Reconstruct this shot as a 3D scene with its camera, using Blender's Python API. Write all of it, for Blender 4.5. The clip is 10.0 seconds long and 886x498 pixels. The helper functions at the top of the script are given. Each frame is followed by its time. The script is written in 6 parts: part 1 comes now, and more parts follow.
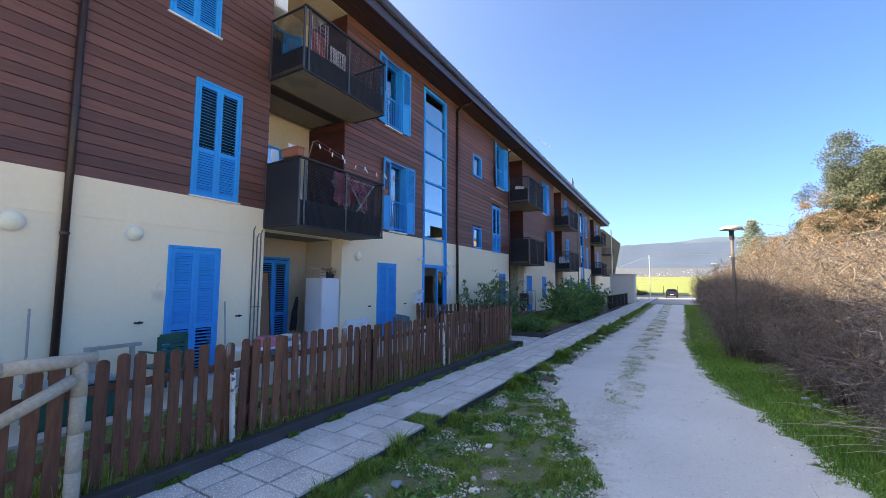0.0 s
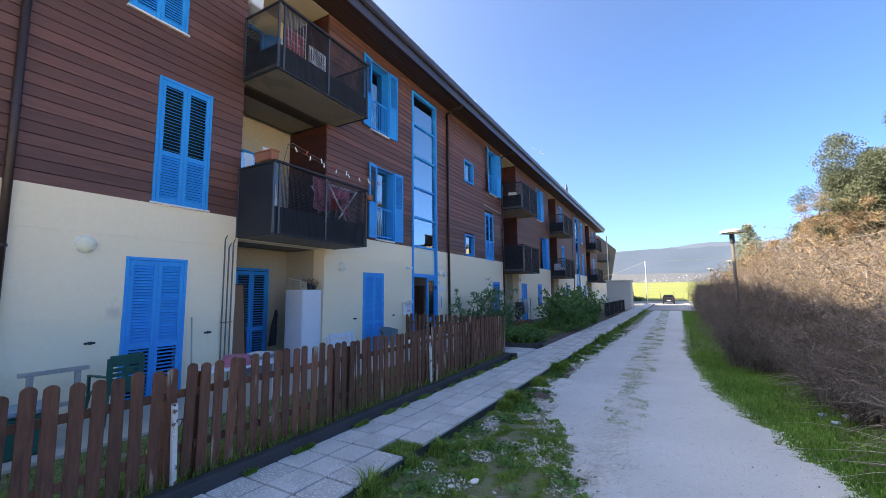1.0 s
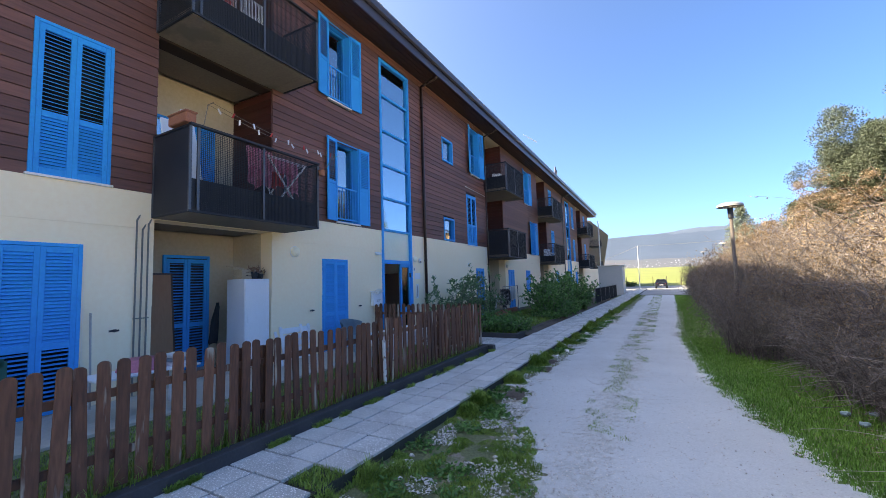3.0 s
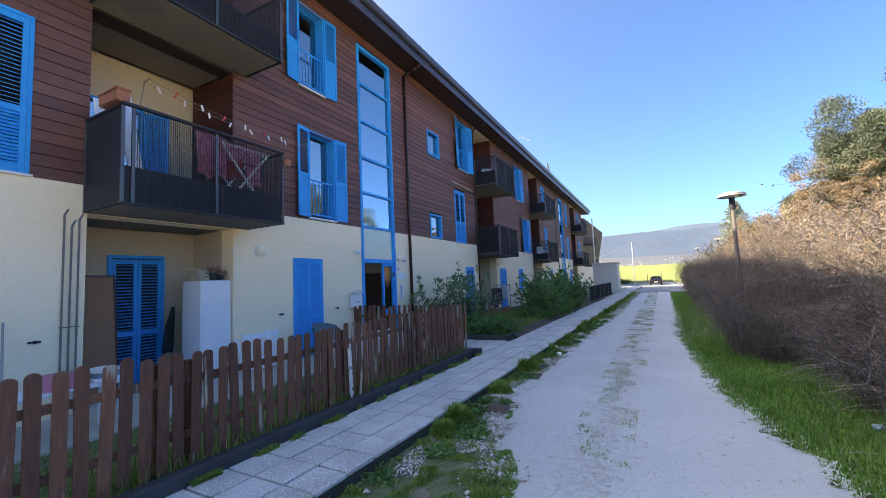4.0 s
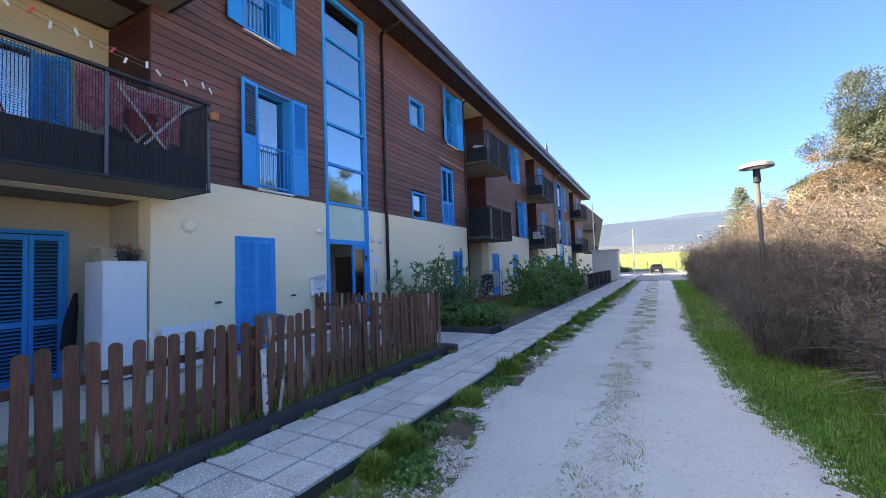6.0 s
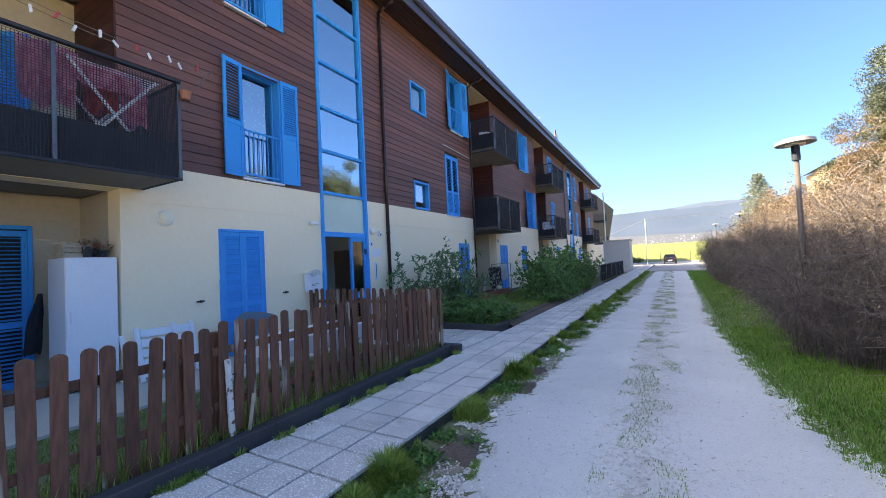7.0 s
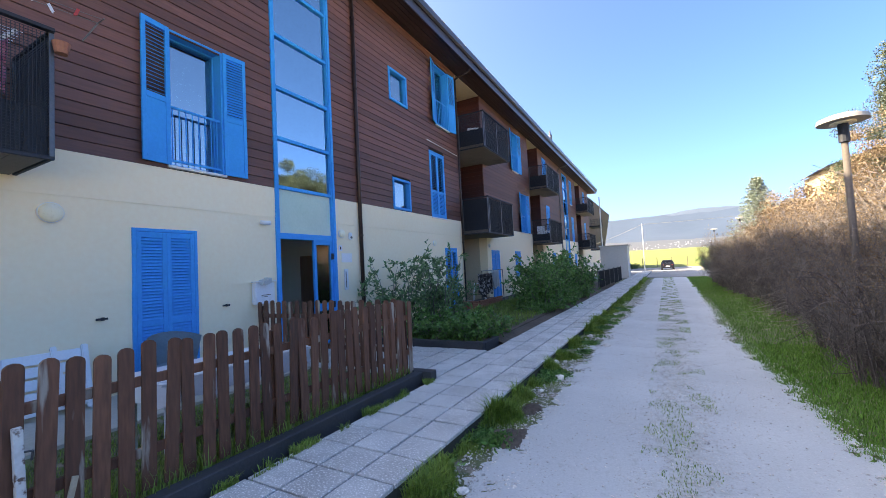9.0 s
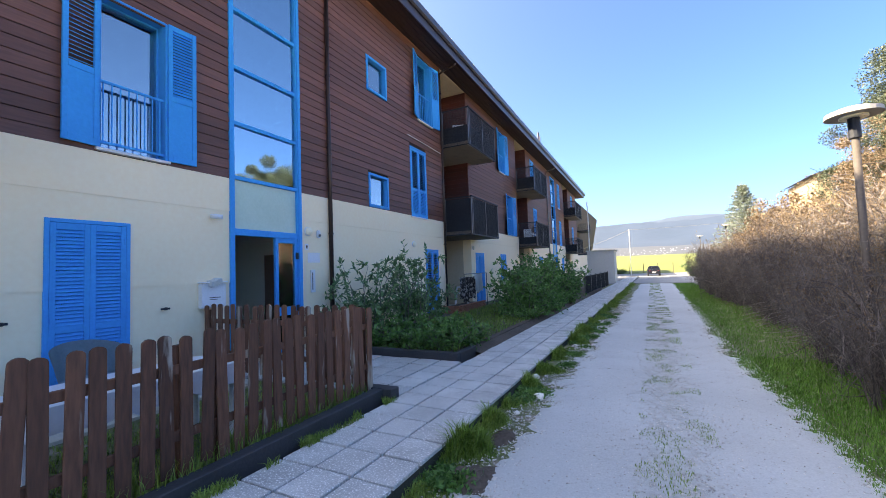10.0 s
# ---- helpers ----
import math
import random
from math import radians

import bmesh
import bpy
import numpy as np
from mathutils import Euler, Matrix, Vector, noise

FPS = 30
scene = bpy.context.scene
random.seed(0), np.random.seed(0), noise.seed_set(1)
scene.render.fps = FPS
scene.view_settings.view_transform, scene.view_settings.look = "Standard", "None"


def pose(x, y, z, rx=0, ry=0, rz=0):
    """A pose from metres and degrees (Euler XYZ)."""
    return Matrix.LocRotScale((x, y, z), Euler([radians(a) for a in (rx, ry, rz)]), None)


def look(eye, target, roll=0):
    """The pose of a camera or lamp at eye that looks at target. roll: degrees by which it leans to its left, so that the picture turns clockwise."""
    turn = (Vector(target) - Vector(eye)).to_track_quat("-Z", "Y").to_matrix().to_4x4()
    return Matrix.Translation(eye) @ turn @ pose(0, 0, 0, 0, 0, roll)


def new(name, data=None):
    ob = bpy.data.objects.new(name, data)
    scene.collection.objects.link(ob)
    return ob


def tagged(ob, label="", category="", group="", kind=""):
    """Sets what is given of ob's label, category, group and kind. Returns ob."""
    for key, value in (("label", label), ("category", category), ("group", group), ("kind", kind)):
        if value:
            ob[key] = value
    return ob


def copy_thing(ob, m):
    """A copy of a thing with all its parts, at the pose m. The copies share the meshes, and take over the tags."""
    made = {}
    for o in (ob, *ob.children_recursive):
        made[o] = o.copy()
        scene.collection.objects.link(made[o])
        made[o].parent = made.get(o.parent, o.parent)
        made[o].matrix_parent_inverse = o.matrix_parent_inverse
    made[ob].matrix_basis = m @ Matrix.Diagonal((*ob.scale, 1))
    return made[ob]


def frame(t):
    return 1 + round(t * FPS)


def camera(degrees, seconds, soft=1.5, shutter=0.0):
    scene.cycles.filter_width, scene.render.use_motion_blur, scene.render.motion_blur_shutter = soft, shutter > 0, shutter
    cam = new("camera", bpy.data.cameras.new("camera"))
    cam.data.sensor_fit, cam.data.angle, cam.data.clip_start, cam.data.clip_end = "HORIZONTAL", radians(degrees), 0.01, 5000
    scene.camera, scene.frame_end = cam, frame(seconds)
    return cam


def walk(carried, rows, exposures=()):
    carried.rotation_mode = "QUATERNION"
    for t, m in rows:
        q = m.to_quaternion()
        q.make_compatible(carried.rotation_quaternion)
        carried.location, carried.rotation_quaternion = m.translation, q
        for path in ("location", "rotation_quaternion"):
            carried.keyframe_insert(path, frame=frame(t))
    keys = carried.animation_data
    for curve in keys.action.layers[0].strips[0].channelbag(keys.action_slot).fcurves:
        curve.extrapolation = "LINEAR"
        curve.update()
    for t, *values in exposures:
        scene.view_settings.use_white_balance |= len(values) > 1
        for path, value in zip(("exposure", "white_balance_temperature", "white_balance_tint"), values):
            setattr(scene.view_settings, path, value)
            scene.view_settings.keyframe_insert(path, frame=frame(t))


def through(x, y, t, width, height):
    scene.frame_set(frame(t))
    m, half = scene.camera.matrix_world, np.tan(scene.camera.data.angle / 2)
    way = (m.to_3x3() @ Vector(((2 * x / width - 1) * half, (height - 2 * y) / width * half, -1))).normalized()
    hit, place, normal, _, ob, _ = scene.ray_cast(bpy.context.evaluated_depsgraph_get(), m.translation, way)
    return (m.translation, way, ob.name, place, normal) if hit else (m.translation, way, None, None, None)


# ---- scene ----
cam = camera(95.8, 10.0, soft=0.5)
PATH = [
    (0, (7.578, 0.064, 1.802), (6.594, 1.796, 1.974), 0.2),
    (0.5, (7.525, 0.336, 1.812), (6.553, 2.075, 1.991), 0.0),
    (1, (7.488, 0.636, 1.841), (6.523, 2.374, 2.055), -0.6),
    (1.5, (7.554, 0.942, 1.827), (6.586, 2.678, 2.043), -1.1),
    (2, (7.607, 1.278, 1.827), (6.645, 3.022, 2.008), -1.2),
    (2.5, (7.551, 1.614, 1.783), (6.595, 3.363, 1.947), -1.4),
    (4, (7.407, 2.826, 1.707), (6.485, 4.594, 1.87), -2.6),
    (4.5, (7.377, 3.219, 1.706), (6.458, 4.989, 1.859), -2.5),
    (5, (7.386, 3.597, 1.705), (6.453, 5.36, 1.848), -2.0),
    (5.5, (7.33, 3.989, 1.656), (6.408, 5.759, 1.785), -1.9),
    (6, (7.254, 4.388, 1.63), (6.328, 6.158, 1.727), -2.1),
    (7.5, (6.948, 5.421, 1.627), (5.962, 7.16, 1.689), -3.1),
    (8, (6.894, 5.784, 1.624), (5.901, 7.518, 1.712), -3.0),
    (8.5, (6.799, 6.112, 1.61), (5.829, 7.858, 1.714), -3.0),
    (9, (6.699, 6.486, 1.594), (5.754, 8.246, 1.69), -3.0),
    (9.5, (6.688, 6.877, 1.588), (5.755, 8.644, 1.68), -2.6),
    (10, (6.62, 7.25, 1.583), (5.725, 9.035, 1.689), -2.1),
]
walk(cam, [(t, look(eye, target, roll)) for t, eye, target, roll in PATH],
     exposures=[(0, 3.42, 7900, 8), (5.5, 3.54, 7900, 8), (7.5, 3.72, 8400, 9), (10, 3.72, 8300, 9)])

# ---- light ----
SUN_WAY = Vector((-1.0, -0.45, 0.87)).normalized()
SKY, SUN = 0.08, 1.95
world = bpy.data.worlds.new("sky")
scene.world = world
world.use_nodes = True
wn = world.node_tree.nodes
sky = wn.new("ShaderNodeTexSky")
sky.sky_type = "NISHITA"
sky.sun_disc = False
sky.sun_elevation = math.asin(SUN_WAY.z)
sky.sun_rotation = math.atan2(SUN_WAY.x, SUN_WAY.y)
sky.altitude = 400
sky.air_density, sky.dust_density, sky.ozone_density = 0.35, 4.0, 6.0
deep = wn.new("ShaderNodeHueSaturation")  # clear, deep blue winter sky
deep.inputs["Saturation"].default_value = 1.15
world.node_tree.links.new(sky.outputs[0], deep.inputs["Color"])
world.node_tree.links.new(deep.outputs[0], wn["Background"].inputs[0])
wn["Background"].inputs[1].default_value = SKY
sun = new("sun", bpy.data.lights.new("sun", "SUN"))
sun.data.energy, sun.data.angle, sun.data.color = SUN, radians(0.5), (1.0, 0.93, 0.82)
sun.matrix_world = look(SUN_WAY * 60, (0, 0, 0))


# ---- materials ----
def surface(name, dark, light, rough=0.7, big=0.6, fine=30.0, bump=0.15, metal=0.0, stretch=(1, 1, 1), spread=0.0, island=False, spec=0.5, spots=None, depth=0.01):
    """Two scales of variation in world space; spread: tint from piece to piece; spots: a colour in small worn patches."""
    m = bpy.data.materials.new(name)
    m.use_nodes = True
    nt = m.node_tree
    n, ln = nt.nodes, nt.links.new
    b = n["Principled BSDF"]
    geo = n.new("ShaderNodeNewGeometry")
    mp = n.new("ShaderNodeVectorMath")
    mp.operation = "MULTIPLY"
    mp.inputs[1].default_value = stretch
    ln(geo.outputs["Position"], mp.inputs[0])
    n1, n2 = n.new("ShaderNodeTexNoise"), n.new("ShaderNodeTexNoise")
    n1.inputs["Scale"].default_value, n2.inputs["Scale"].default_value = big, fine
    n1.inputs["Detail"].default_value = n2.inputs["Detail"].default_value = 5
    ln(mp.outputs[0], n1.inputs["Vector"])
    ln(mp.outputs[0], n2.inputs["Vector"])
    add = n.new("ShaderNodeMath")
    add.operation = "ADD"
    ln(n1.outputs[0], add.inputs[0])
    ln(n2.outputs[0], add.inputs[1])
    half = n.new("ShaderNodeMapRange")
    half.inputs[1].default_value, half.inputs[2].default_value = 0.65, 1.35
    ln(add.outputs[0], half.inputs[0])
    mix = n.new("ShaderNodeMix")
    mix.data_type = "RGBA"
    mix.inputs[6].default_value, mix.inputs[7].default_value = (*dark, 1), (*light, 1)
    ln(half.outputs[0], mix.inputs[0])
    out = mix.outputs[2]
    if spread:
        if island:
            rnd = geo.outputs["Random Per Island"]
        else:
            rnd = n.new("ShaderNodeObjectInfo").outputs["Random"]
        r = n.new("ShaderNodeMapRange")
        r.inputs[3].default_value, r.inputs[4].default_value = 1 - spread, 1 + spread
        ln(rnd, r.inputs[0])
        hsv = n.new("ShaderNodeHueSaturation")
        ln(r.outputs[0], hsv.inputs["Value"])
        ln(out, hsv.inputs["Color"])
        out = hsv.outputs[0]
    if spots:
        n3 = n.new("ShaderNodeTexNoise")
        n3.inputs["Scale"].default_value = spots[1]
        n3.inputs["Detail"].default_value = 6
        ln(mp.outputs[0], n3.inputs["Vector"])
        r3 = n.new("ShaderNodeMapRange")
        r3.inputs[1].default_value, r3.inputs[2].default_value = spots[2], spots[2] + 0.06
        ln(n3.outputs[0], r3.inputs[0])
        m3 = n.new("ShaderNodeMix")
        m3.data_type = "RGBA"
        m3.inputs[7].default_value = (*spots[0], 1)
        ln(r3.outputs[0], m3.inputs[0])
        ln(out, m3.inputs[6])
        out = m3.outputs[2]
    ln(out, b.inputs["Base Color"])
    b.inputs["Metallic"].default_value = metal
    b.inputs["Specular IOR Level"].default_value = spec
    rr = n.new("ShaderNodeMapRange")
    rr.inputs[3].default_value, rr.inputs[4].default_value = max(0.05, rough - 0.1), min(1, rough + 0.1)
    ln(n2.outputs[0], rr.inputs[0])
    ln(rr.outputs[0], b.inputs["Roughness"])
    if bump:
        bp = n.new("ShaderNodeBump")
        bp.inputs["Strength"].default_value = bump
        bp.inputs["Distance"].default_value = depth
        ln(add.outputs[0], bp.inputs["Height"])
        ln(bp.outputs[0], b.inputs["Normal"])
    return m


def pane_glass(name, ior, tint):
    m = bpy.data.materials.new(name)
    m.use_nodes = True
    n, ln = m.node_tree.nodes, m.node_tree.links.new
    n.remove(n["Principled BSDF"])
    fr, tr, gl, mx = n.new("ShaderNodeFresnel"), n.new("ShaderNodeBsdfTransparent"), n.new("ShaderNodeBsdfGlossy"), n.new("ShaderNodeMixShader")
    fr.inputs[0].default_value = ior
    tr.inputs[0].default_value = (*tint, 1)
    gl.inputs["Roughness"].default_value = 0.02
    gl.inputs["Color"].default_value = (*(0.4 + 0.6 * c for c in tint), 1)
    ln(fr.outputs[0], mx.inputs[0])
    ln(tr.outputs[0], mx.inputs[1])
    ln(gl.outputs[0], mx.inputs[2])
    ln(mx.outputs[0], n["Material Output"].inputs[0])
    return m


def leafy(name, a, b_, rough=0.5, through=0.25):
    """Leaves that vary from one to the next, with some light through them."""
    m = surface(name, a, b_, rough, 0.8, 9.0, 0, spread=0.35, island=True, spec=0.35)
    n, ln = m.node_tree.nodes, m.node_tree.links.new
    b = n["Principled BSDF"]
    tl, mx = n.new("ShaderNodeBsdfTranslucent"), n.new("ShaderNodeMixShader")
    src = b.inputs["Base Color"].links[0].from_socket
    ln(src, tl.inputs[0])
    mx.inputs[0].default_value = through
    ln(b.outputs[0], mx.inputs[1])
    ln(tl.outputs[0], mx.inputs[2])
    ln(mx.outputs[0], n["Material Output"].inputs[0])
    return m


PLASTER = surface("cream_plaster", (0.94, 0.75, 0.50), (0.97, 0.815, 0.58), 0.9, 0.35, 14, 0.05, depth=0.004, spots=((0.74, 0.62, 0.45), 0.9, 0.68))
# darker, browner copy of the cream plaster: the loggias' shade is in the colour
PLASTER_SHADED = surface("loggia_plaster_shaded", (0.50, 0.41, 0.285), (0.60, 0.50, 0.365), 0.9, 0.5, 16, 0.12, depth=0.004)
BOARD = surface("stained_boards", (0.10, 0.041, 0.030), (0.20, 0.082, 0.060), 0.62, 0.5, 26, 0.3, stretch=(1, 0.12, 1.4), spread=0.22, spots=((0.20, 0.13, 0.09), 1.6, 0.69), depth=0.004)
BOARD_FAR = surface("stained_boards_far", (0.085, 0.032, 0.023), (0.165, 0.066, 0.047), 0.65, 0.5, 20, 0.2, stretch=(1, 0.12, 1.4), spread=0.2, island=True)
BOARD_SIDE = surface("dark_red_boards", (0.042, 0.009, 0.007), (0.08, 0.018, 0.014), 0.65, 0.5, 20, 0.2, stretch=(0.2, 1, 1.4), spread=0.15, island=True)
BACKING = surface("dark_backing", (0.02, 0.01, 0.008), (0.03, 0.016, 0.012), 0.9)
BLUE = surface("blue_paint", (0.004, 0.27, 0.66), (0.008, 0.34, 0.78), 0.5, 0.7, 24, 0.02, spread=0.05, spec=0.22, depth=0.003)
WOODF = surface("fence_wood", (0.072, 0.028, 0.016), (0.24, 0.10, 0.054), 0.72, 1.3, 40, 0.5, stretch=(1, 1, 0.14), spread=0.3, spots=((0.40, 0.33, 0.26), 8.0, 0.625), depth=0.004)
LOG = surface("weathered_logs", (0.34, 0.29, 0.22), (0.52, 0.46, 0.37), 0.85, 2.0, 40, 0.5, depth=0.005)
DARKMETAL = surface("charcoal_metal", (0.018, 0.020, 0.026), (0.034, 0.037, 0.045), 0.6, 1.5, 40, 0.05, spec=0.3)
POSTMETAL = surface("grey_metal", (0.07, 0.07, 0.075), (0.12, 0.12, 0.125), 0.4, 1.5, 40, 0.05, metal=0.6)
PIPE = surface("brown_pipe", (0.035, 0.02, 0.017), (0.06, 0.035, 0.028), 0.4, 1.5, 30, 0.05, metal=0.3)
LAMPPOLE = surface("lamp_pole_metal", (0.055, 0.044, 0.037), (0.10, 0.082, 0.068), 0.7, 1.5, 30, 0.05)
GREYPIPE = surface("grey_pipe", (0.13, 0.12, 0.105), (0.19, 0.18, 0.16), 0.5, 1.5, 30, 0.05)
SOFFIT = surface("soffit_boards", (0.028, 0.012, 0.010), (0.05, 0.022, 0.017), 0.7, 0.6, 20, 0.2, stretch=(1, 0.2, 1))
FASCIA = surface("fascia_metal", (0.06, 0.052, 0.062), (0.09, 0.08, 0.095), 0.38, 0.8, 20, 0.05, metal=0.4)
ROOFM = surface("roof_metal", (0.16, 0.15, 0.15), (0.24, 0.23, 0.23), 0.5, 0.8, 12, 0.1)
CONCRETE = surface("slab_concrete", (0.46, 0.42, 0.35), (0.58, 0.54, 0.46), 0.9, 0.8, 20, 0.2, depth=0.004)
# concrete darkened for the shaded undersides of the balconies, with random darker patches
SLAB_SHADED = surface("balcony_concrete_shaded", (0.18, 0.15, 0.12), (0.25, 0.215, 0.175), 0.9, 0.8, 20, 0.2, depth=0.004, spots=((0.17, 0.15, 0.125), 1.1, 0.60))
STONE = surface("white_stone", (0.66, 0.65, 0.62), (0.78, 0.77, 0.74), 0.6, 1.5, 40, 0.1)
TILE = surface("gravel_tile", (0.355, 0.345, 0.315), (0.67, 0.655, 0.61), 0.9, 2.2, 70, 0.7, spread=0.09, spots=((0.88, 0.86, 0.82), 60, 0.56), depth=0.004)
BED = surface("joint_bed", (0.03, 0.032, 0.024), (0.07, 0.07, 0.05), 1.0, 2, 40, 0.4)
KERB = surface("dark_kerb", (0.028, 0.028, 0.032), (0.06, 0.06, 0.064), 0.7, 2, 40, 0.3)
GRASSG = surface("lawn_ground", (0.085, 0.105, 0.04), (0.22, 0.235, 0.11), 0.95, 2.2, 40, 0.9, depth=0.03, spots=((0.30, 0.25, 0.19), 3.2, 0.58))
FIELD = surface("field_grass", (0.085, 0.105, 0.015), (0.15, 0.165, 0.025), 0.95, 0.03, 0.6, 0.2)
# pale colour chosen to reflect sunlight on to the facade
BOUNCE_GROUND = surface("unseen_bounce_ground", (0.33, 0.29, 0.17), (0.45, 0.40, 0.25), 0.95, 0.2, 6, 0.3)
SOIL = surface("soil", (0.05, 0.036, 0.026), (0.15, 0.115, 0.085), 1.0, 2, 30, 0.7, depth=0.02)
BLADE = leafy("grass_blades", (0.10, 0.20, 0.025), (0.31, 0.42, 0.085))
OLEAF = leafy("oleander_leaves", (0.055, 0.13, 0.045), (0.22, 0.34, 0.14), 0.33)
LLEAF = leafy("laurel_leaves", (0.05, 0.14, 0.03), (0.19, 0.35, 0.09), 0.31)
TANLEAF = leafy("dry_leaves", (0.145, 0.098, 0.056), (0.27, 0.195, 0.122), 0.7, 0.3)
GREENLEAF = leafy("tree_leaves", (0.045, 0.058, 0.034), (0.10, 0.118, 0.07), 0.5)
NEEDLE = leafy("needles", (0.15, 0.18, 0.13), (0.28, 0.32, 0.24), 0.6)
TWIG = surface("twigs", (0.072, 0.061, 0.057), (0.23, 0.195, 0.178), 0.85, 2, 30, 0.2, spread=0.5, island=True)
CANE = surface("dry_canes", (0.070, 0.058, 0.052), (0.18, 0.15, 0.132), 0.85, 2, 30, 0.2, spread=0.4, island=True)
BARK = surface("bark", (0.09, 0.07, 0.05), (0.20, 0.16, 0.12), 0.9, 2, 30, 0.6, depth=0.02)
STONES = surface("stones", (0.50, 0.47, 0.42), (0.80, 0.76, 0.69), 0.9, 2, 40, 0.2, spread=0.25, island=True)
WHITE = surface("white_plastic", (0.70, 0.71, 0.73), (0.80, 0.81, 0.83), 0.4, 1.5, 40, 0.04)
DISC = surface("lamp_disc_enamel", (0.28, 0.26, 0.235), (0.38, 0.355, 0.32), 0.6, 2, 30, 0.05)
NET = surface("dark_netting", (0.018, 0.02, 0.022), (0.04, 0.043, 0.046), 0.95, 1.5, 30, 0.1, spec=0.1)
PATTERN = surface("brown_patterned_cloth", (0.05, 0.035, 0.03), (0.10, 0.075, 0.06), 0.95, 6, 60, 0.4, spots=((0.55, 0.50, 0.45), 11, 0.53))
LAMPW = surface("lamp_glass", (0.86, 0.77, 0.55), (0.92, 0.84, 0.64), 0.3, 2, 30, 0)
GREENP = surface("green_plastic", (0.012, 0.085, 0.065), (0.02, 0.12, 0.09), 0.4, 2, 40, 0.04)
TEAL = surface("grey_green_plastic", (0.17, 0.25, 0.29), (0.24, 0.33, 0.37), 0.45, 2, 40, 0.04)
PINK = surface("pink_plastic", (0.42, 0.11, 0.16), (0.55, 0.18, 0.23), 0.5, 2, 40, 0.05)
REDC = surface("dark_red_cloth", (0.50, 0.04, 0.14), (0.92, 0.50, 0.60), 0.9, 9, 60, 0.5)
BLACKC = surface("black_cloth", (0.012, 0.012, 0.015), (0.03, 0.03, 0.034), 0.95, 4, 60, 0.4)
TERRA = surface("terracotta", (0.30, 0.11, 0.06), (0.42, 0.17, 0.10), 0.8, 3, 40, 0.2)
PLY = surface("brown_panel", (0.24, 0.11, 0.05), (0.31, 0.15, 0.075), 0.6, 0.8, 30, 0.1, stretch=(1, 1, 0.2))
CRATE = surface("pale_crate_wood", (0.38, 0.30, 0.20), (0.55, 0.45, 0.32), 0.8, 3, 40, 0.3)
GREYW = surface("grey_old_wood", (0.30, 0.27, 0.24), (0.46, 0.42, 0.38), 0.85, 2, 40, 0.3)
PEEL = surface("peeling_white_paint", (0.60, 0.57, 0.52), (0.75, 0.73, 0.69), 0.7, 3, 40, 0.3, spots=((0.16, 0.09, 0.06), 14, 0.55))
REDM = surface("red_plastic", (0.45, 0.03, 0.03), (0.6, 0.06, 0.05), 0.5, 3, 40, 0.05)
TAIL = surface("dark_tail_lamp", (0.07, 0.008, 0.01), (0.12, 0.014, 0.016), 0.3, 3, 40, 0)
CARP = surface("dark_car_paint", (0.015, 0.018, 0.028), (0.025, 0.028, 0.04), 0.25, 1, 30, 0, metal=0.4)
RUBBER = surface("rubber", (0.015, 0.015, 0.015), (0.03, 0.03, 0.03), 0.8)
HUTW = surface("hut_plaster", (0.50, 0.46, 0.40), (0.60, 0.56, 0.50), 0.9, 0.6, 14, 0.1)
PAVE = surface("pale_concrete", (0.22, 0.215, 0.20), (0.32, 0.31, 0.29), 0.9, 0.4, 14, 0.2)
HOUSEW = surface("ochre_plaster", (0.26, 0.18, 0.10), (0.34, 0.25, 0.14), 0.9, 0.5, 10, 0.1)
# hills, plain and town: the haze of distance is mixed into these colours
HILL1 = surface("near_hill_hazed", (0.022, 0.040, 0.068), (0.032, 0.052, 0.086), 1.0, 0.004, 0.03, 0)
HILL2 = surface("far_hill_hazed", (0.036, 0.055, 0.085), (0.048, 0.068, 0.100), 1.0, 0.003, 0.02, 0)
PLAIN = surface("plain_fields_hazed", (0.040, 0.046, 0.058), (0.060, 0.066, 0.076), 1.0, 0.006, 0.05, 0)
TOWN = surface("town_walls_hazed", (0.22, 0.22, 0.24), (0.42, 0.42, 0.44), 0.9, 0.02, 0.3, 0, spread=0.4, island=True)
TURF = leafy("roadside_turf", (0.075, 0.20, 0.02), (0.18, 0.33, 0.055))
# brown cladding with a shadow on the next house put into its colour
CLAD_SHADED = surface("brown_cladding_shaded", (0.045, 0.024, 0.017), (0.085, 0.045, 0.032), 0.7, 0.5, 20, 0.2, stretch=(1, 0.12, 1.4))
ROOMW = surface("stair_wall", (0.80, 0.76, 0.62), (0.88, 0.84, 0.71), 0.9)
BROWND = surface("brown_door", (0.20, 0.11, 0.07), (0.29, 0.165, 0.105), 0.5, 2, 30, 0.1, stretch=(1, 1, 0.2))
GLASS = pane_glass("window_glass", 4.6, (0.78, 0.86, 0.86))
STAIRGLASS = pane_glass("stair_glass", 5.6, (0.66, 0.92, 1.0))
DOORGLASS = pane_glass("door_glass", 2.6, (0.9, 0.92, 0.92))
FROST = surface("frosted_pane", (0.46, 0.62, 0.53), (0.55, 0.70, 0.61), 0.16, 1, 20, 0, spec=0.9)
CURTAIN = surface("pale_curtain", (0.55, 0.55, 0.52), (0.68, 0.68, 0.65), 0.9, 3, 40, 0.2)


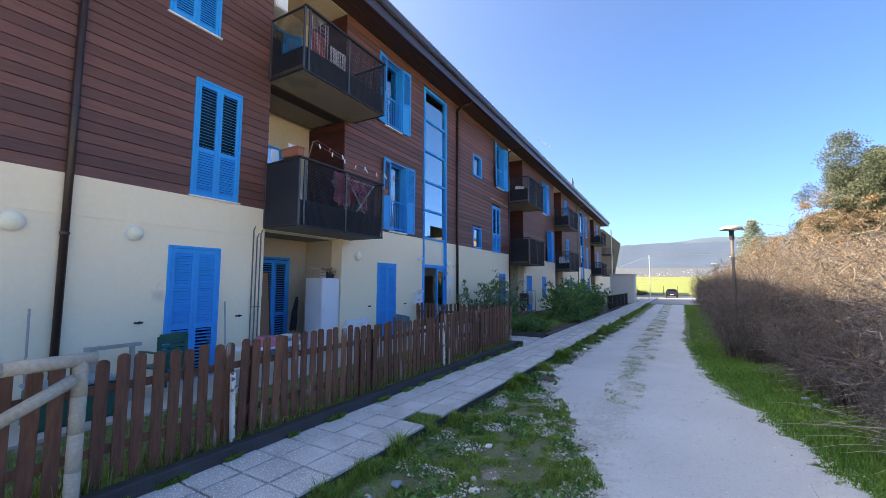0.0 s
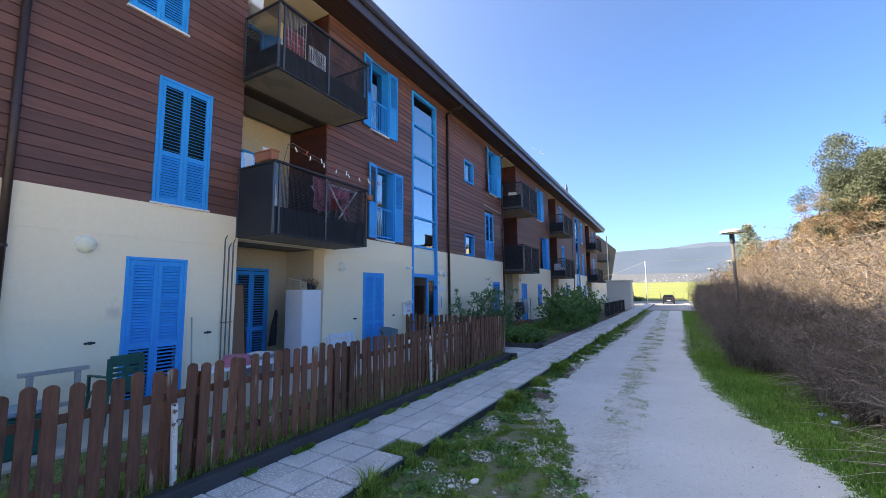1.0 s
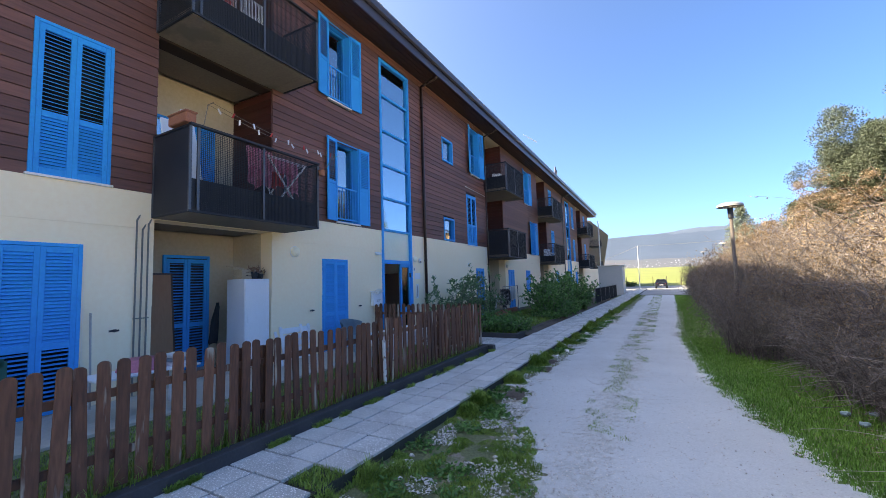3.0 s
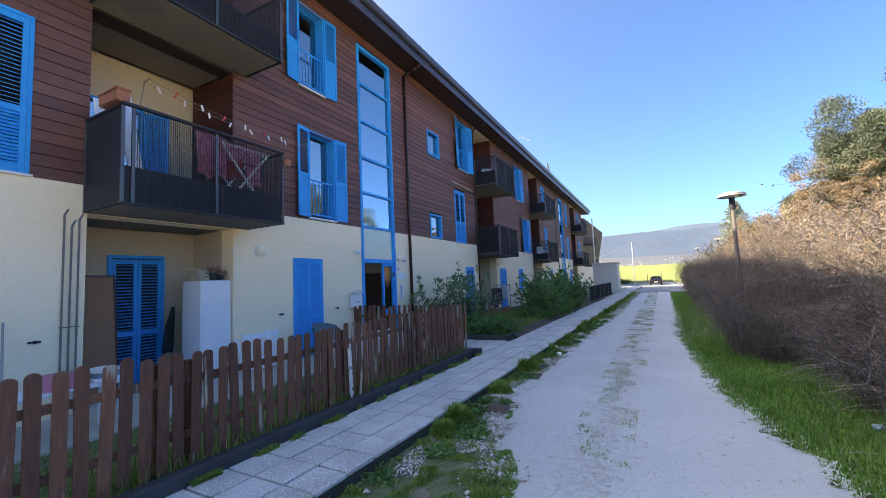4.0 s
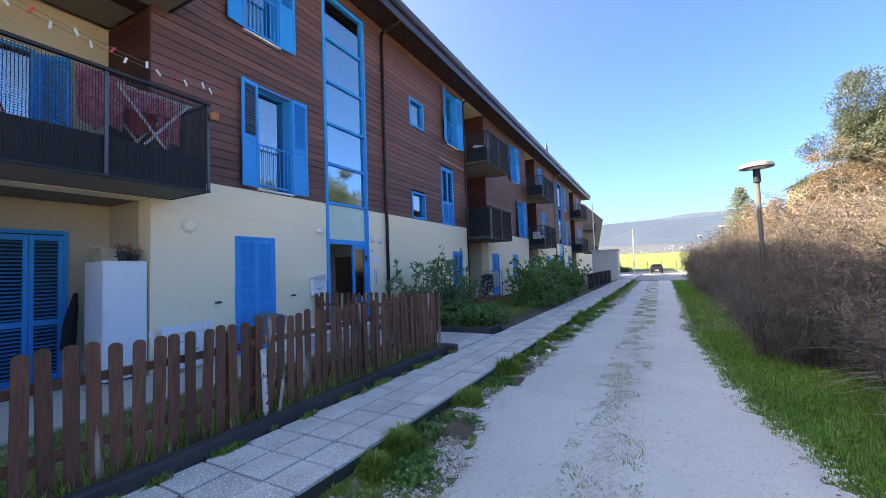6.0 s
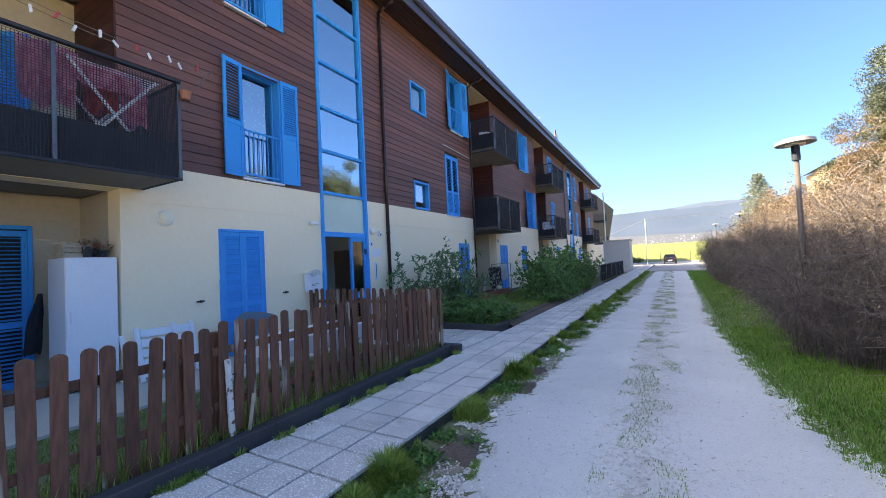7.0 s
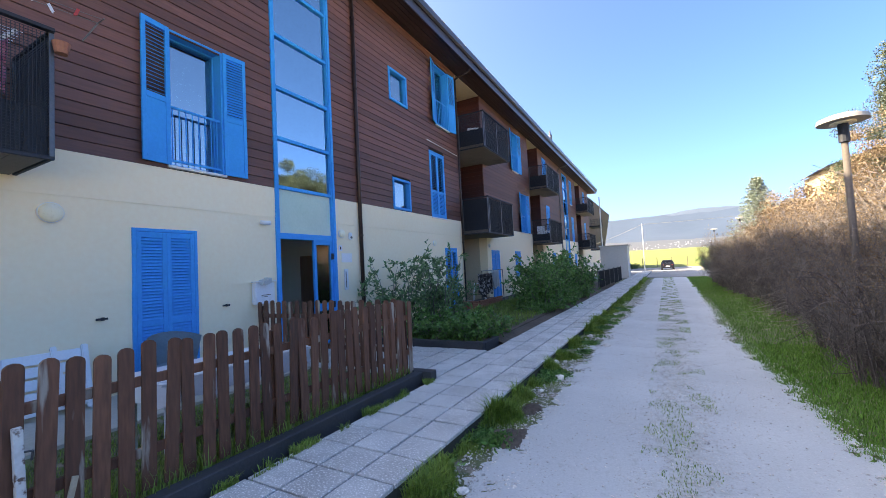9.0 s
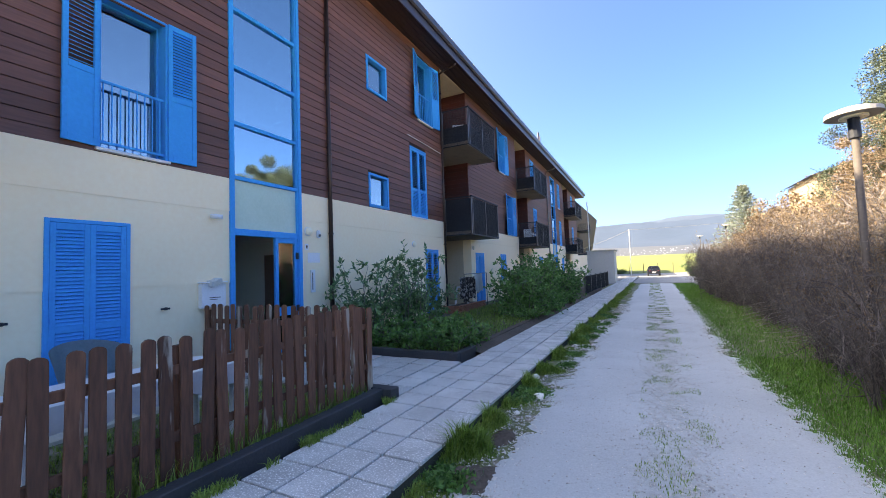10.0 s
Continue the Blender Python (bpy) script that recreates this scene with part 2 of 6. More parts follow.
def gravel(name):
    """Pale gravel with two worn wheel tracks, a loose grey middle and thin grass in it."""
    m = surface(name, (0.475, 0.485, 0.465), (0.63, 0.64, 0.615), 0.95, 0.5, 60, 0.7, depth=0.012, spots=((0.42, 0.395, 0.35), 34, 0.63))
    n, ln = m.node_tree.nodes, m.node_tree.links.new
    b = n["Principled BSDF"]
    src = b.inputs["Base Color"].links[0].from_socket
    geo = n.new("ShaderNodeNewGeometry")
    sep = n.new("ShaderNodeSeparateXYZ")
    ln(geo.outputs["Position"], sep.inputs[0])
    mid = n.new("ShaderNodeMath")
    mid.operation = "MULTIPLY_ADD"
    mid.inputs[1].default_value, mid.inputs[2].default_value = -0.014, -6.62
    ln(sep.outputs[1], mid.inputs[0])
    off = n.new("ShaderNodeMath")
    off.operation = "ADD"
    ln(sep.outputs[0], off.inputs[0])
    ln(mid.outputs[0], off.inputs[1])
    ab = n.new("ShaderNodeMath")
    ab.operation = "ABSOLUTE"
    ln(off.outputs[0], ab.inputs[0])
    near = n.new("ShaderNodeMapRange")
    near.inputs[1].default_value, near.inputs[2].default_value, near.inputs[3].default_value, near.inputs[4].default_value = 0.05, 0.45, 0.17, 0.0
    ln(ab.outputs[0], near.inputs[0])
    nz = n.new("ShaderNodeTexNoise")
    nz.inputs["Scale"].default_value, nz.inputs["Detail"].default_value = 11.0, 9
    ln(geo.outputs["Position"], nz.inputs["Vector"])
    add = n.new("ShaderNodeMath")
    add.operation = "ADD"
    ln(near.outputs[0], add.inputs[0])
    ln(nz.outputs[0], add.inputs[1])
    step = n.new("ShaderNodeMapRange")
    step.inputs[1].default_value, step.inputs[2].default_value = 0.60, 0.92
    ln(add.outputs[0], step.inputs[0])
    mx = n.new("ShaderNodeMix")
    mx.data_type = "RGBA"
    mx.inputs[7].default_value = (0.41, 0.41, 0.36, 1)
    ln(step.outputs[0], mx.inputs[0])
    ln(src, mx.inputs[6])
    ln(mx.outputs[2], b.inputs["Base Color"])
    return m


GRAVEL = gravel("pale_gravel")


# ---- building blocks ----
def bx(bm, x0, x1, y0, y1, z0, z1, m=None):
    vs = [bm.verts.new(v) for v in ((x0, y0, z0), (x1, y0, z0), (x1, y1, z0), (x0, y1, z0), (x0, y0, z1), (x1, y0, z1), (x1, y1, z1), (x0, y1, z1))]
    for f in ((0, 3, 2, 1), (4, 5, 6, 7), (0, 1, 5, 4), (1, 2, 6, 5), (2, 3, 7, 6), (3, 0, 4, 7)):
        bm.faces.new([vs[i] for i in f])
    if m is not None:
        for v in vs:
            v.co = m @ v.co
    return vs


def tube(bm, a, b, r, r2=None, n=8):
    """A round bar from a to b."""
    a, b = Vector(a), Vector(b)
    q = (b - a).to_track_quat("Z", "Y")
    r2 = r if r2 is None else r2
    lo = [bm.verts.new(a + q @ Vector((r * math.cos(6.28319 * i / n), r * math.sin(6.28319 * i / n), 0))) for i in range(n)]
    hi = [bm.verts.new(b + q @ Vector((r2 * math.cos(6.28319 * i / n), r2 * math.sin(6.28319 * i / n), 0))) for i in range(n)]
    for i in range(n):
        bm.faces.new((lo[i], lo[(i + 1) % n], hi[(i + 1) % n], hi[i]))
    bm.faces.new(lo[::-1])
    bm.faces.new(hi)


def soft(bm, w=0.006, seg=1):
    bmesh.ops.bevel(bm, geom=bm.edges[:], offset=w, segments=seg, affect="EDGES", clamp_overlap=True)
    return bm


def mesh_of(name, bm, mat, smooth=False):
    me = bpy.data.meshes.new(name)
    bm.normal_update()
    bm.to_mesh(me)
    bm.free()
    me.materials.append(mat)
    if smooth:
        me.shade_smooth()
    return me


def part(name, bm, mat, parent, label="", smooth=False, m=None):
    ob = new(name, bm if isinstance(bm, bpy.types.Mesh) else mesh_of(name, bm, mat, smooth))
    ob.parent = parent
    if m is not None:
        ob.matrix_basis = m
    return tagged(ob, label)


def thing(name, label, category, at=(0, 0, 0), group="", kind="", turn=0.0):
    ob = new(name)
    ob.empty_display_size = 0.1
    ob.matrix_basis = pose(*at, 0, 0, turn)
    return tagged(ob, label, category, group, kind)


def solid(name, bm, mat, label, category, kind="", smooth=False, at=None):
    ob = new(name, mesh_of(name, bm, mat, smooth))
    if at is not None:
        ob.matrix_basis = at
    return tagged(ob, label, category, "", kind)


def mesh_np(name, verts, faces, mat):
    """A mesh from arrays: verts (n, 3), faces (m, k)."""
    me = bpy.data.meshes.new(name)
    k = faces.shape[1]
    me.vertices.add(len(verts))
    me.vertices.foreach_set("co", np.ascontiguousarray(verts, dtype=np.float32).ravel())
    me.loops.add(faces.size)
    me.loops.foreach_set("vertex_index", np.ascontiguousarray(faces, dtype=np.int32).ravel())
    me.polygons.add(len(faces))
    me.polygons.foreach_set("loop_start", np.arange(0, faces.size, k, dtype=np.int32))
    me.update(calc_edges=True)
    me.materials.append(mat)
    return me


rng = np.random.default_rng(7)


def unit(v):
    return v / np.maximum(np.linalg.norm(v, axis=-1, keepdims=True), 1e-9)


def leaf_mesh(name, at, way, length, width, mat):
    """Folded pointed leaves at the points, along the ways: two triangles each side of a rib."""
    n = len(at)
    way = unit(way)
    side = unit(np.cross(way, rng.normal(size=(n, 3))))
    up = np.cross(side, way)
    ln_, wd = np.asarray(length).reshape(-1, 1), np.asarray(width).reshape(-1, 1)
    tip = at + way * ln_ - up * ln_ * 0.12
    mid = at + way * ln_ * 0.5
    v = np.stack([at, mid + side * wd + up * wd * 0.3, tip, mid - side * wd + up * wd * 0.3], 1).reshape(-1, 3)
    base = np.arange(n)[:, None] * 4
    f = np.concatenate([base + np.array([[0, 1, 2]]), base + np.array([[0, 2, 3]])])
    return mesh_np(name, v, f, mat)


def blade_mesh(name, at, height, width, lean, mat):
    n = len(at)
    a = rng.uniform(0, 6.283, n)
    d = np.stack([np.cos(a), np.sin(a), np.zeros(n)], 1)
    s = np.stack([-np.sin(a), np.cos(a), np.zeros(n)], 1) * (np.asarray(width).reshape(-1, 1))
    h = np.asarray(height).reshape(-1, 1)
    z = np.array([[0, 0, 1.0]])
    ln_ = rng.uniform(0.2, 1, (n, 1)) * lean
    mid = at + z * h * 0.6 + d * h * ln_ * 0.35
    tip = at + z * h * (1 - 0.25 * ln_) + d * h * ln_
    v = np.stack([at - s, at + s, mid + s * 0.7, mid - s * 0.7, tip], 1).reshape(-1, 3)
    b = np.arange(n)[:, None] * 5
    f = np.concatenate([b + np.array([[0, 1, 2]]), b + np.array([[0, 2, 3]]), b + np.array([[3, 2, 4]])])
    return mesh_np(name, v, f, mat)


def strand_mesh(name, paths, radius, mat):
    """Thin three-sided branches along the paths (n, k, 3), tapering from the radius (n)."""
    n, k, _ = paths.shape
    way = unit(np.gradient(paths, axis=1))
    ref = np.array([0.31, 0.77, 0.55])
    s = unit(np.cross(way, ref))
    t = np.cross(way, s)
    taper = np.linspace(1, 0.25, k)[None, :, None] * np.asarray(radius).reshape(-1, 1, 1)
    ring = [paths + (s * math.cos(a) + t * math.sin(a)) * taper for a in (0, 2.094, 4.189)]
    v = np.stack(ring, 2).reshape(-1, 3)
    idx = np.arange(n * k * 3).reshape(n, k, 3)
    f = []
    for j in range(3):
        q = (j + 1) % 3
        f.append(np.stack([idx[:, :-1, j], idx[:, :-1, q], idx[:, 1:, q], idx[:, 1:, j]], -1).reshape(-1, 4))
    return mesh_np(name, v, np.concatenate(f), mat)


# ---- ground, road, pavement ----
def edge_left(y):
    return float(np.interp(y, [-30, 2, 4.3, 5.5, 6.7, 7.5, 9, 12, 16, 23, 43, 60], [6.9, 7.3, 7.0, 6.6, 6.14, 5.76, 5.45, 5.5, 5.66, 5.98, 6.35, 6.5]))


def edge_right(y):
    return float(np.interp(y, [-30, 2, 5.3, 8, 9.3, 11.2, 15, 17, 23.4, 43, 60], [10, 9.6, 9.0, 8.5, 8.2, 7.98, 7.86, 7.8, 8.0, 8.45, 8.6]))


def walk_edge(y):
    return 4.78 + 0.020 * (y - 5)


bm = bmesh.new()
rings = [0, 40, 90, 200, 500, 1200, 2500, 4600]
grid = {}
for i, r in enumerate(rings):
    for j in range(32):
        a = 6.28319 * j / 32
        grid[i, j] = bm.verts.new((r * math.cos(a) + 5, r * math.sin(a) + 20, -0.14 - (0.0 if r < 300 else 0.6)))
for i in range(1, len(rings) - 1):
    for j in range(32):
        bm.faces.new((grid[i, j], grid[i + 1, j], grid[i + 1, (j + 1) % 32], grid[i, (j + 1) % 32]))
bm.faces.new([grid[1, j] for j in range(32)])
for j in range(32):
    bm.verts.remove(grid[0, j])
solid("ground", bm, GRASSG, "uneven grass and bare soil ground", "ground", "structure")

bm = bmesh.new()
rows = []
ys = [-20 + 1.0 * i for i in range(22)] + [2 + 0.06 * i for i in range(200)] + [14 + 0.12 * i for i in range(125)] + [29 + 0.5 * i for i in range(31)]
# across: margins that sink raggedly into the verge, and the beaten middle
SIDE = [-0.42, -0.34, -0.27, -0.21, -0.15, -0.09, -0.03, 0.04, 0.12, 0.22]
for y in ys:
    l = edge_left(y) + 0.13 * noise.noise((y * 1.3, 1.0, 0))
    r = edge_right(y) + 0.13 * noise.noise((y * 1.1, 9.0, 0))
    xs = [l + s for s in SIDE] + [l + 0.22 + (r - l - 0.44) * k / 9 for k in range(1, 9)] + [r - s for s in reversed(SIDE)]
    row = []
    for x in xs:
        e = min(x - l, r - x)
        low = 0.05 * max(0, min(1, (0.16 - e) / 0.5))
        rag = 0.024 * noise.noise((x * 3.1, y * 3.1, 6)) + 0.028 * noise.noise((x * 15, y * 15, 2))
        z = -0.108 - low + rag * max(0, min(1, (0.3 - e) / 0.3)) + 0.014 * noise.noise((x * 2, y * 2, 3))
        row.append(bm.verts.new((x, y, z if e > -0.40 else -0.19)))
    rows.append(row)
for ra, rb in zip(rows, rows[1:]):
    for k in range(len(ra) - 1):
        bm.faces.new((ra[k], ra[k + 1], rb[k + 1], rb[k]))
solid("road", bm, GRAVEL, "pale gravel track with two wheel ruts", "track", "structure", True)

# unseen ground added beyond the bank, bounces sunlight back to the house
bm = bmesh.new()
bx(bm, 14.5, 300, -200, 44, -0.3, -0.13)
solid("ground_bounce", bm, BOUNCE_GROUND, "unseen pale ground added behind the shrub bank to bounce light", "meadow", "structure")
bm = bmesh.new()
bx(bm, -4, 40, 45.0, 79, -0.3, -0.10)
soft(bm, 0.03)
solid("pavement_yard", bm, PAVE, "pale sunlit concrete yard past the building", "yard", "structure")

WALKWAY = pose(walk_edge(0) - 1.2, 0, 0, 0, 0, -math.degrees(math.atan(0.020)))
bm = bmesh.new()
bx(bm, 0.0, 1.19, -6, 62, -0.2, -0.035)
pavement = solid("pavement", bm, BED, "narrow path of washed gravel slabs on a low edge", "path", "structure", at=WALKWAY)
bm = bmesh.new()
bx(bm, -0.189, 0.189, -0.189, 0.189, -0.04, 0.0)
slab_mesh = mesh_of("slab", soft(bm, 0.006), TILE)
rnd = random.Random(3)
gone = {(2, 12)}
far_bm = bmesh.new()
for j in range(-10, 150):
    for i in range(3):
        if (i, j) in gone:
            continue
        y = 0.2 + 0.4 * j - 0.2
        tilt = pose(0.2 + 0.4 * i, y, rnd.uniform(-0.006, 0.004), rnd.uniform(-0.5, 0.5), rnd.uniform(-0.5, 0.5), rnd.uniform(-0.4, 0.4))
        if j < 62:
            part("slab", slab_mesh, TILE, pavement, m=tilt)
        else:
            bx(far_bm, -0.195, 0.195, -0.195, 0.195, -0.04, 0.0, tilt)
part("slabs_beyond", far_bm, TILE, pavement)

# paved way to the entrance
bm = bmesh.new()
bx(bm, 0.0, 3.70, 11.62, 13.62, -0.2, -0.04)
entry_way = solid("pavement_entry", bm, BED, "slab paving leading to the entrance door", "path", "structure")
for j in range(5):
    for i in range(9):
        part("slab", slab_mesh, TILE, entry_way, m=pose(0.2 + 0.4135 * i, 11.83 + 0.4 * j, -0.002 + rnd.uniform(-0.005, 0.003), rnd.uniform(-0.4, 0.4), rnd.uniform(-0.4, 0.4), 0))

# raised garden strips on both sides of the entrance
bm = bmesh.new()
bx(bm, 0.0, 3.5, -6, 11.4, -0.2, 0.05)
solid("ground_garden", bm, GRASSG, "shaded lawn behind the picket fence", "lawn", "structure")
bm = bmesh.new()
bx(bm, 0.0, 1.5, -6, 11.3, -0.1, 0.085)
solid("pavement_terrace", bm, CONCRETE, "narrow concrete terrace along the wall", "terrace", "structure")
bm = bmesh.new()
vs = [bm.verts.new(p) for p in ((0, 13.75, 0.06), (3.5, 13.75, 0.06), (3.95, 36, 0.06), (0, 36, 0.06))]
bm.faces.new(vs)
bmesh.ops.extrude_face_region(bm, geom=bm.faces[:])
for v in bm.verts[4:]:
    v.co.z -= 0.25
bm.normal_update()
bmesh.ops.recalc_face_normals(bm, faces=bm.faces[:])
solid("ground_bed", bm, SOIL, "planted bed of dark soil along the wall", "flower bed", "structure")
bm = bmesh.new()
bx(bm, 3.46, 3.60, -6, 11.52, -0.1, 0.125)
bx(bm, 3.30, 3.74, 11.44, 11.60, -0.1, 0.13)
solid("kerb_garden", soft(bm, 0.008), KERB, "dark low kerb under the picket fence", "kerb", "structure")
bm = bmesh.new()
bx(bm, 0.6, 3.62, 13.64, 13.76, -0.1, 0.13)
bx(bm, 3.50, 3.62, 13.76, 14.5, -0.1, 0.11)
solid("kerb_bed", soft(bm, 0.008), KERB, "dark low kerb round the planted bed", "kerb", "structure")

bm = bmesh.new()
bank_rows = []
for k in range(62):
    y = 14.45 + 0.25 * k
    a, b = 3.36 + 0.02 * (y - 14), walk_edge(y) - 1.17
    bank_rows.append([bm.verts.new((a + (b - a) * u + 0.02 * noise.noise((y * 2.1, u * 3, 1)), y, 0.068 - 0.115 * u ** 1.4 + 0.022 * noise.noise((y * 2.6, u * 4, 5)) * (1 - u))) for u in (0, 0.25, 0.5, 0.75, 1.0)])
for a, b in zip(bank_rows, bank_rows[1:]):
    for i in range(4):
        bm.faces.new((a[i], a[i + 1], b[i + 1], b[i]))
solid("ground_bank", bm, SOIL, "crumbling earth edge of the bed along the path", "earth edge", "structure", True)

# ---- the long house ----
Z1, Z2, Z3, TOP = 3.38, 3.1, 6.38, 9.32
Y0, Y1 = -7.0, 54.0
LOGGIAS = ((5.6, 7.95), (20.65, 23.1), (30.5, 32.9), (46.2, 48.8))
STAIRS = ((11.92, 13.6), (40.4, 42.0))


class Opening:
    def __init__(self, y0, y1, z0, z1):
        self.y0, self.y1, self.z0, self.z1 = y0, y1, z0, z1


D1, D2, D3, D4 = Opening(3.73, 4.66, 0.1, 2.46), Opening(9.44, 10.37, 0.1, 2.42), Opening(19.1, 20.02, 0.1, 2.32), Opening(23.6, 24.6, 0.1, 2.3)
W0, W1 = Opening(3.5, 4.43, 6.62, 8.86), Opening(4.02, 4.96, 3.41, 5.65)
W2, W2U = Opening(9.97, 10.87, 3.44, 5.66), Opening(9.69, 10.56, 6.74, 8.92)
S1, S2 = Opening(16.05, 17.03, 6.68, 7.68), Opening(16.03, 16.98, 3.40, 4.34)
W3, W4 = Opening(18.86, 19.86, 6.74, 8.98), Opening(18.26, 19.32, 3.36, 5.68)
W5, W5U = Opening(28.4, 29.4, 3.38, 5.6), Opening(27.3, 28.3, 6.7, 8.9)
W6, W6U = Opening(34.4, 35.4, 3.38, 5.6), Opening(34.0, 35.0, 6.7, 8.9)
W7, W7U = Opening(43.6, 44.6, 3.38, 5.6), Opening(43.4, 44.4, 6.7, 8.9)
W8, W8U = Opening(50.6, 51.6, 3.38, 5.6), Opening(50.6, 51.6, 6.7, 8.9)
D5, D6, D7 = Opening(27.0, 27.9, 0.9, 2.3), Opening(35.5, 36.5, 0.1, 2.3), Opening(44.2, 45.1, 0.1, 2.3)
holes = [D1, D2, D3, D4, W0, W1, W2, W2U, S1, S2, W3, W4, W5, W5U, W6, W6U, W7, W7U, W8, W8U, D5, D6, D7]
for a, b in LOGGIAS:
    holes += [Opening(a, b, 0.0, 2.95), Opening(a, b, 3.12, 6.2), Opening(a, b, 6.4, TOP)]
for a, b in STAIRS:
    holes.append(Opening(a, b, 0.0, 8.98))


def pierced(bm, x0, x1, y0, y1, z0, z1, cuts):
    """A wall slab with rectangular openings right through it."""
    ys = sorted({y0, y1, *[min(max(c, y0), y1) for h in cuts for c in (h.y0, h.y1)]})
    for a, b in zip(ys, ys[1:]):
        if b - a < 1e-4:
            continue
        m = (a + b) / 2
        z = z0
        for h in sorted((h for h in cuts if h.y0 < m < h.y1 and h.z1 > z0 and h.z0 < z1), key=lambda h: h.z0):
            if h.z0 > z + 1e-3:
                bx(bm, x0, x1, a, b, z, h.z0)
            z = max(z, h.z1)
        if z < z1 - 1e-3:
            bx(bm, x0, x1, a, b, z, z1)


bm = bmesh.new()
pierced(bm, -0.36, 0.0, Y0, Y1, -0.1, 1.5, holes)
pierced(bm, -0.36, 0.012, Y0, Y1, 1.5, 2.78, holes)
pierced(bm, -0.36, 0.022, Y0, Y1, 2.78, Z1, holes)
bmesh.ops.remove_doubles(bm, verts=bm.verts[:], dist=0.0005)
solid("wall_ground_storey", bm, PLASTER, "cream plaster ground-storey wall with faint horizontal lines", "wall", "structure")

bm = bmesh.new()
pierced(bm, -0.36, -0.012, Y0, Y1, Z1, TOP, holes)
bmesh.ops.remove_doubles(bm, verts=bm.verts[:], dist=0.0005)
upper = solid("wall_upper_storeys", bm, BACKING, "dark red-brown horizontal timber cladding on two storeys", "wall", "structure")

# cladding: tapered boards lapped over one another
PITCH = 0.172
bm = bmesh.new()
sec = [(-0.012, 0.0), (0.022, 0.0), (0.026, 0.006), (0.012, PITCH - 0.006), (-0.012, PITCH - 0.004)]
lo, hi = [bm.verts.new((x, 0, z)) for x, z in sec], [bm.verts.new((x, 1, z)) for x, z in sec]
for i in range(5):
    j = (i + 1) % 5
    bm.faces.new((lo[i], hi[i], hi[j], lo[j]))
bm.faces.new(lo)
bm.faces.new(hi[::-1])
bmesh.ops.recalc_face_normals(bm, faces=bm.faces[:])
board_mesh = mesh_of("board", bm, BOARD)
far_bm = bmesh.new()
count = 0
for r in range(int((TOP - Z1) / PITCH) + 1):
    z = Z1 + r * PITCH
    spans, y = [], Y0
    cuts = sorted((h for h in holes if min(h.z1, z + PITCH) - max(h.z0, z) > 0.3 * PITCH), key=lambda h: h.y0)
    for h in cuts:
        if h.y0 > y + 0.02:
            spans.append((y, h.y0))
        y = max(y, h.y1)
    spans.append((y, Y1))
    for a, b in spans:
        if a < 20.6 and b > 0.4:
            if a < 0.4:
                for v in [(a, 0.4)]:
                    bx(far_bm, -0.012, 0.02, v[0], v[1] - 0.004, z + 0.003, z + PITCH - 0.004)
                a = 0.4
            n = 2 if (b - a > 5.5 and r % 2) else 1
            for k in range(n):
                y_a, y_b = a + (b - a) * k / n, a + (b - a) * (k + 1) / n
                ob = part("board", board_mesh, BOARD, upper, m=Matrix.LocRotScale((rnd.uniform(-0.002, 0.002), y_a + 0.002, z), Euler((0, 0, 0)), (1, y_b - y_a - 0.004, 1)))
                count += 1
        else:
            c = a
            while c < b - 0.01:
                d = min(b, c + 5.0)
                bx(far_bm, -0.012, 0.02, c, d - 0.006, z + 0.004, z + PITCH - 0.006)
                c = d
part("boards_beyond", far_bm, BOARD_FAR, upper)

# shell of the house behind the facade
bm = bmesh.new()
bx(bm, -10.3, -10.0, Y0, Y1, -0.1, TOP)
solid("wall_back", bm, PLASTER, "cream plaster rear wall of the long house", "wall", "structure")
for nm, y in (("wall_end_near", Y0), ("wall_end_far", Y1)):
    bm = bmesh.new()
    bx(bm, -10.0, -0.36, y - (0.3 if y > 0 else 0), y + (0 if y > 0 else 0.3), -0.1, TOP)
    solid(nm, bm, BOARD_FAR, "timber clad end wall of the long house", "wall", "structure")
# unseen slabs and cross walls, added to stop light inside the shell
bm = bmesh.new()
for z in (Z2, Z3):
    ys = [Y0 + 0.3] + [c for s in STAIRS for c in (s[0] - 0.4, s[1] + 0.4)] + [Y1 - 0.3]
    for a, b in zip(ys[::2], ys[1::2]):
        bx(bm, -9.98, -1.52, a, b, z - 0.14, z)
for y in (0.5, 9.2, 15.2, 18.0, 26, 36, 45):
    bx(bm, -9.98, -1.7, y - 0.08, y + 0.08, 0, TOP)
bx(bm, -9.98, -0.37, Y0 + 0.3, Y1 - 0.3, -0.1, 0.03)
solid("floor_light_block", bm, CONCRETE, "unseen floors and cross walls added to keep the rooms dark", "floor", "structure")

# roof with a deep soffit, fascia and gutter
bm = bmesh.new()
bx(bm, -0.4, 0.80, Y0 - 0.6, Y1 + 1.6, TOP, TOP + 0.05)
for i in range(0, 5):
    bx(bm, 0.02 + 0.156 * i, 0.16 + 0.156 * i, Y0 - 0.6, Y1 + 1.6, TOP - 0.018, TOP)
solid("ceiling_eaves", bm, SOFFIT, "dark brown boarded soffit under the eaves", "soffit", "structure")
roof = thing("roof", "low pitched metal roof with deep dark eaves", "roof", (0, 0, TOP), kind="structure")
bm = bmesh.new()
bx(bm, 0.802, 0.84, Y0 - 0.6, Y1 + 1.6, -0.07, 0.36)
part("fascia", soft(bm, 0.006), FASCIA, roof)
bm = bmesh.new()
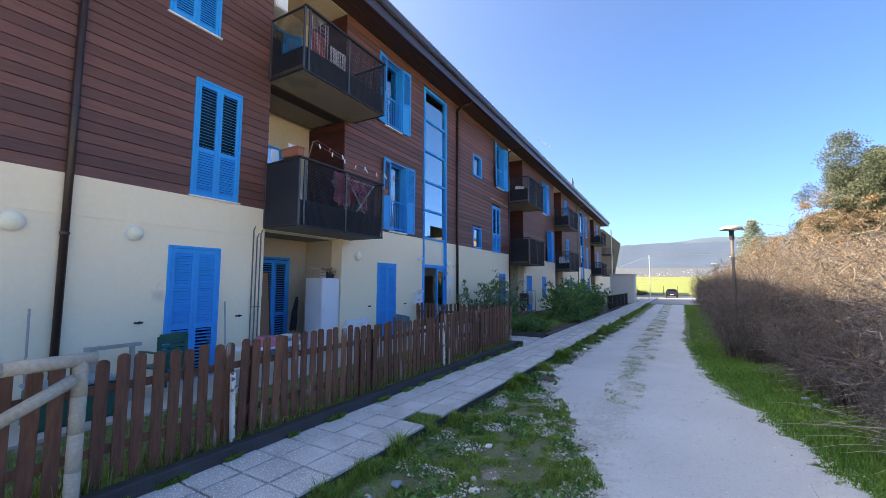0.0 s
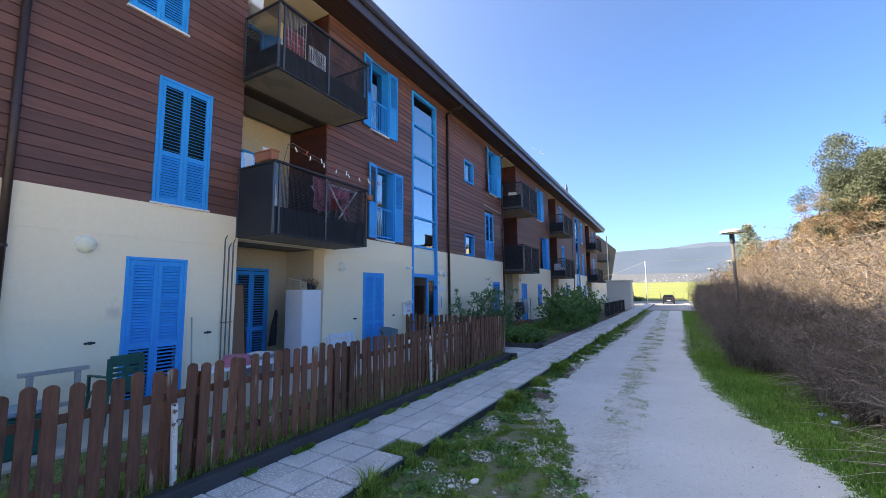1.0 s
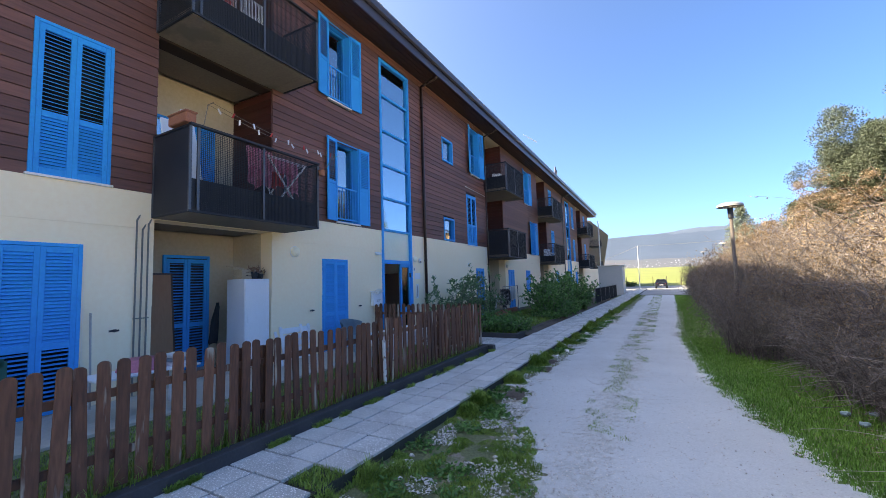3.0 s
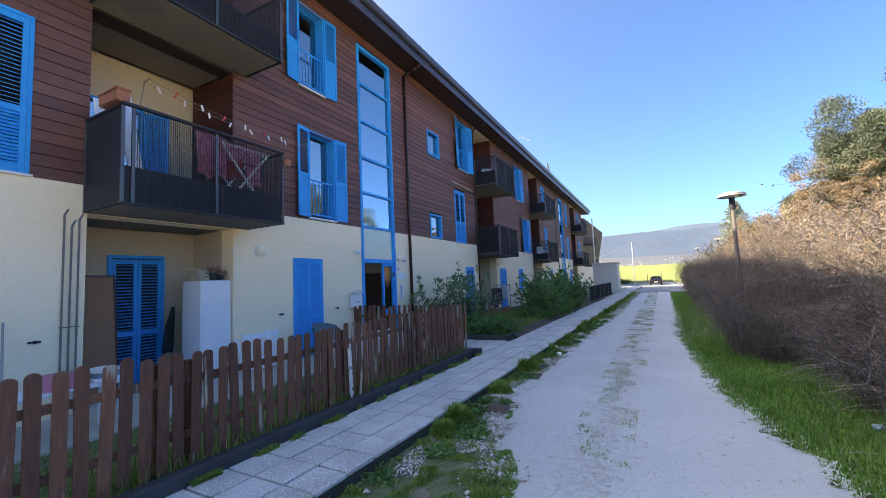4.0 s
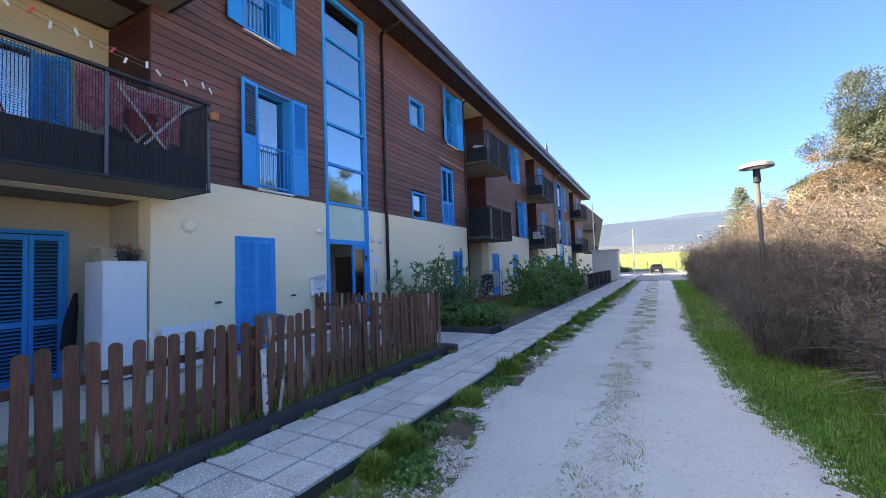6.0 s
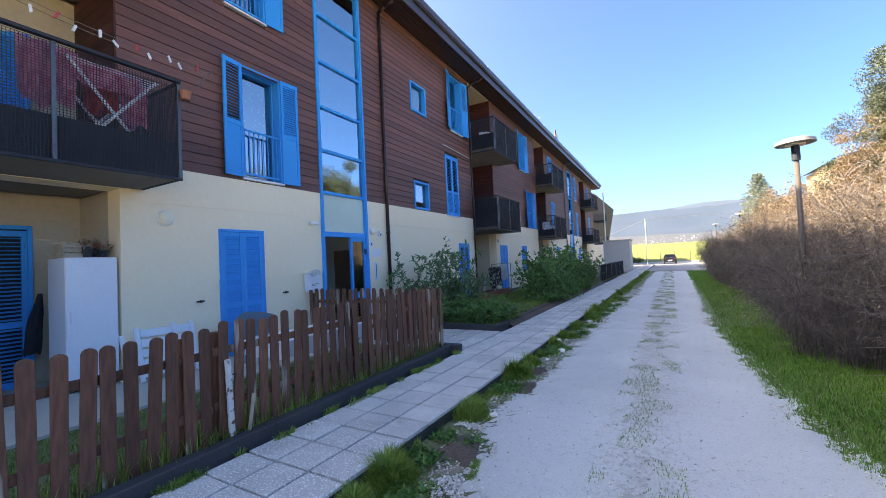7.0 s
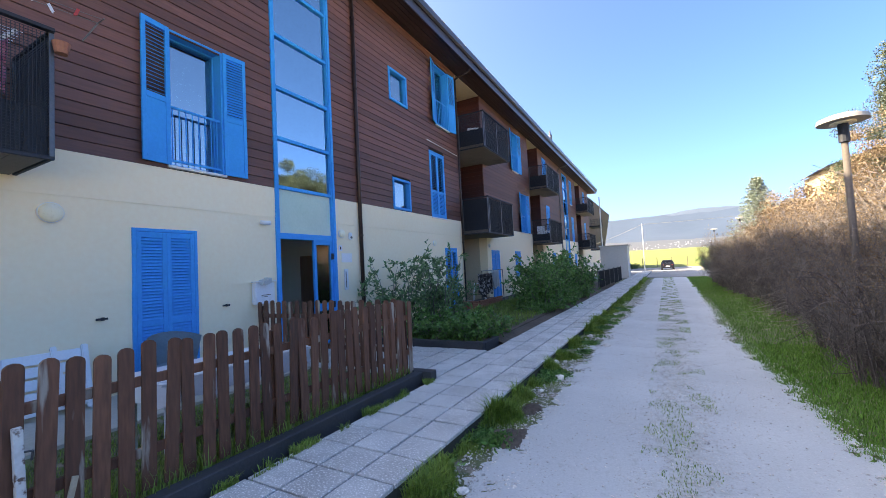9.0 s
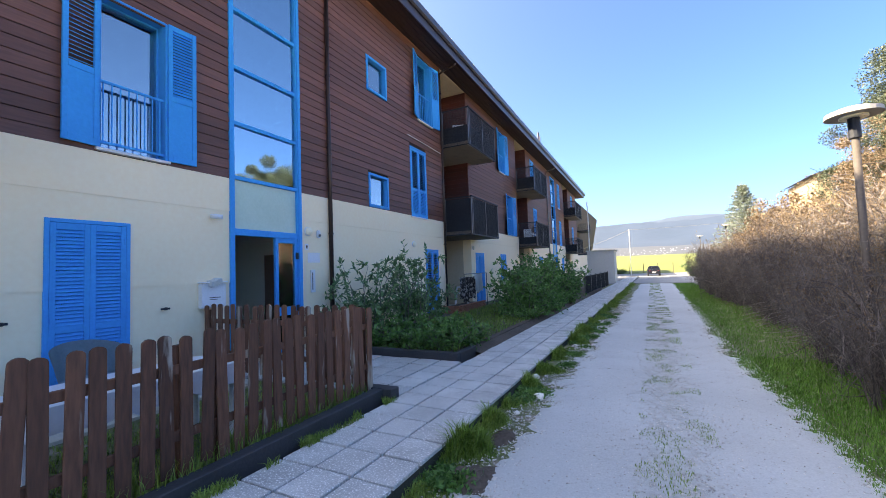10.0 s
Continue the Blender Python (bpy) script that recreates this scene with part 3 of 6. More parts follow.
prof = [(0.842, 0.22), (0.89, 0.20), (0.95, 0.24), (0.96, 0.40), (0.93, 0.41), (0.842, 0.41)]
lo, hi = [bm.verts.new((x, Y0 - 0.6, z)) for x, z in prof], [bm.verts.new((x, Y1 + 1.6, z)) for x, z in prof]
for i in range(6):
    bm.faces.new((lo[i], lo[(i + 1) % 6], hi[(i + 1) % 6], hi[i]))
bm.faces.new(lo)
bm.faces.new(hi)
bmesh.ops.recalc_face_normals(bm, faces=bm.faces[:])
part("gutter", bm, FASCIA, roof, "dark metal gutter")
bm = bmesh.new()
prof = [(0.95, 0.412), (0.95, 0.45), (-5.0, 1.9), (-11.0, 0.5), (-11.0, 0.4), (-5.0, 1.8), (0.7, 0.37)]
lo, hi = [bm.verts.new((x, Y0 - 0.6, z)) for x, z in prof], [bm.verts.new((x, Y1 + 1.6, z)) for x, z in prof]
for i in range(7):
    bm.faces.new((lo[i], lo[(i + 1) % 7], hi[(i + 1) % 7], hi[i]))
bm.faces.new(lo)
bm.faces.new(hi)
bmesh.ops.recalc_face_normals(bm, faces=bm.faces[:])
part("covering", bm, ROOFM, roof, "grey metal sheet covering")
# unseen slab that closes the shell to light from above
bm = bmesh.new()
bx(bm, -10.3, -0.36, Y0, Y1, -0.02, 0.06)
part("attic_floor", bm, CONCRETE, roof)
# white blocks of random length imitate light catching the roof edge
bm = bmesh.new()
for k in range(60):
    y = 1 + k * 0.9 + rnd.uniform(-0.2, 0.2)
    bx(bm, 0.90, 0.94, y, y + rnd.uniform(0.03, 0.2), 0.44, 0.48)
part("edge_glints", bm, STONE, roof, "small white blocks imitating bright spots of light on the eaves")
bm = bmesh.new()
tube(bm, (0.7, 34.0, 0.6), (0.7, 34.0, 1.3), 0.06)
tube(bm, (0.7, 34.4, 0.6), (0.7, 34.4, 1.15), 0.05)
part("vent_pipe", bm, FASCIA, roof)


# ---- shutters, windows, doors ----
SLATS = {}


def slat(width, angle):
    key = (round(width, 3), angle)
    if key not in SLATS:
        bm = bmesh.new()
        bx(bm, -0.004, 0.004, 0, width, -0.026, 0.026, pose(0, 0, 0, 0, angle, 0))
        SLATS[key] = mesh_of("slat", bm, BLUE)
    return SLATS[key]


def shutter_leaf(parent, w, h, m, upper_angle=-32, lower_angle=-32, solid_lower=False, near=True, rail=0.40, name="shutter"):
    """A louvred leaf hinged at its local y = 0, from z = 0 to h."""
    bm = bmesh.new()
    st = 0.062
    bx(bm, -0.018, 0.018, 0, st, 0, h)
    bx(bm, -0.018, 0.018, w - st, w, 0, h)
    zr = h * rail
    for a, b in ((0, 0.10), (zr - 0.045, zr + 0.045), (h - 0.085, h)):
        bx(bm, -0.016, 0.016, st, w - st, a, b)
    if solid_lower:
        bx(bm, -0.008, 0.008, st, w - st, 0.10, zr - 0.045)
    for z in (0.25, zr + 0.12, h - 0.22):
        bx(bm, 0.018, 0.03, 0.008, 0.03, z - 0.045, z + 0.045)
    leaf = part(name, soft(bm, 0.003), BLUE, parent, m=m)
    zones = [(zr + 0.045, h - 0.085, upper_angle)]
    if not solid_lower:
        zones.append((0.10, zr - 0.045, lower_angle))
    joined = bmesh.new()
    for a, b, angle in zones:
        n = max(3, int((b - a) / (0.047 if abs(angle) < 50 else 0.058)))
        for i in range(n):
            z = a + (i + 0.5) * (b - a) / n
            if near:
                part("slat", slat(w - 2 * st, angle), BLUE, leaf, m=pose(0, st, z))
            else:
                bx(joined, -0.004, 0.004, st, w - st, z - 0.026, z + 0.026, Matrix.Translation((0, 0, z)) @ pose(0, 0, 0, 0, angle, 0) @ Matrix.Translation((0, 0, -z)))
    if near:
        joined.free()
    else:
        part("slats", joined, BLUE, leaf)
    return leaf


def closed_shutters(name, o, label, up=-32, low=-32, near=True):
    """An opening shut by a pair of louvred leaves in a blue frame."""
    w, h = o.y1 - o.y0, o.z1 - o.z0
    t = thing(name, label, "shutters", (0, o.y0, o.z0), kind="structure")
    bm = bmesh.new()
    for a, b, c, d in ((0, 0.05, 0, h), (w - 0.05, w, 0, h), (0.05, w - 0.05, h - 0.05, h)):
        bx(bm, -0.10, 0.032, a, b, c, d)
    part("shutter_frame", soft(bm, 0.004), BLUE, t)
    # added near-black sheet, its colour makes the louvre gaps dark
    bm = bmesh.new()
    bx(bm, -0.33, -0.30, 0.0, w, 0, h)
    part("inner_door", bm, BACKING, t, "near-black sheet behind the shutters in place of a shaded room")
    if o.z0 > 1:
        bm = bmesh.new()
        bx(bm, -0.1, 0.06, -0.03, w + 0.03, -0.035, 0.0)
        part("window_sill", soft(bm, 0.004), STONE, t)
    lw = (w - 0.106) / 2
    shutter_leaf(t, lw, h - 0.056, pose(0.012, 0.052, 0.002), up, low, near=near)
    shutter_leaf(t, lw, h - 0.056, pose(0.012, w - 0.052, 0.002) @ Matrix.Diagonal((1, -1, 1, 1)), up, low, near=near)
    return t


def casement(t, w, h, x=-0.2, leaves=2):
    """Blue casements with glass, curtains and dark room behind."""
    bm = bmesh.new()
    for a, b, c, d in ((0, 0.055, 0, h), (w - 0.055, w, 0, h), (0.055, w - 0.055, h - 0.055, h), (0.055, w - 0.055, 0, 0.07)):
        bx(bm, x - 0.03, x + 0.03, a, b, c, d)
    if leaves == 2:
        bx(bm, x - 0.03, x + 0.03, w / 2 - 0.04, w / 2 + 0.04, 0.07, h - 0.055)
    part("window_frame", soft(bm, 0.004), BLUE, t)
    edges = [0.055, w / 2 - 0.04, w / 2 + 0.04, w - 0.055] if leaves == 2 else [0.055, w - 0.055]
    for a, b in zip(edges[::2], edges[1::2]):
        bm = bmesh.new()
        bx(bm, x - 0.006, x + 0.006, a, b, 0.07, h - 0.055)
        ob = part("pane", bm, GLASS, t)
        ob.visible_shadow = False
    bm = bmesh.new()
    n = 40
    lo = []
    for i in range(n + 1):
        y = 0.02 + (w - 0.04) * i / n
        dx = x - 0.11 + 0.018 * math.sin(i * 1.3)
        lo.append((bm.verts.new((dx, y, 0.03)), bm.verts.new((dx, y, h - 0.03))))
    for a, b in zip(lo, lo[1:]):
        bm.faces.new((a[0], b[0], b[1], a[1]))
    part("curtain", bm, CURTAIN, t)


def open_window(name, o, label, sw=0.43, near=True, angle=8):
    """A tall window with a low rail and louvred shutters folded back on the wall."""
    w, h = o.y1 - o.y0, o.z1 - o.z0
    t = thing(name, label, "window", (0, o.y0, o.z0), kind="structure")
    bm = bmesh.new()
    for a, b, c, d in ((-0.005, 0.03, 0, h), (w - 0.03, w + 0.005, 0, h), (0.03, w - 0.03, h - 0.03, h + 0.005)):
        bx(bm, -0.26, 0.034, a, b, c, d)
    part("reveal", soft(bm, 0.004), BLUE, t, "blue painted reveal")
    casement(t, w, h, leaves=1)
    bm = bmesh.new()
    bx(bm, -0.26, 0.07, -0.03, w + 0.03, -0.04, 0.0)
    part("window_sill", soft(bm, 0.004), STONE, t)
    rail = bmesh.new()
    for z in (0.08, 0.95):
        bx(rail, -0.045, -0.015, 0.03, w - 0.03, z, z + 0.035)
    part("rail", rail, BLUE, t)
    n = 8
    bm = bmesh.new()
    bx(bm, -0.037, -0.023, -0.007, 0.007, 0.115, 0.95)
    bar = mesh_of("bar", bm, BLUE)
    for i in range(n):
        part("bar", bar, BLUE, t, m=pose(0, 0.03 + (w - 0.06) * (i + 0.5) / n, 0))
    shutter_leaf(t, sw, h, pose(0.05, 0.0, 0, 0, 0, 180 + angle), 64, 32, True, near, 0.46)
    shutter_leaf(t, sw, h, pose(0.05, w, 0, 0, 0, -angle * 0.6) @ Matrix.Diagonal((-1, 1, 1, 1)), 32, 32, True, near, 0.46)
    return t


closed_shutters("window_1", W0, "closed blue louvred shutters on the top storey")
closed_shutters("window_2", W1, "closed blue louvred shutters with open upper louvres", -72, -32)
closed_shutters("door_1", D1, "closed blue louvred door shutters at the terrace", -32, -72)
closed_shutters("door_2", D2, "closed blue louvred door shutters beside a folded chair")
closed_shutters("door_3", D3, "closed blue louvred door shutters behind the bushes", -72, -32)
closed_shutters("door_4", D4, "narrow closed blue door shutters near the hedge", near=False)
closed_shutters("window_3", W4, "closed blue louvred shutters on the brown wall", -72, -32)
open_window("window_4", W2, "tall blue window with open shutters and rail", 0.42)
open_window("window_5", W2U, "tall top-storey blue window with open shutters", 0.42)
open_window("window_6", W3, "tall blue window with shutters standing open", 0.44, True, 16)
for k, (o, shut) in enumerate(((W5, 0), (W5U, 0), (W6, 1), (W6U, 1), (W7, 1), (W7U, 1), (W8, 1), (W8U, 1))):
    if shut:
        closed_shutters("window_%d" % (9 + k), o, "closed blue shutters far along the house", near=False)
    else:
        open_window("window_%d" % (9 + k), o, "blue window with open shutters far along the house", 0.45, False, 14)
closed_shutters("window_17", D5, "small closed blue shutters on the ground storey", near=False)
closed_shutters("door_6", D6, "closed blue door shutters far along the house", near=False)
closed_shutters("door_7", D7, "closed blue door shutters past the second stair", near=False)
for nm, o, lab in (("window_7", S1, "small square window in a blue frame, upper storey"), ("window_8", S2, "small square window in a blue frame, lower storey")):
    w, h = o.y1 - o.y0, o.z1 - o.z0
    t = thing(nm, lab, "window", (0, o.y0, o.z0), kind="structure")
    bm = bmesh.new()
    for a, b, c, d in ((0, 0.07, 0, h), (w - 0.07, w, 0, h), (0.07, w - 0.07, h - 0.07, h), (0.07, w - 0.07, 0, 0.07)):
        bx(bm, -0.12, 0.04, a, b, c, d)
    part("reveal", soft(bm, 0.005), BLUE, t)
    casement(t, w, h, -0.09, 1)


# ---- glazed stair towers ----
def stair_glazing(name, y0, y1, entrance):
    w, top = y1 - y0, 8.98
    t = thing(name, "tall blue-framed glazed strip of the stairwell", "stair window", (0, y0, 0), kind="structure")
    bm = bmesh.new()
    levels = [2.42, 3.42, 4.44, 5.5, 6.62, 7.78]
    bx(bm, -0.10, 0.05, 0, 0.09, 0.0, top)
    bx(bm, -0.10, 0.05, w - 0.12, w, 0.0, top)
    bx(bm, -0.10, 0.05, 0.09, w - 0.12, top - 0.10, top)
    for z in levels:
        e = 0.06 if z < 3 else 0.035
        bx(bm, -0.08, 0.035, 0.09, w - 0.12, z - e, z + e)
    bx(bm, 0.052, 0.075, w - 0.10, w - 0.03, 0.05, top - 0.05)
    part("window_frame", soft(bm, 0.004), BLUE, t)
    zz = levels + [top - 0.10]
    for a, b in zip(zz, zz[1:]):
        bm = bmesh.new()
        bx(bm, -0.03, -0.018, 0.09, w - 0.12, a + 0.03, b - 0.03 if b < top - 0.2 else b)
        ob = part("pane", bm, FROST if a < 3 else STAIRGLASS, t, "pale green frosted pane" if a < 3 else "")
        ob.visible_shadow = False
    if entrance:
        bm = bmesh.new()
        for a, b, c, d in ((1.0, 1.07, 0.05, 2.36), (w - 0.19, w - 0.12, 0.05, 2.36), (1.07, w - 0.19, 2.26, 2.36), (1.07, w - 0.19, 0.05, 0.22), (1.07, w - 0.19, 0.78, 0.95)):
            bx(bm, -0.05, 0.02, a, b, c, d)
        leaf = part("fixed_leaf", soft(bm, 0.004), BLUE, t)
        for c, d in ((0.22, 0.78), (0.95, 2.26)):
            bm = bmesh.new()
            bx(bm, -0.02, -0.01, 1.07, w - 0.19, c, d)
            part("pane", bm, DOORGLASS, leaf)
        bm = bmesh.new()
        for z in (0.9, 2.0):
            bx(bm, 0.02, 0.05, w - 0.17, w - 0.11, z - 0.07, z + 0.07)
        part("hinge", bm, DARKMETAL, leaf)
        bm = bmesh.new()
        for a, b, c, d in ((0, 0.07, 0, 2.3), (0.81, 0.88, 0, 2.3), (0.07, 0.81, 2.2, 2.3), (0.07, 0.81, 0, 0.16), (0.07, 0.81, 0.74, 0.88)):
            bx(bm, -0.03, 0.03, a, b, c, d)
        leaf = part("door_leaf", soft(bm, 0.004), BLUE, t, "blue glazed door leaf standing open", m=pose(-0.02, 0.10, 0.05, 0, 0, 62))
        for c, d in ((0.16, 0.74), (0.88, 2.2)):
            bm = bmesh.new()
            bx(bm, -0.006, 0.006, 0.07, 0.81, c, d)
            part("pane", bm, DOORGLASS, leaf)
        bm = bmesh.new()
        tube(bm, (0.03, 0.85, 1.05), (0.10, 0.85, 1.05), 0.012)
        tube(bm, (0.10, 0.72, 1.05), (0.10, 0.86, 1.05), 0.012)
        part("door_handle", bm, POSTMETAL, leaf)
    bm = bmesh.new()
    bx(bm, -3.2, -3.1, -0.5, w + 0.5, 0, top)
    bx(bm, -3.1, -0.37, -0.5, -0.4, 0, top)
    bx(bm, -3.1, -0.37, w + 0.4, w + 0.5, 0, top)
    bx(bm, -3.1, -0.37, -0.4, w + 0.4, top, top + 0.1)
    part("stair_walls", bm, ROOMW, t, "pale yellow stairwell walls")
    bm = bmesh.new()
    for z in (4.78, 8.0):
        bx(bm, -1.15, -0.4, -0.4, w + 0.4, z, z + 0.16)
    for z in (Z2, Z3):
        bx(bm, -3.1, -1.9, -0.4, w + 0.4, z, z + 0.16)
    part("landings", bm, CONCRETE, t)
    bm = bmesh.new()
    bx(bm, -0.075, -0.05, 0.1, w - 0.13, 5.78, 6.54)
    bx(bm, -0.20, -0.12, 0.1, w - 0.13, 2.9, 3.2)
    bx(bm, -1.6, -0.14, 0.1, w - 0.13, 8.2, 8.26, Matrix.Translation((0, 0, 8.2)) @ pose(0, 0, 0, 0, 14, 0) @ Matrix.Translation((0, 0, -8.2)))
    part("floor_edges", bm, WHITE, t, "pale floor edges behind the glass")
    if entrance:
        bm = bmesh.new()
        bx(bm, -1.6, -0.8, w + 0.365, w + 0.398, 0.03, 2.1)
        part("inner_door", soft(bm, 0.005), BROWND, t, "brown timber flat door")
    return t


stair_glazing("window_18", *STAIRS[0], True)
stair_glazing("window_19", *STAIRS[1], False)


# ---- loggias and balconies ----
def loggia(k, y0, y1):
    d = 1.35
    bm = bmesh.new()
    for z0, z1 in ((0.0, 2.95), (Z2, 6.2), (Z3, TOP)):
        bx(bm, -d - 0.15, -d, y0 - 0.15, y1 + 0.15, z0, z1)
        bx(bm, -d, -0.362, y0 - 0.15, y0, z0, z1)
        if z0 < 1:
            bx(bm, -d, -0.362, y1, y1 + 0.15, z0, z1)
    solid("wall_loggia_%d" % k, bm, PLASTER_SHADED, "plaster walls of the recessed loggias, shade in their colour", "wall", "structure")
    bm = bmesh.new()
    for z0, z1 in ((Z2, 6.2), (Z3, TOP)):
        bx(bm, -d, -0.362, y1, y1 + 0.15, z0, z1)
        n = int((z1 - z0) / PITCH)
        for i in range(n):
            bx(bm, -d, 0.0, y1 - 0.02, y1 - 0.001, z0 + i * PITCH, z0 + (i + 1) * PITCH - 0.008)
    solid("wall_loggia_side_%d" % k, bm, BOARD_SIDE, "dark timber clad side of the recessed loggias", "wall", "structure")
    bm = bmesh.new()
    bx(bm, -d, 0.0, y0, y1, -0.05, 0.09)
    solid("floor_loggia_%d" % k, bm, CONCRETE, "concrete floor of the ground-storey loggia", "floor", "structure")
    bm = bmesh.new()
    bx(bm, -d, 0.0, y0 + 0.001, y1 - 0.001, TOP - 0.03, TOP - 0.001)
    solid("ceiling_loggia_%d" % k, bm, PLASTER_SHADED, "plaster ceiling of the top loggia, shade in its colour", "ceiling", "structure")


def grille(y0, y1, z0, z1, plane=0.0, across=False):
    """A fine square steel grille."""
    bm = bmesh.new()
    n = int((y1 - y0) / 0.031)
    for i in range(n + 1):
        y = y0 + (y1 - y0) * i / n
        if across:
            bx(bm, y - 0.0025, y + 0.0025, plane - 0.004, plane + 0.004, z0, z1)
        else:
            bx(bm, plane - 0.004, plane + 0.004, y - 0.0025, y + 0.0025, z0, z1)
    n = int((z1 - z0) / 0.031)
    for i in range(n + 1):
        z = z0 + (z1 - z0) * i / n
        if across:
            bx(bm, y0, y1, plane - 0.003, plane + 0.003, z - 0.002, z + 0.002)
        else:
            bx(bm, plane - 0.003, plane + 0.003, y0, y1, z - 0.002, z + 0.002)
    return bm


def balcony(at, length, label, deep=1.1, plates=0.55, solid_side=False):
    """A projecting slab with a railing of charcoal grille panels in steel frames; local z = 0 at the slab's underside."""
    t = thing("balcony", label, "balcony", at, "balconies of the long house")
    bm = bmesh.new()
    bx(bm, -1.33, deep - 0.06, 0.02, length - 0.3, 0.0, 0.15)
    bx(bm, 0.03, deep - 0.06, length - 0.3, length - 0.04, 0.0, 0.15)
    part("slab", soft(bm, 0.006), SLAB_SHADED, t)
    top = 1.42
    bm = bmesh.new()
    for y in (0.0, length):
        bx(bm, 0.03, deep + 0.03, y - 0.02, y + 0.02, top - 0.04, top)
        bx(bm, 0.03, deep, y - 0.018, y + 0.018, 0.0, 0.035)
    bx(bm, deep - 0.02, deep + 0.05, -0.02, length + 0.02, top - 0.03, top + 0.012)
    bx(bm, deep - 0.012, deep + 0.022, -0.02, length + 0.02, -0.005, 0.035)
    part("handrail", soft(bm, 0.004), DARKMETAL, t)
    bm = bmesh.new()
    bx(bm, -0.016, 0.016, -0.022, 0.022, 0.0, top - 0.03)
    post = mesh_of("post", soft(bm, 0.003), POSTMETAL)
    for x, y in ((deep, 0.0), (deep, 0.13), (deep, length / 2), (deep, length), (0.05, 0.0), (0.05, length)):
        part("post", post, POSTMETAL, t, m=pose(x, y, 0))
    for a, b in ((0.13, length / 2), (length / 2, length)):
        tagged(part("grille_panel", grille(a + 0.02, b - 0.02, 0.03, top - 0.05, deep - 0.004), DARKMETAL, t), kind="stuff")
    for y in (0.0, length):
        if solid_side and y == 0.0:
            sheet = bmesh.new()
            bx(sheet, 0.06, deep - 0.01, -0.006, 0.006, 0.03, top - 0.05)
            part("side_panel", sheet, DARKMETAL, t, "plain charcoal side sheet")
        else:
            tagged(part("side_panel", grille(0.06, deep - 0.01, 0.03, top - 0.05, y, True), DARKMETAL, t), kind="stuff")
    bm = bmesh.new()
    bx(bm, deep - 0.05, deep - 0.035, 0.02, length - 0.02, 0.03, plates)
    bx(bm, 0.05, deep - 0.05, 0.03, 0.045, 0.03, plates)
    part("kick_plate", bm, DARKMETAL, t, "solid charcoal plate along the foot")
    return t


for k, (a, b) in enumerate(LOGGIAS):
    loggia(k + 1, a, b)
balcony((0, 5.56, 2.96), 2.68, "charcoal steel balcony with laundry and clothes line", solid_side=True)
balcony((0, 5.56, 6.24), 2.68, "charcoal steel balcony with a folded drying rack")
balcony((0, 20.68, 2.85), 2.9, "charcoal steel balcony with closed grille panels", plates=1.34)
balcony((0, 20.68, 6.18), 2.9, "charcoal steel balcony with white chairs on it", plates=0.75)
balcony((0, 30.5, 2.8), 3.4, "dark steel balcony with white rails far along")
balcony((0, 30.5, 6.1), 3.4, "dark steel balcony far along, top storey", plates=0.8)
balcony((0, 46.2, 2.75), 4.0, "dark steel balcony at the end of the house", plates=0.8)
balcony((0, 46.2, 6.2), 4.0, "dark steel top balcony at the end of the house", plates=0.8)


def loggia_door(name, y, z, h, label, near=True, x=-1.35):
    t = thing(name, label, "balcony door", (x, y, z), kind="structure")
    w = 0.95
    bm = bmesh.new()
    for a, b, c, d in ((0, 0.06, 0, h), (w - 0.06, w, 0, h), (0.06, w - 0.06, h - 0.06, h)):
        bx(bm, 0.004, 0.05, a, b, c, d)
    part("door_frame", soft(bm, 0.004), BLUE, t)
    return t, w


t, w = loggia_door("door_8", 6.42, 0.09, 2.38, "blue louvred double door in the shaded loggia")
# near-black sheet added behind the louvres in place of the shaded interior
bm = bmesh.new()
bx(bm, 0.002, 0.006, 0.06, w - 0.06, 0, 2.32)
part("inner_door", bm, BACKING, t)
shutter_leaf(t, 0.41, 2.3, pose(0.03, 0.062, 0.0), -72, -72)
shutter_leaf(t, 0.41, 2.3, pose(0.03, w - 0.062, 0.0) @ Matrix.Diagonal((1, -1, 1, 1)), -72, -72)
for nm, y0, z in (("door_9", 6.0, Z2), ("door_10", 6.0, Z3), ("door_11", 21.4, Z2), ("door_12", 21.4, Z3)):
    t, w = loggia_door(nm, y0, z, 2.25, "blue glazed balcony door with open shutters")
    bm = bmesh.new()
    bx(bm, 0.006, 0.012, 0.06, w - 0.06, 0.1, 2.19)
    part("pane", bm, GLASS, t)
    bm = bmesh.new()
    bx(bm, 0.0015, 0.004, 0.06, w - 0.06, 0.0, 2.19)
    part("curtain", bm, CURTAIN, t)
    shutter_leaf(t, 0.42, 2.2, pose(0.06, 0.0, 0, 0, 0, 215), 32, 32, True, False)
    shutter_leaf(t, 0.42, 2.2, pose(0.06, w, 0, 0, 0, -35) @ Matrix.Diagonal((-1, 1, 1, 1)), 32, 32, True, False)


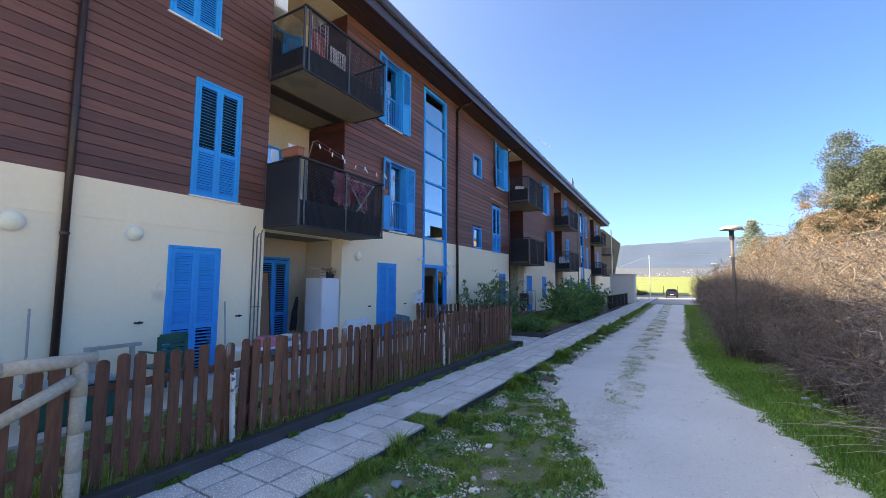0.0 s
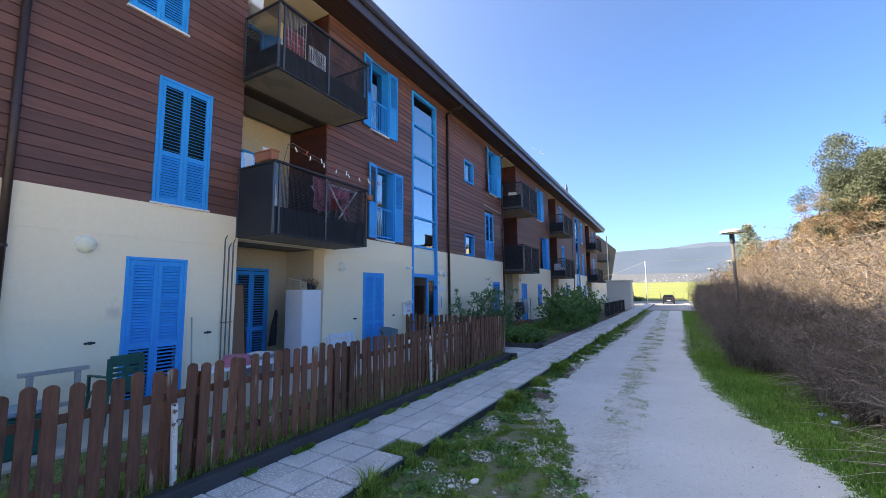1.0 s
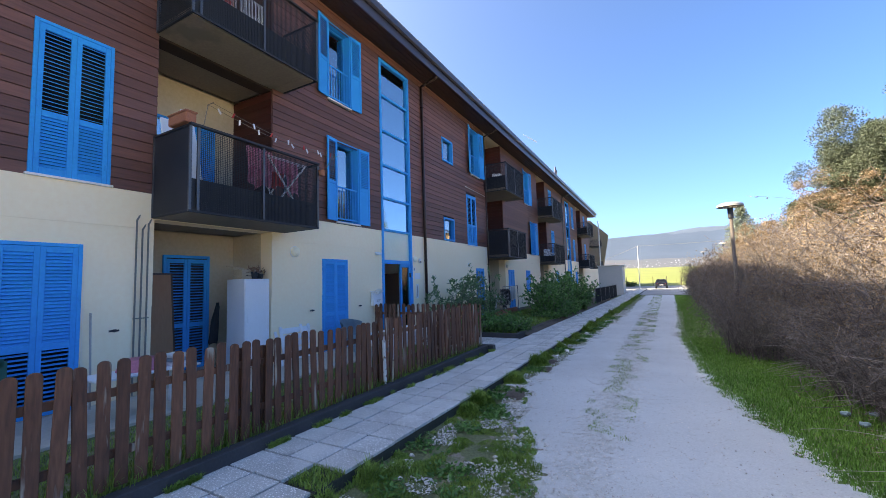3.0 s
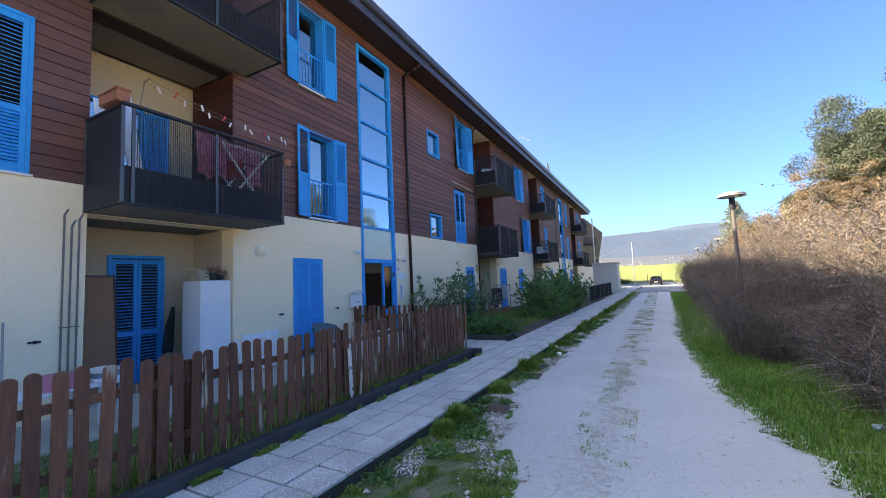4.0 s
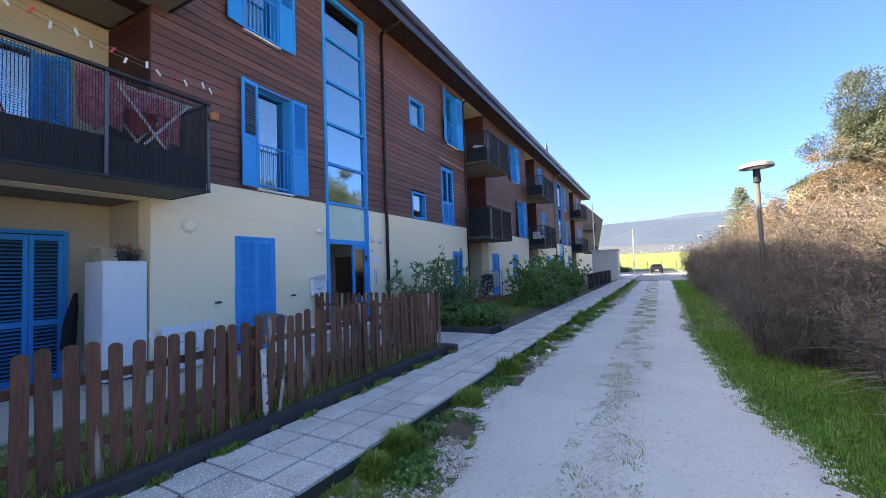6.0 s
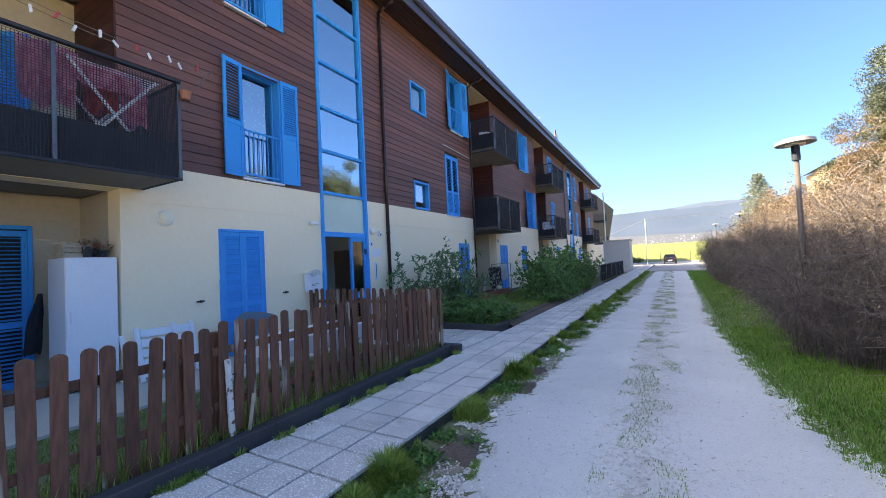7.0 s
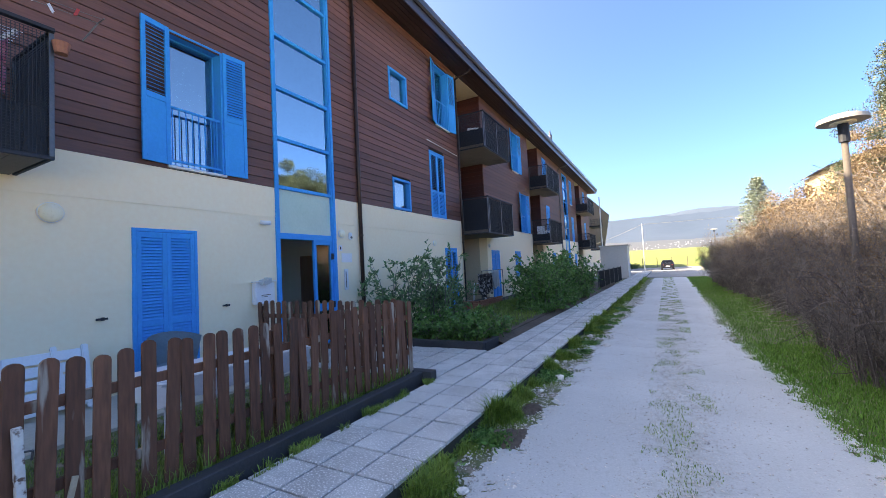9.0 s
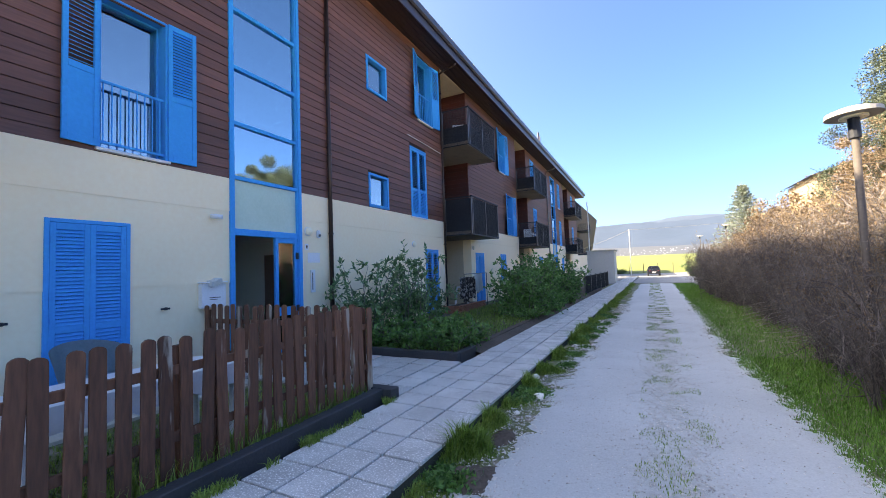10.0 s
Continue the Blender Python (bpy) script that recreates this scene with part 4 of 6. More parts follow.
# ---- rainwater and other pipes ----
def downpipe(y, z0, z1, label, mat=PIPE, r=0.05, swan=True):
    t = thing("downpipe", label, "downpipe", (0.075, y, z0))
    bm = bmesh.new()
    tube(bm, (0, 0, 0), (0, 0, z1 - z0), r, n=12)
    if swan:
        tube(bm, (0, 0, z1 - z0), (0.22, 0, z1 - z0 + 0.10), r, n=12)
        tube(bm, (0.22, 0, z1 - z0 + 0.10), (0.55, 0, z1 - z0 + 0.15), r, n=12)
        tube(bm, (0.55, 0, z1 - z0 + 0.15), (0.70, 0, z1 - z0 + 0.24), r, n=12)
    part("pipe", bm, mat, t, smooth=True)
    for z in np.arange(0.6, z1 - z0, 1.9):
        bm = bmesh.new()
        tube(bm, (0, 0, z), (0, 0, z + 0.04), r + 0.012, n=12)
        bx(bm, -0.075, -r, -0.015, 0.015, z, z + 0.03)
        part("bracket", bm, mat, t)


downpipe(2.33, -0.02, 9.0, "dark brown metal downpipe on the near wall")
downpipe(14.46, 0.02, 9.05, "dark brown metal downpipe beside the stair glazing")
downpipe(20.52, 0.02, 9.0, "slim brown downpipe beside the second loggia", r=0.035)
downpipe(38.9, 0.02, 9.0, "slim grey downpipe far along the house", GREYPIPE, 0.04)
t = thing("wall_pipes", "three slim grey pipes beside the loggia", "pipes", (0.03, 5.34, 0.1))
for i, h in enumerate((2.9, 2.75, 2.85)):
    bm = bmesh.new()
    tube(bm, (0, 0.085 * i, 0), (0, 0.085 * i, h - 0.1), 0.014, n=8)
    tube(bm, (0, 0.085 * i, h - 0.1), (-0.02, 0.085 * i + 0.05, h), 0.014, n=8)
    part("pipe", bm, GREYPIPE, t)
bm = bmesh.new()
bx(bm, -0.02, 0.018, -0.02, 0.20, 1.2, 1.215)
part("clip", bm, GREYPIPE, t)


# ---- picket fence ----
def picket_mesh():
    bm = bmesh.new()
    w, h = 0.0475, 1.04
    pts = [(-w, 0), (w, 0)] + [(w * math.cos(radians(a)), h - 0.042 + 0.042 * math.sin(radians(a))) for a in range(0, 181, 30)]
    lo, hi = [bm.verts.new((0, y, z)) for y, z in pts], [bm.verts.new((0.022, y, z)) for y, z in pts]
    bm.faces.new(lo[::-1])
    bm.faces.new(hi)
    for i in range(len(pts)):
        bm.faces.new((lo[i], lo[(i + 1) % len(pts)], hi[(i + 1) % len(pts)], hi[i]))
    bmesh.ops.recalc_face_normals(bm, faces=bm.faces[:])
    bmesh.ops.bevel(bm, geom=[e for e in bm.edges if abs(e.verts[0].co.x - e.verts[1].co.x) < 1e-4 and e.calc_length() > 0.2], offset=0.004, segments=1, affect="EDGES")
    return mesh_of("picket", bm, WOODF)


PICKET = picket_mesh()
rf = random.Random(11)


def fence_run(a, b, label, lift=0.115, step=0.141):
    a, b = Vector(a), Vector(b)
    length = (b - a).length
    turn = math.degrees(math.atan2(b.y - a.y, b.x - a.x)) - 90
    t = thing("picket_fence", label, "fence", (a.x, a.y, lift), turn=turn)
    for z in (0.24, 0.74):
        bm = bmesh.new()
        bx(bm, -0.035, 0.0, 0, length, z, z + 0.07)
        part("rail", soft(bm, 0.005), WOODF, t)
    n = int(length / step)
    for i in range(n):
        y = (i + 0.5) * length / n
        part("picket", PICKET, WOODF, t, m=pose(0.001 + rf.uniform(0, 0.004), y + rf.uniform(-0.007, 0.007), rf.uniform(-0.025, 0.02), rf.gauss(0, 0.9), rf.gauss(0, 0.6), rf.gauss(0, 2)))
    bm = bmesh.new()
    bx(bm, -0.105, -0.036, -0.035, 0.035, -0.15, 0.95)
    post = mesh_of("post", soft(bm, 0.006), WOODF)
    for k in range(int(length / 1.85) + 1):
        part("post", post, WOODF, t, m=pose(0, min(0.06 + k * 1.85, length - 0.05), 0, rf.uniform(-1, 1), rf.uniform(-1, 1), 0))
    return t


for k in range(7):
    y = -3.4 + k * 2.13
    fence_run((3.40, y, 0), (3.40, y + 2.12, 0), "weathered brown picket fence panel on the kerb", 0.12 + rf.uniform(-0.012, 0.02))
fence_run((0.10, 11.42, 0), (3.36, 11.50, 0), "brown picket fence between terrace and entrance", 0.12, 0.15)


# ---- log railing by the path ----
t = thing("log_railing", "pale weathered log railing with crossed braces", "railing", (3.74, -0.75, -0.1))
for nm, a, b, r in (("post", (0, 2.13, 0), (0, 2.13, 1.33), 0.048), ("post", (0, 0, 0), (0, 0, 1.33), 0.048), ("top_rail", (0, -0.3, 1.31), (0, 2.22, 1.33), 0.05),
                    ("brace", (0.05, 2.08, 1.2), (0.05, 0.1, 0.12), 0.045), ("brace", (-0.04, 2.08, 0.30), (-0.04, 0.1, 1.22), 0.045)):
    bm = bmesh.new()
    a, b = Vector(a), Vector(b)
    for k in range(5):
        p, q = a.lerp(b, k / 5), a.lerp(b, (k + 1) / 5)
        tube(bm, p, q, r * (1 - 0.03 * (k % 2)), r * (1 - 0.03 * ((k + 1) % 2)), 10)
    part(nm, bm, LOG, t, smooth=True)


# ---- wall fittings ----
def wall_lamp(y, z, r, label):
    t = thing("wall_lamp", label, "lamp", (0.012, y, z), "round lamps on the wall")
    bm = bmesh.new()
    tube(bm, (0, 0, 0), (0.035, 0, 0), r, n=24)
    part("base", bm, WHITE, t)
    bm = bmesh.new()
    bmesh.ops.create_uvsphere(bm, u_segments=24, v_segments=10, radius=r * 0.95, matrix=Matrix.Translation((0.035, 0, 0)) @ Matrix.Diagonal((0.62, 1, 1, 1)))
    part("globe", bm, LAMPW, t, "unlit opal glass globe", True)


wall_lamp(1.80, 2.61, 0.14, "round white opal lamp on the cream wall")
wall_lamp(3.20, 2.60, 0.13, "round white opal lamp on the cream wall")
wall_lamp(8.56, 2.55, 0.13, "round white opal lamp on the cream wall")
wall_lamp(13.79, 2.55, 0.10, "small round white lamp by the entrance")
wall_lamp(18.32, 2.46, 0.09, "small round white lamp near the bushes")
wall_lamp(23.35, 2.50, 0.09, "small round white lamp past the loggia")
t = thing("wall_sensor", "small white sensor box beside the entrance lamp", "sensor", (0.012, 14.08, 2.44))
bm = bmesh.new()
bx(bm, 0, 0.07, -0.05, 0.05, -0.02, 0.15)
part("body", soft(bm, 0.02, 2), WHITE, t)
bm = bmesh.new()
tube(bm, (0.07, 0, 0.03), (0.085, 0, 0.03), 0.03, n=12)
part("lens", bm, GREYPIPE, t)
t = thing("security_camera", "small white camera on a wall bracket", "camera", (0.012, 11.60, 2.68))
bm = bmesh.new()
tube(bm, (0, 0, 0), (0.10, 0, -0.02), 0.02, n=10)
part("bracket", bm, WHITE, t)
bm = bmesh.new()
tube(bm, (0.06, -0.06, -0.03), (0.20, 0.05, -0.05), 0.04, n=12)
part("body", bm, WHITE, t, smooth=True)
for y in (3.34, 5.07, 9.07, 10.83):
    t = thing("shutter_stop", "small black iron shutter stop on the wall", "shutter stop", (0.0, y, 1.15), "shutter stops")
    bm = bmesh.new()
    tube(bm, (0, 0, 0), (0.07, 0, 0), 0.008)
    part("pin", bm, DARKMETAL, t)
    bm = bmesh.new()
    bx(bm, 0.055, 0.07, -0.075, 0.06, -0.015, 0.015)
    bx(bm, 0.05, 0.075, -0.02, 0.02, -0.022, 0.022)
    part("catch", soft(bm, 0.004), DARKMETAL, t)
t = thing("letter_box", "white metal letter box stuffed with papers", "letter box", (0.012, 11.35, 1.10))
bm = bmesh.new()
bx(bm, 0, 0.12, 0, 0.42, 0, 0.40)
part("body", soft(bm, 0.012, 2), WHITE, t)
bm = bmesh.new()
bx(bm, 0.0, 0.16, -0.01, 0.43, 0.41, 0.43, pose(0, 0, 0, 0, 0, 0))
part("lid", soft(bm, 0.006), WHITE, t)
bm = bmesh.new()
bx(bm, 0.121, 0.124, 0.12, 0.32, 0.16, 0.175)
bx(bm, 0.121, 0.124, 0.12, 0.26, 0.13, 0.14)
part("lettering", bm, GREYPIPE, t)
bm = bmesh.new()
for k in range(4):
    bx(bm, 0.02, 0.17, 0.06 + 0.07 * k, 0.12 + 0.07 * k, 0.38, 0.47, pose(0, 0, 0.0, 0, 0, 0) @ pose(0, 0, 0, 4 * k - 6, 6, 0))
part("papers", bm, CURTAIN, t, "crumpled newspapers")
t = thing("intercom", "tall white intercom panel beside the entrance", "intercom", (0.012, 13.84, 1.2))
bm = bmesh.new()
bx(bm, 0, 0.03, 0, 0.13, 0, 0.5)
part("panel", soft(bm, 0.006), WHITE, t)
bm = bmesh.new()
bx(bm, 0.03, 0.034, 0.03, 0.055, 0.06, 0.44)
part("button_strip", bm, GREYPIPE, t)
t = thing("notice", "faded white paper notice on the wall", "notice", (0.012, 13.78, 1.86))
bm = bmesh.new()
bx(bm, 0.001, 0.004, 0, 0.36, 0, 0.22)
part("sheet", bm, WHITE, t)
t = thing("house_number_plate", "small white plate with an unreadable bar", "plate", (0.012, 13.70, 2.14))
bm = bmesh.new()
bx(bm, 0.001, 0.008, 0, 0.1, 0, 0.13)
part("plate", bm, WHITE, t)
bm = bmesh.new()
bx(bm, 0.0085, 0.0105, 0.03, 0.07, 0.03, 0.10)
part("bar", bm, PIPE, t)

t = thing("wall_conduit", "thin pale conduit across the brown boards", "conduit", (0.035, 18.15, 5.97))
bm = bmesh.new()
tube(bm, (0, 0, 0.03), (0, 2.3, -0.03), 0.012, n=6)
part("pipe", bm, STONE, t)

# ---- ground-storey loggia ----
t = thing("tall_cabinet", "tall white metal cabinet standing in the loggia", "cabinet", (-0.62, 7.33, 0.09))
bm = bmesh.new()
bx(bm, 0, 0.58, 0, 0.59, 0.03, 1.84)
part("body", soft(bm, 0.008), WHITE, t)
bm = bmesh.new()
bx(bm, 0.582, 0.60, 0.005, 0.585, 0.08, 1.83)
door = part("door", soft(bm, 0.006), WHITE, t)
bm = bmesh.new()
bx(bm, 0.602, 0.622, 0.04, 0.06, 0.95, 1.10)
part("handle", soft(bm, 0.004), WHITE, door)
t = thing("wooden_crate", "pale slatted fruit crate with odds and ends", "crate", (-0.45, 7.36, 1.935))
for k in range(3):
    bm = bmesh.new()
    bx(bm, 0.30, 0.312, 0, 0.30, 0.01 + 0.065 * k, 0.06 + 0.065 * k)
    part("slat", bm, CRATE, t)
    bm = bmesh.new()
    bx(bm, 0, 0.012, 0, 0.30, 0.01 + 0.065 * k, 0.06 + 0.065 * k)
    part("slat", bm, CRATE, t)
bm = bmesh.new()
bx(bm, 0, 0.3, -0.012, 0.0, 0, 0.2)
bx(bm, 0, 0.3, 0.30, 0.312, 0, 0.2)
bx(bm, 0.0, 0.3, 0, 0.3, 0, 0.012)
part("ends", bm, CRATE, t)
t = thing("plant_pot", "small dark pot with a dried plant", "plant", (-0.25, 7.76, 1.935))
bm = bmesh.new()
tube(bm, (0, 0, 0), (0, 0, 0.12), 0.06, 0.08, 14)
part("pot", bm, DARKMETAL, t)
p = rng.normal(size=(60, 3)) * 0.03 + np.array([0, 0, 0.14])
part("leaves", leaf_mesh("leaves", p, rng.normal(size=(60, 3)) + np.array([0, 0, 0.8]), rng.uniform(0.05, 0.12, 60), np.full(60, 0.014), TERRA), TERRA, t)
t = thing("stick", "pale wooden stick lying over the crate", "stick", (-0.3, 7.1, 2.16))
bm = bmesh.new()
tube(bm, (0, 0, 0.04), (0.1, 0.35, -0.02), 0.012)
part("shaft", bm, CRATE, t)
t = thing("leaning_panel", "brown board with a dark edge leaning in the loggia", "board", (-0.45, 5.72, 0.09))
bm = bmesh.new()
bx(bm, 0, 0.03, 0, 0.52, 0, 1.95, pose(0, 0, 0, 0, -5, 6))
part("board", soft(bm, 0.004), PLY, t)
bm = bmesh.new()
for a, b, c, d in ((-0.03, 0, 0, 1.98), (0.52, 0.55, 0, 1.98), (0, 0.52, 1.95, 1.98)):
    bx(bm, -0.005, 0.036, a, b, c, d, pose(0, 0, 0, 0, -5, 6))
part("edge_strip", bm, PIPE, t)


def cloth(name, label, cat, at, w, h, mat, folds=5, depth=0.05, turn=0.0):
    """Hanging cloth with soft folds; local y across, z down from 0."""
    bm = bmesh.new()
    n, k = 26, 12
    vs = []
    for i in range(n + 1):
        col = []
        for j in range(k + 1):
            u, v = i / n, j / k
            x = depth * (0.3 + v) * math.sin(u * folds * 6.283 + v * 2) + 0.02 * noise.noise((u * 5, v * 4, at[1]))
            col.append(bm.verts.new((x, u * w * (1 - 0.12 * v), -h * v * (1 - 0.1 * math.sin(u * 9 + at[0])))))
        vs.append(col)
    for i in range(n):
        for j in range(k):
            bm.faces.new((vs[i][j], vs[i + 1][j], vs[i + 1][j + 1], vs[i][j + 1]))
    bmesh.ops.solidify(bm, geom=bm.faces[:], thickness=0.006)
    ob = solid(name, bm, mat, label, cat, smooth=True, at=pose(*at, 0, 0, turn))
    return ob


t = thing("coat", "dark coat hanging between the loggia wall and the white cabinet", "coat", (-0.95, 7.34, 1.45))
bm = bmesh.new()
ringv = []
for k in range(9):
    v = k / 8
    w, d = 0.025 + 0.05 * min(1, v * 2.2) + 0.02 * v, 0.03 + 0.03 * v
    ringv.append([bm.verts.new((d * math.sin(a) * (1 + 0.2 * math.sin(4 * a + k)), -0.10 * v + w * math.cos(a) * (1 + 0.12 * math.sin(3 * a + k)), -0.85 * v - 0.03 * math.sin(3 * a) * v)) for a in [6.28319 * q / 18 for q in range(18)]])
for ra, rb in zip(ringv, ringv[1:]):
    for q in range(18):
        bm.faces.new((ra[q], ra[(q + 1) % 18], rb[(q + 1) % 18], rb[q]))
bm.faces.new(ringv[0][::-1])
bm.faces.new(ringv[-1])
part("body", bm, BLACKC, t, smooth=True)
bm = bmesh.new()
tube(bm, (0.05, -0.02, -0.08), (0.06, -0.09, -0.6), 0.035, 0.03, 10)
part("sleeve", bm, BLACKC, t, smooth=True)
for x, y, h, nl in ((-0.08, 7.62, 0.15, 50), (-0.15, 7.82, 0.10, 30), (-0.4, 7.72, 0.13, 40)):
    t = thing("plant_pot", "small dark pot with a withered plant on the cabinet", "plant", (x - 0.02, y - 0.02, 1.935))
    bm = bmesh.new()
    tube(bm, (0, 0, 0), (0, 0, h), 0.05, 0.065, 14)
    part("pot", bm, DARKMETAL, t)
    p = rng.normal(size=(nl, 3)) * 0.035 + np.array([0, 0, h + 0.03])
    part("leaves", leaf_mesh("leaves", p, rng.normal(size=(nl, 3)) + np.array([0, 0, 0.6]), rng.uniform(0.04, 0.10, nl), np.full(nl, 0.013), BROWND), BROWND, t)


# ---- terrace things ----
def plastic_chair(at, turn, mat, label, group=""):
    t = thing("plastic_chair", label, "chair", at, group, turn=turn)
    bm = bmesh.new()
    bx(bm, -0.22, 0.22, -0.22, 0.22, 0.40, 0.43)
    part("seat", soft(bm, 0.012, 2), mat, t)
    bm = bmesh.new()
    for a, b, c, d in ((-0.24, -0.17, 0.43, 0.90), (0.17, 0.24, 0.43, 0.90), (-0.21, 0.21, 0.83, 0.93), (-0.17, 0.17, 0.45, 0.62)):
        bx(bm, -0.24, -0.215, a, b, c, d)
    bx(bm, -0.237, -0.219, -0.03, 0.03, 0.62, 0.84)
    bmesh.ops.remove_doubles(bm, verts=bm.verts[:], dist=0.001)
    part("backrest", soft(bm, 0.005, 2), mat, t)
    for k in range(3):
        bm = bmesh.new()
        bx(bm, -0.2385, -0.2165, -0.169, 0.169, 0.64 + 0.07 * k, 0.69 + 0.07 * k)
        part("back_slat", soft(bm, 0.005), mat, t)
    for sx in (-1, 1):
        for sy in (-1, 1):
            bm = bmesh.new()
            tube(bm, (0.24 * sx, 0.24 * sy, 0), (0.20 * sx, 0.20 * sy, 0.41), 0.022, 0.03, 8)
            part("leg", bm, mat, t)
    for sy in (-1, 1):
        bm = bmesh.new()
        bx(bm, -0.23, 0.2, 0.22 * sy - 0.025, 0.22 * sy + 0.025, 0.64, 0.665)
        bx(bm, 0.17, 0.2, 0.22 * sy - 0.02, 0.22 * sy + 0.02, 0.42, 0.64)
        part("armrest", soft(bm, 0.006), mat, t)
    return t


plastic_chair((0.55, 3.48, 0.085), 188, GREENP, "dark green plastic garden chair against the wall")
t = thing("tub_chair", "rounded grey-green plastic chair behind the table", "chair", (0.95, 9.55, 0.085))
bm = bmesh.new()
vs = []
for i in range(15):
    a = math.pi * (0.55 + 0.9 * i / 14)
    lo, hi = [], []
    for k, z in enumerate((0.42, 0.6, 0.74 + 0.09 * math.sin(math.pi * i / 14))):
        r = 0.27 + 0.04 * k
        lo.append(bm.verts.new((r * math.cos(a), r * math.sin(a), z)))
    vs.append(lo)
for a, b in zip(vs, vs[1:]):
    for k in range(2):
        bm.faces.new((a[k], b[k], b[k + 1], a[k + 1]))
bmesh.ops.solidify(bm, geom=bm.faces[:], thickness=0.02)
part("backrest", bm, TEAL, t, smooth=True)
bm = bmesh.new()
tube(bm, (0, 0, 0.38), (0, 0, 0.42), 0.27, n=20)
part("seat", bm, TEAL, t)
for a in (45, 135, 225, 315):
    bm = bmesh.new()
    c, s = math.cos(radians(a)), math.sin(radians(a))
    tube(bm, (0.27 * c, 0.27 * s, 0), (0.22 * c, 0.22 * s, 0.39), 0.02)
    part("leg", bm, TEAL, t)

t = thing("garden_table", "long table covered with a white cloth", "table", (2.62, 9.15, 0.06))
bm = bmesh.new()
bx(bm, -0.36, 0.36, -0.82, 0.82, 0.66, 0.69)
part("tabletop", soft(bm, 0.006), WHITE, t)
for sx in (-1, 1):
    for sy in (-1, 1):
        bm = bmesh.new()
        tube(bm, (0.3 * sx, 0.74 * sy, 0), (0.3 * sx, 0.74 * sy, 0.66), 0.035)
        part("leg", bm, WHITE, t)
bm = bmesh.new()
n = 40
ring = []
for i in range(n):
    a = 6.28319 * i / n
    c, s = math.cos(a), math.sin(a)
    k = max(abs(c) / 0.38, abs(s) / 0.84)
    x, y = c / k, s / k
    ring.append((bm.verts.new((x, y, 0.697)), bm.verts.new((x * 1.05, y * 1.025, 0.50 + 0.03 * math.sin(i * 2.1)))))
bm.faces.new([r[0] for r in ring])
for i in range(n):
    bm.faces.new((ring[i][0], ring[i][1], ring[(i + 1) % n][1], ring[(i + 1) % n][0]))
ob = solid("tablecloth", bm, WHITE, "white cloth hanging over the garden table", "tablecloth", at=pose(2.62, 9.15, 0.062))

t = thing("folded_lounger", "white plastic lounger folded against the wall", "lounger", (0.32, 8.02, 0.085))
lean = pose(0, 0, 0, 0, -14, 0)
for y0, y1 in ((0, 0.07), (0.78, 0.85)):
    bm = bmesh.new()
    bx(bm, 0, 0.05, y0, y1, 0, 0.80, lean)
    part("side_rail", soft(bm, 0.012, 2), WHITE, t)
for k in range(5):
    bm = bmesh.new()
    bx(bm, 0.01, 0.035, 0.075, 0.775, 0.06 + 0.145 * k, 0.18 + 0.145 * k, lean)
    part("slat", soft(bm, 0.006), WHITE, t)
for y in (-0.14, 0.55):
    bm = bmesh.new()
    bx(bm, 0.07, 0.11, y, y + 0.06, 0, 0.74, pose(0, 0, 0, 8, -9, 0))
    part("folded_leg", soft(bm, 0.01, 2), WHITE, t)

t = thing("wooden_rack", "grey wooden rack standing on the terrace", "rack", (0.6, 2.46, 0.085))
for nm, b in (("top_bar", (0, 0.06, 0, 0.68, 0.78, 0.83)), ("leg", (0, 0.05, 0.08, 0.14, 0, 0.78)), ("leg", (0, 0.05, 0.54, 0.60, 0, 0.78)), ("cross_bar", (0.01, 0.04, 0.14, 0.54, 0.35, 0.40))):
    bm = bmesh.new()
    bx(bm, *b)
    part(nm, soft(bm, 0.005), GREYW, t)
for y, h, lab in ((2.02, 1.36, "weathered broom handle leaning on the wall"), (4.74, 1.36, "pale wooden pole leaning beside the shutters")):
    t = thing("pole", lab, "pole", (0.22, y, 0.085))
    bm = bmesh.new()
    tube(bm, (0, 0, 0), (-0.15, 0.02, h), 0.014)
    part("shaft", bm, GREYW, t)
t = thing("low_table", "low white slatted table with clutter", "table", (1.15, 4.95, 0.085))
for k in range(5):
    bm = bmesh.new()
    bx(bm, -0.30 + 0.125 * k, -0.19 + 0.125 * k, -0.62, 0.62, 0.56, 0.585)
    part("slat", soft(bm, 0.003), WHITE, t)
for sx in (-1, 1):
    for sy in (-1, 1):
        bm = bmesh.new()
        bx(bm, 0.26 * sx - 0.025, 0.26 * sx + 0.025, 0.52 * sy - 0.025, 0.52 * sy + 0.025, 0, 0.56)
        part("leg", bm, WHITE, t)
t = thing("plastic_tub", "pink plastic washing tub upside down on the table", "tub", (1.1, 4.95, 0.672))
bm = bmesh.new()
tube(bm, (0, 0, 0), (0, 0, 0.03), 0.27, 0.26, 24)
tube(bm, (0, 0, 0.03), (0, 0, 0.15), 0.24, 0.19, 24)
part("bowl", bm, PINK, t, smooth=False)
t = thing("folded_cloths", "pile of folded pale cloths on the table", "cloths", (1.15, 5.38, 0.672))
for k in range(3):
    bm = bmesh.new()
    bx(bm, -0.18, 0.18, -0.15, 0.15, 0.05 * k, 0.05 * k + 0.045, pose(0, 0, 0, 0, 0, 7 * k))
    part("cloth", soft(bm, 0.015, 2), (WHITE, TEAL, CURTAIN)[k], t)
t = thing("storage_box", "blue-grey plastic box with a flat lid", "box", (1.0, 2.2, 0.085))
bm = bmesh.new()
bx(bm, -0.25, 0.25, -0.35, 0.45, 0, 0.45)
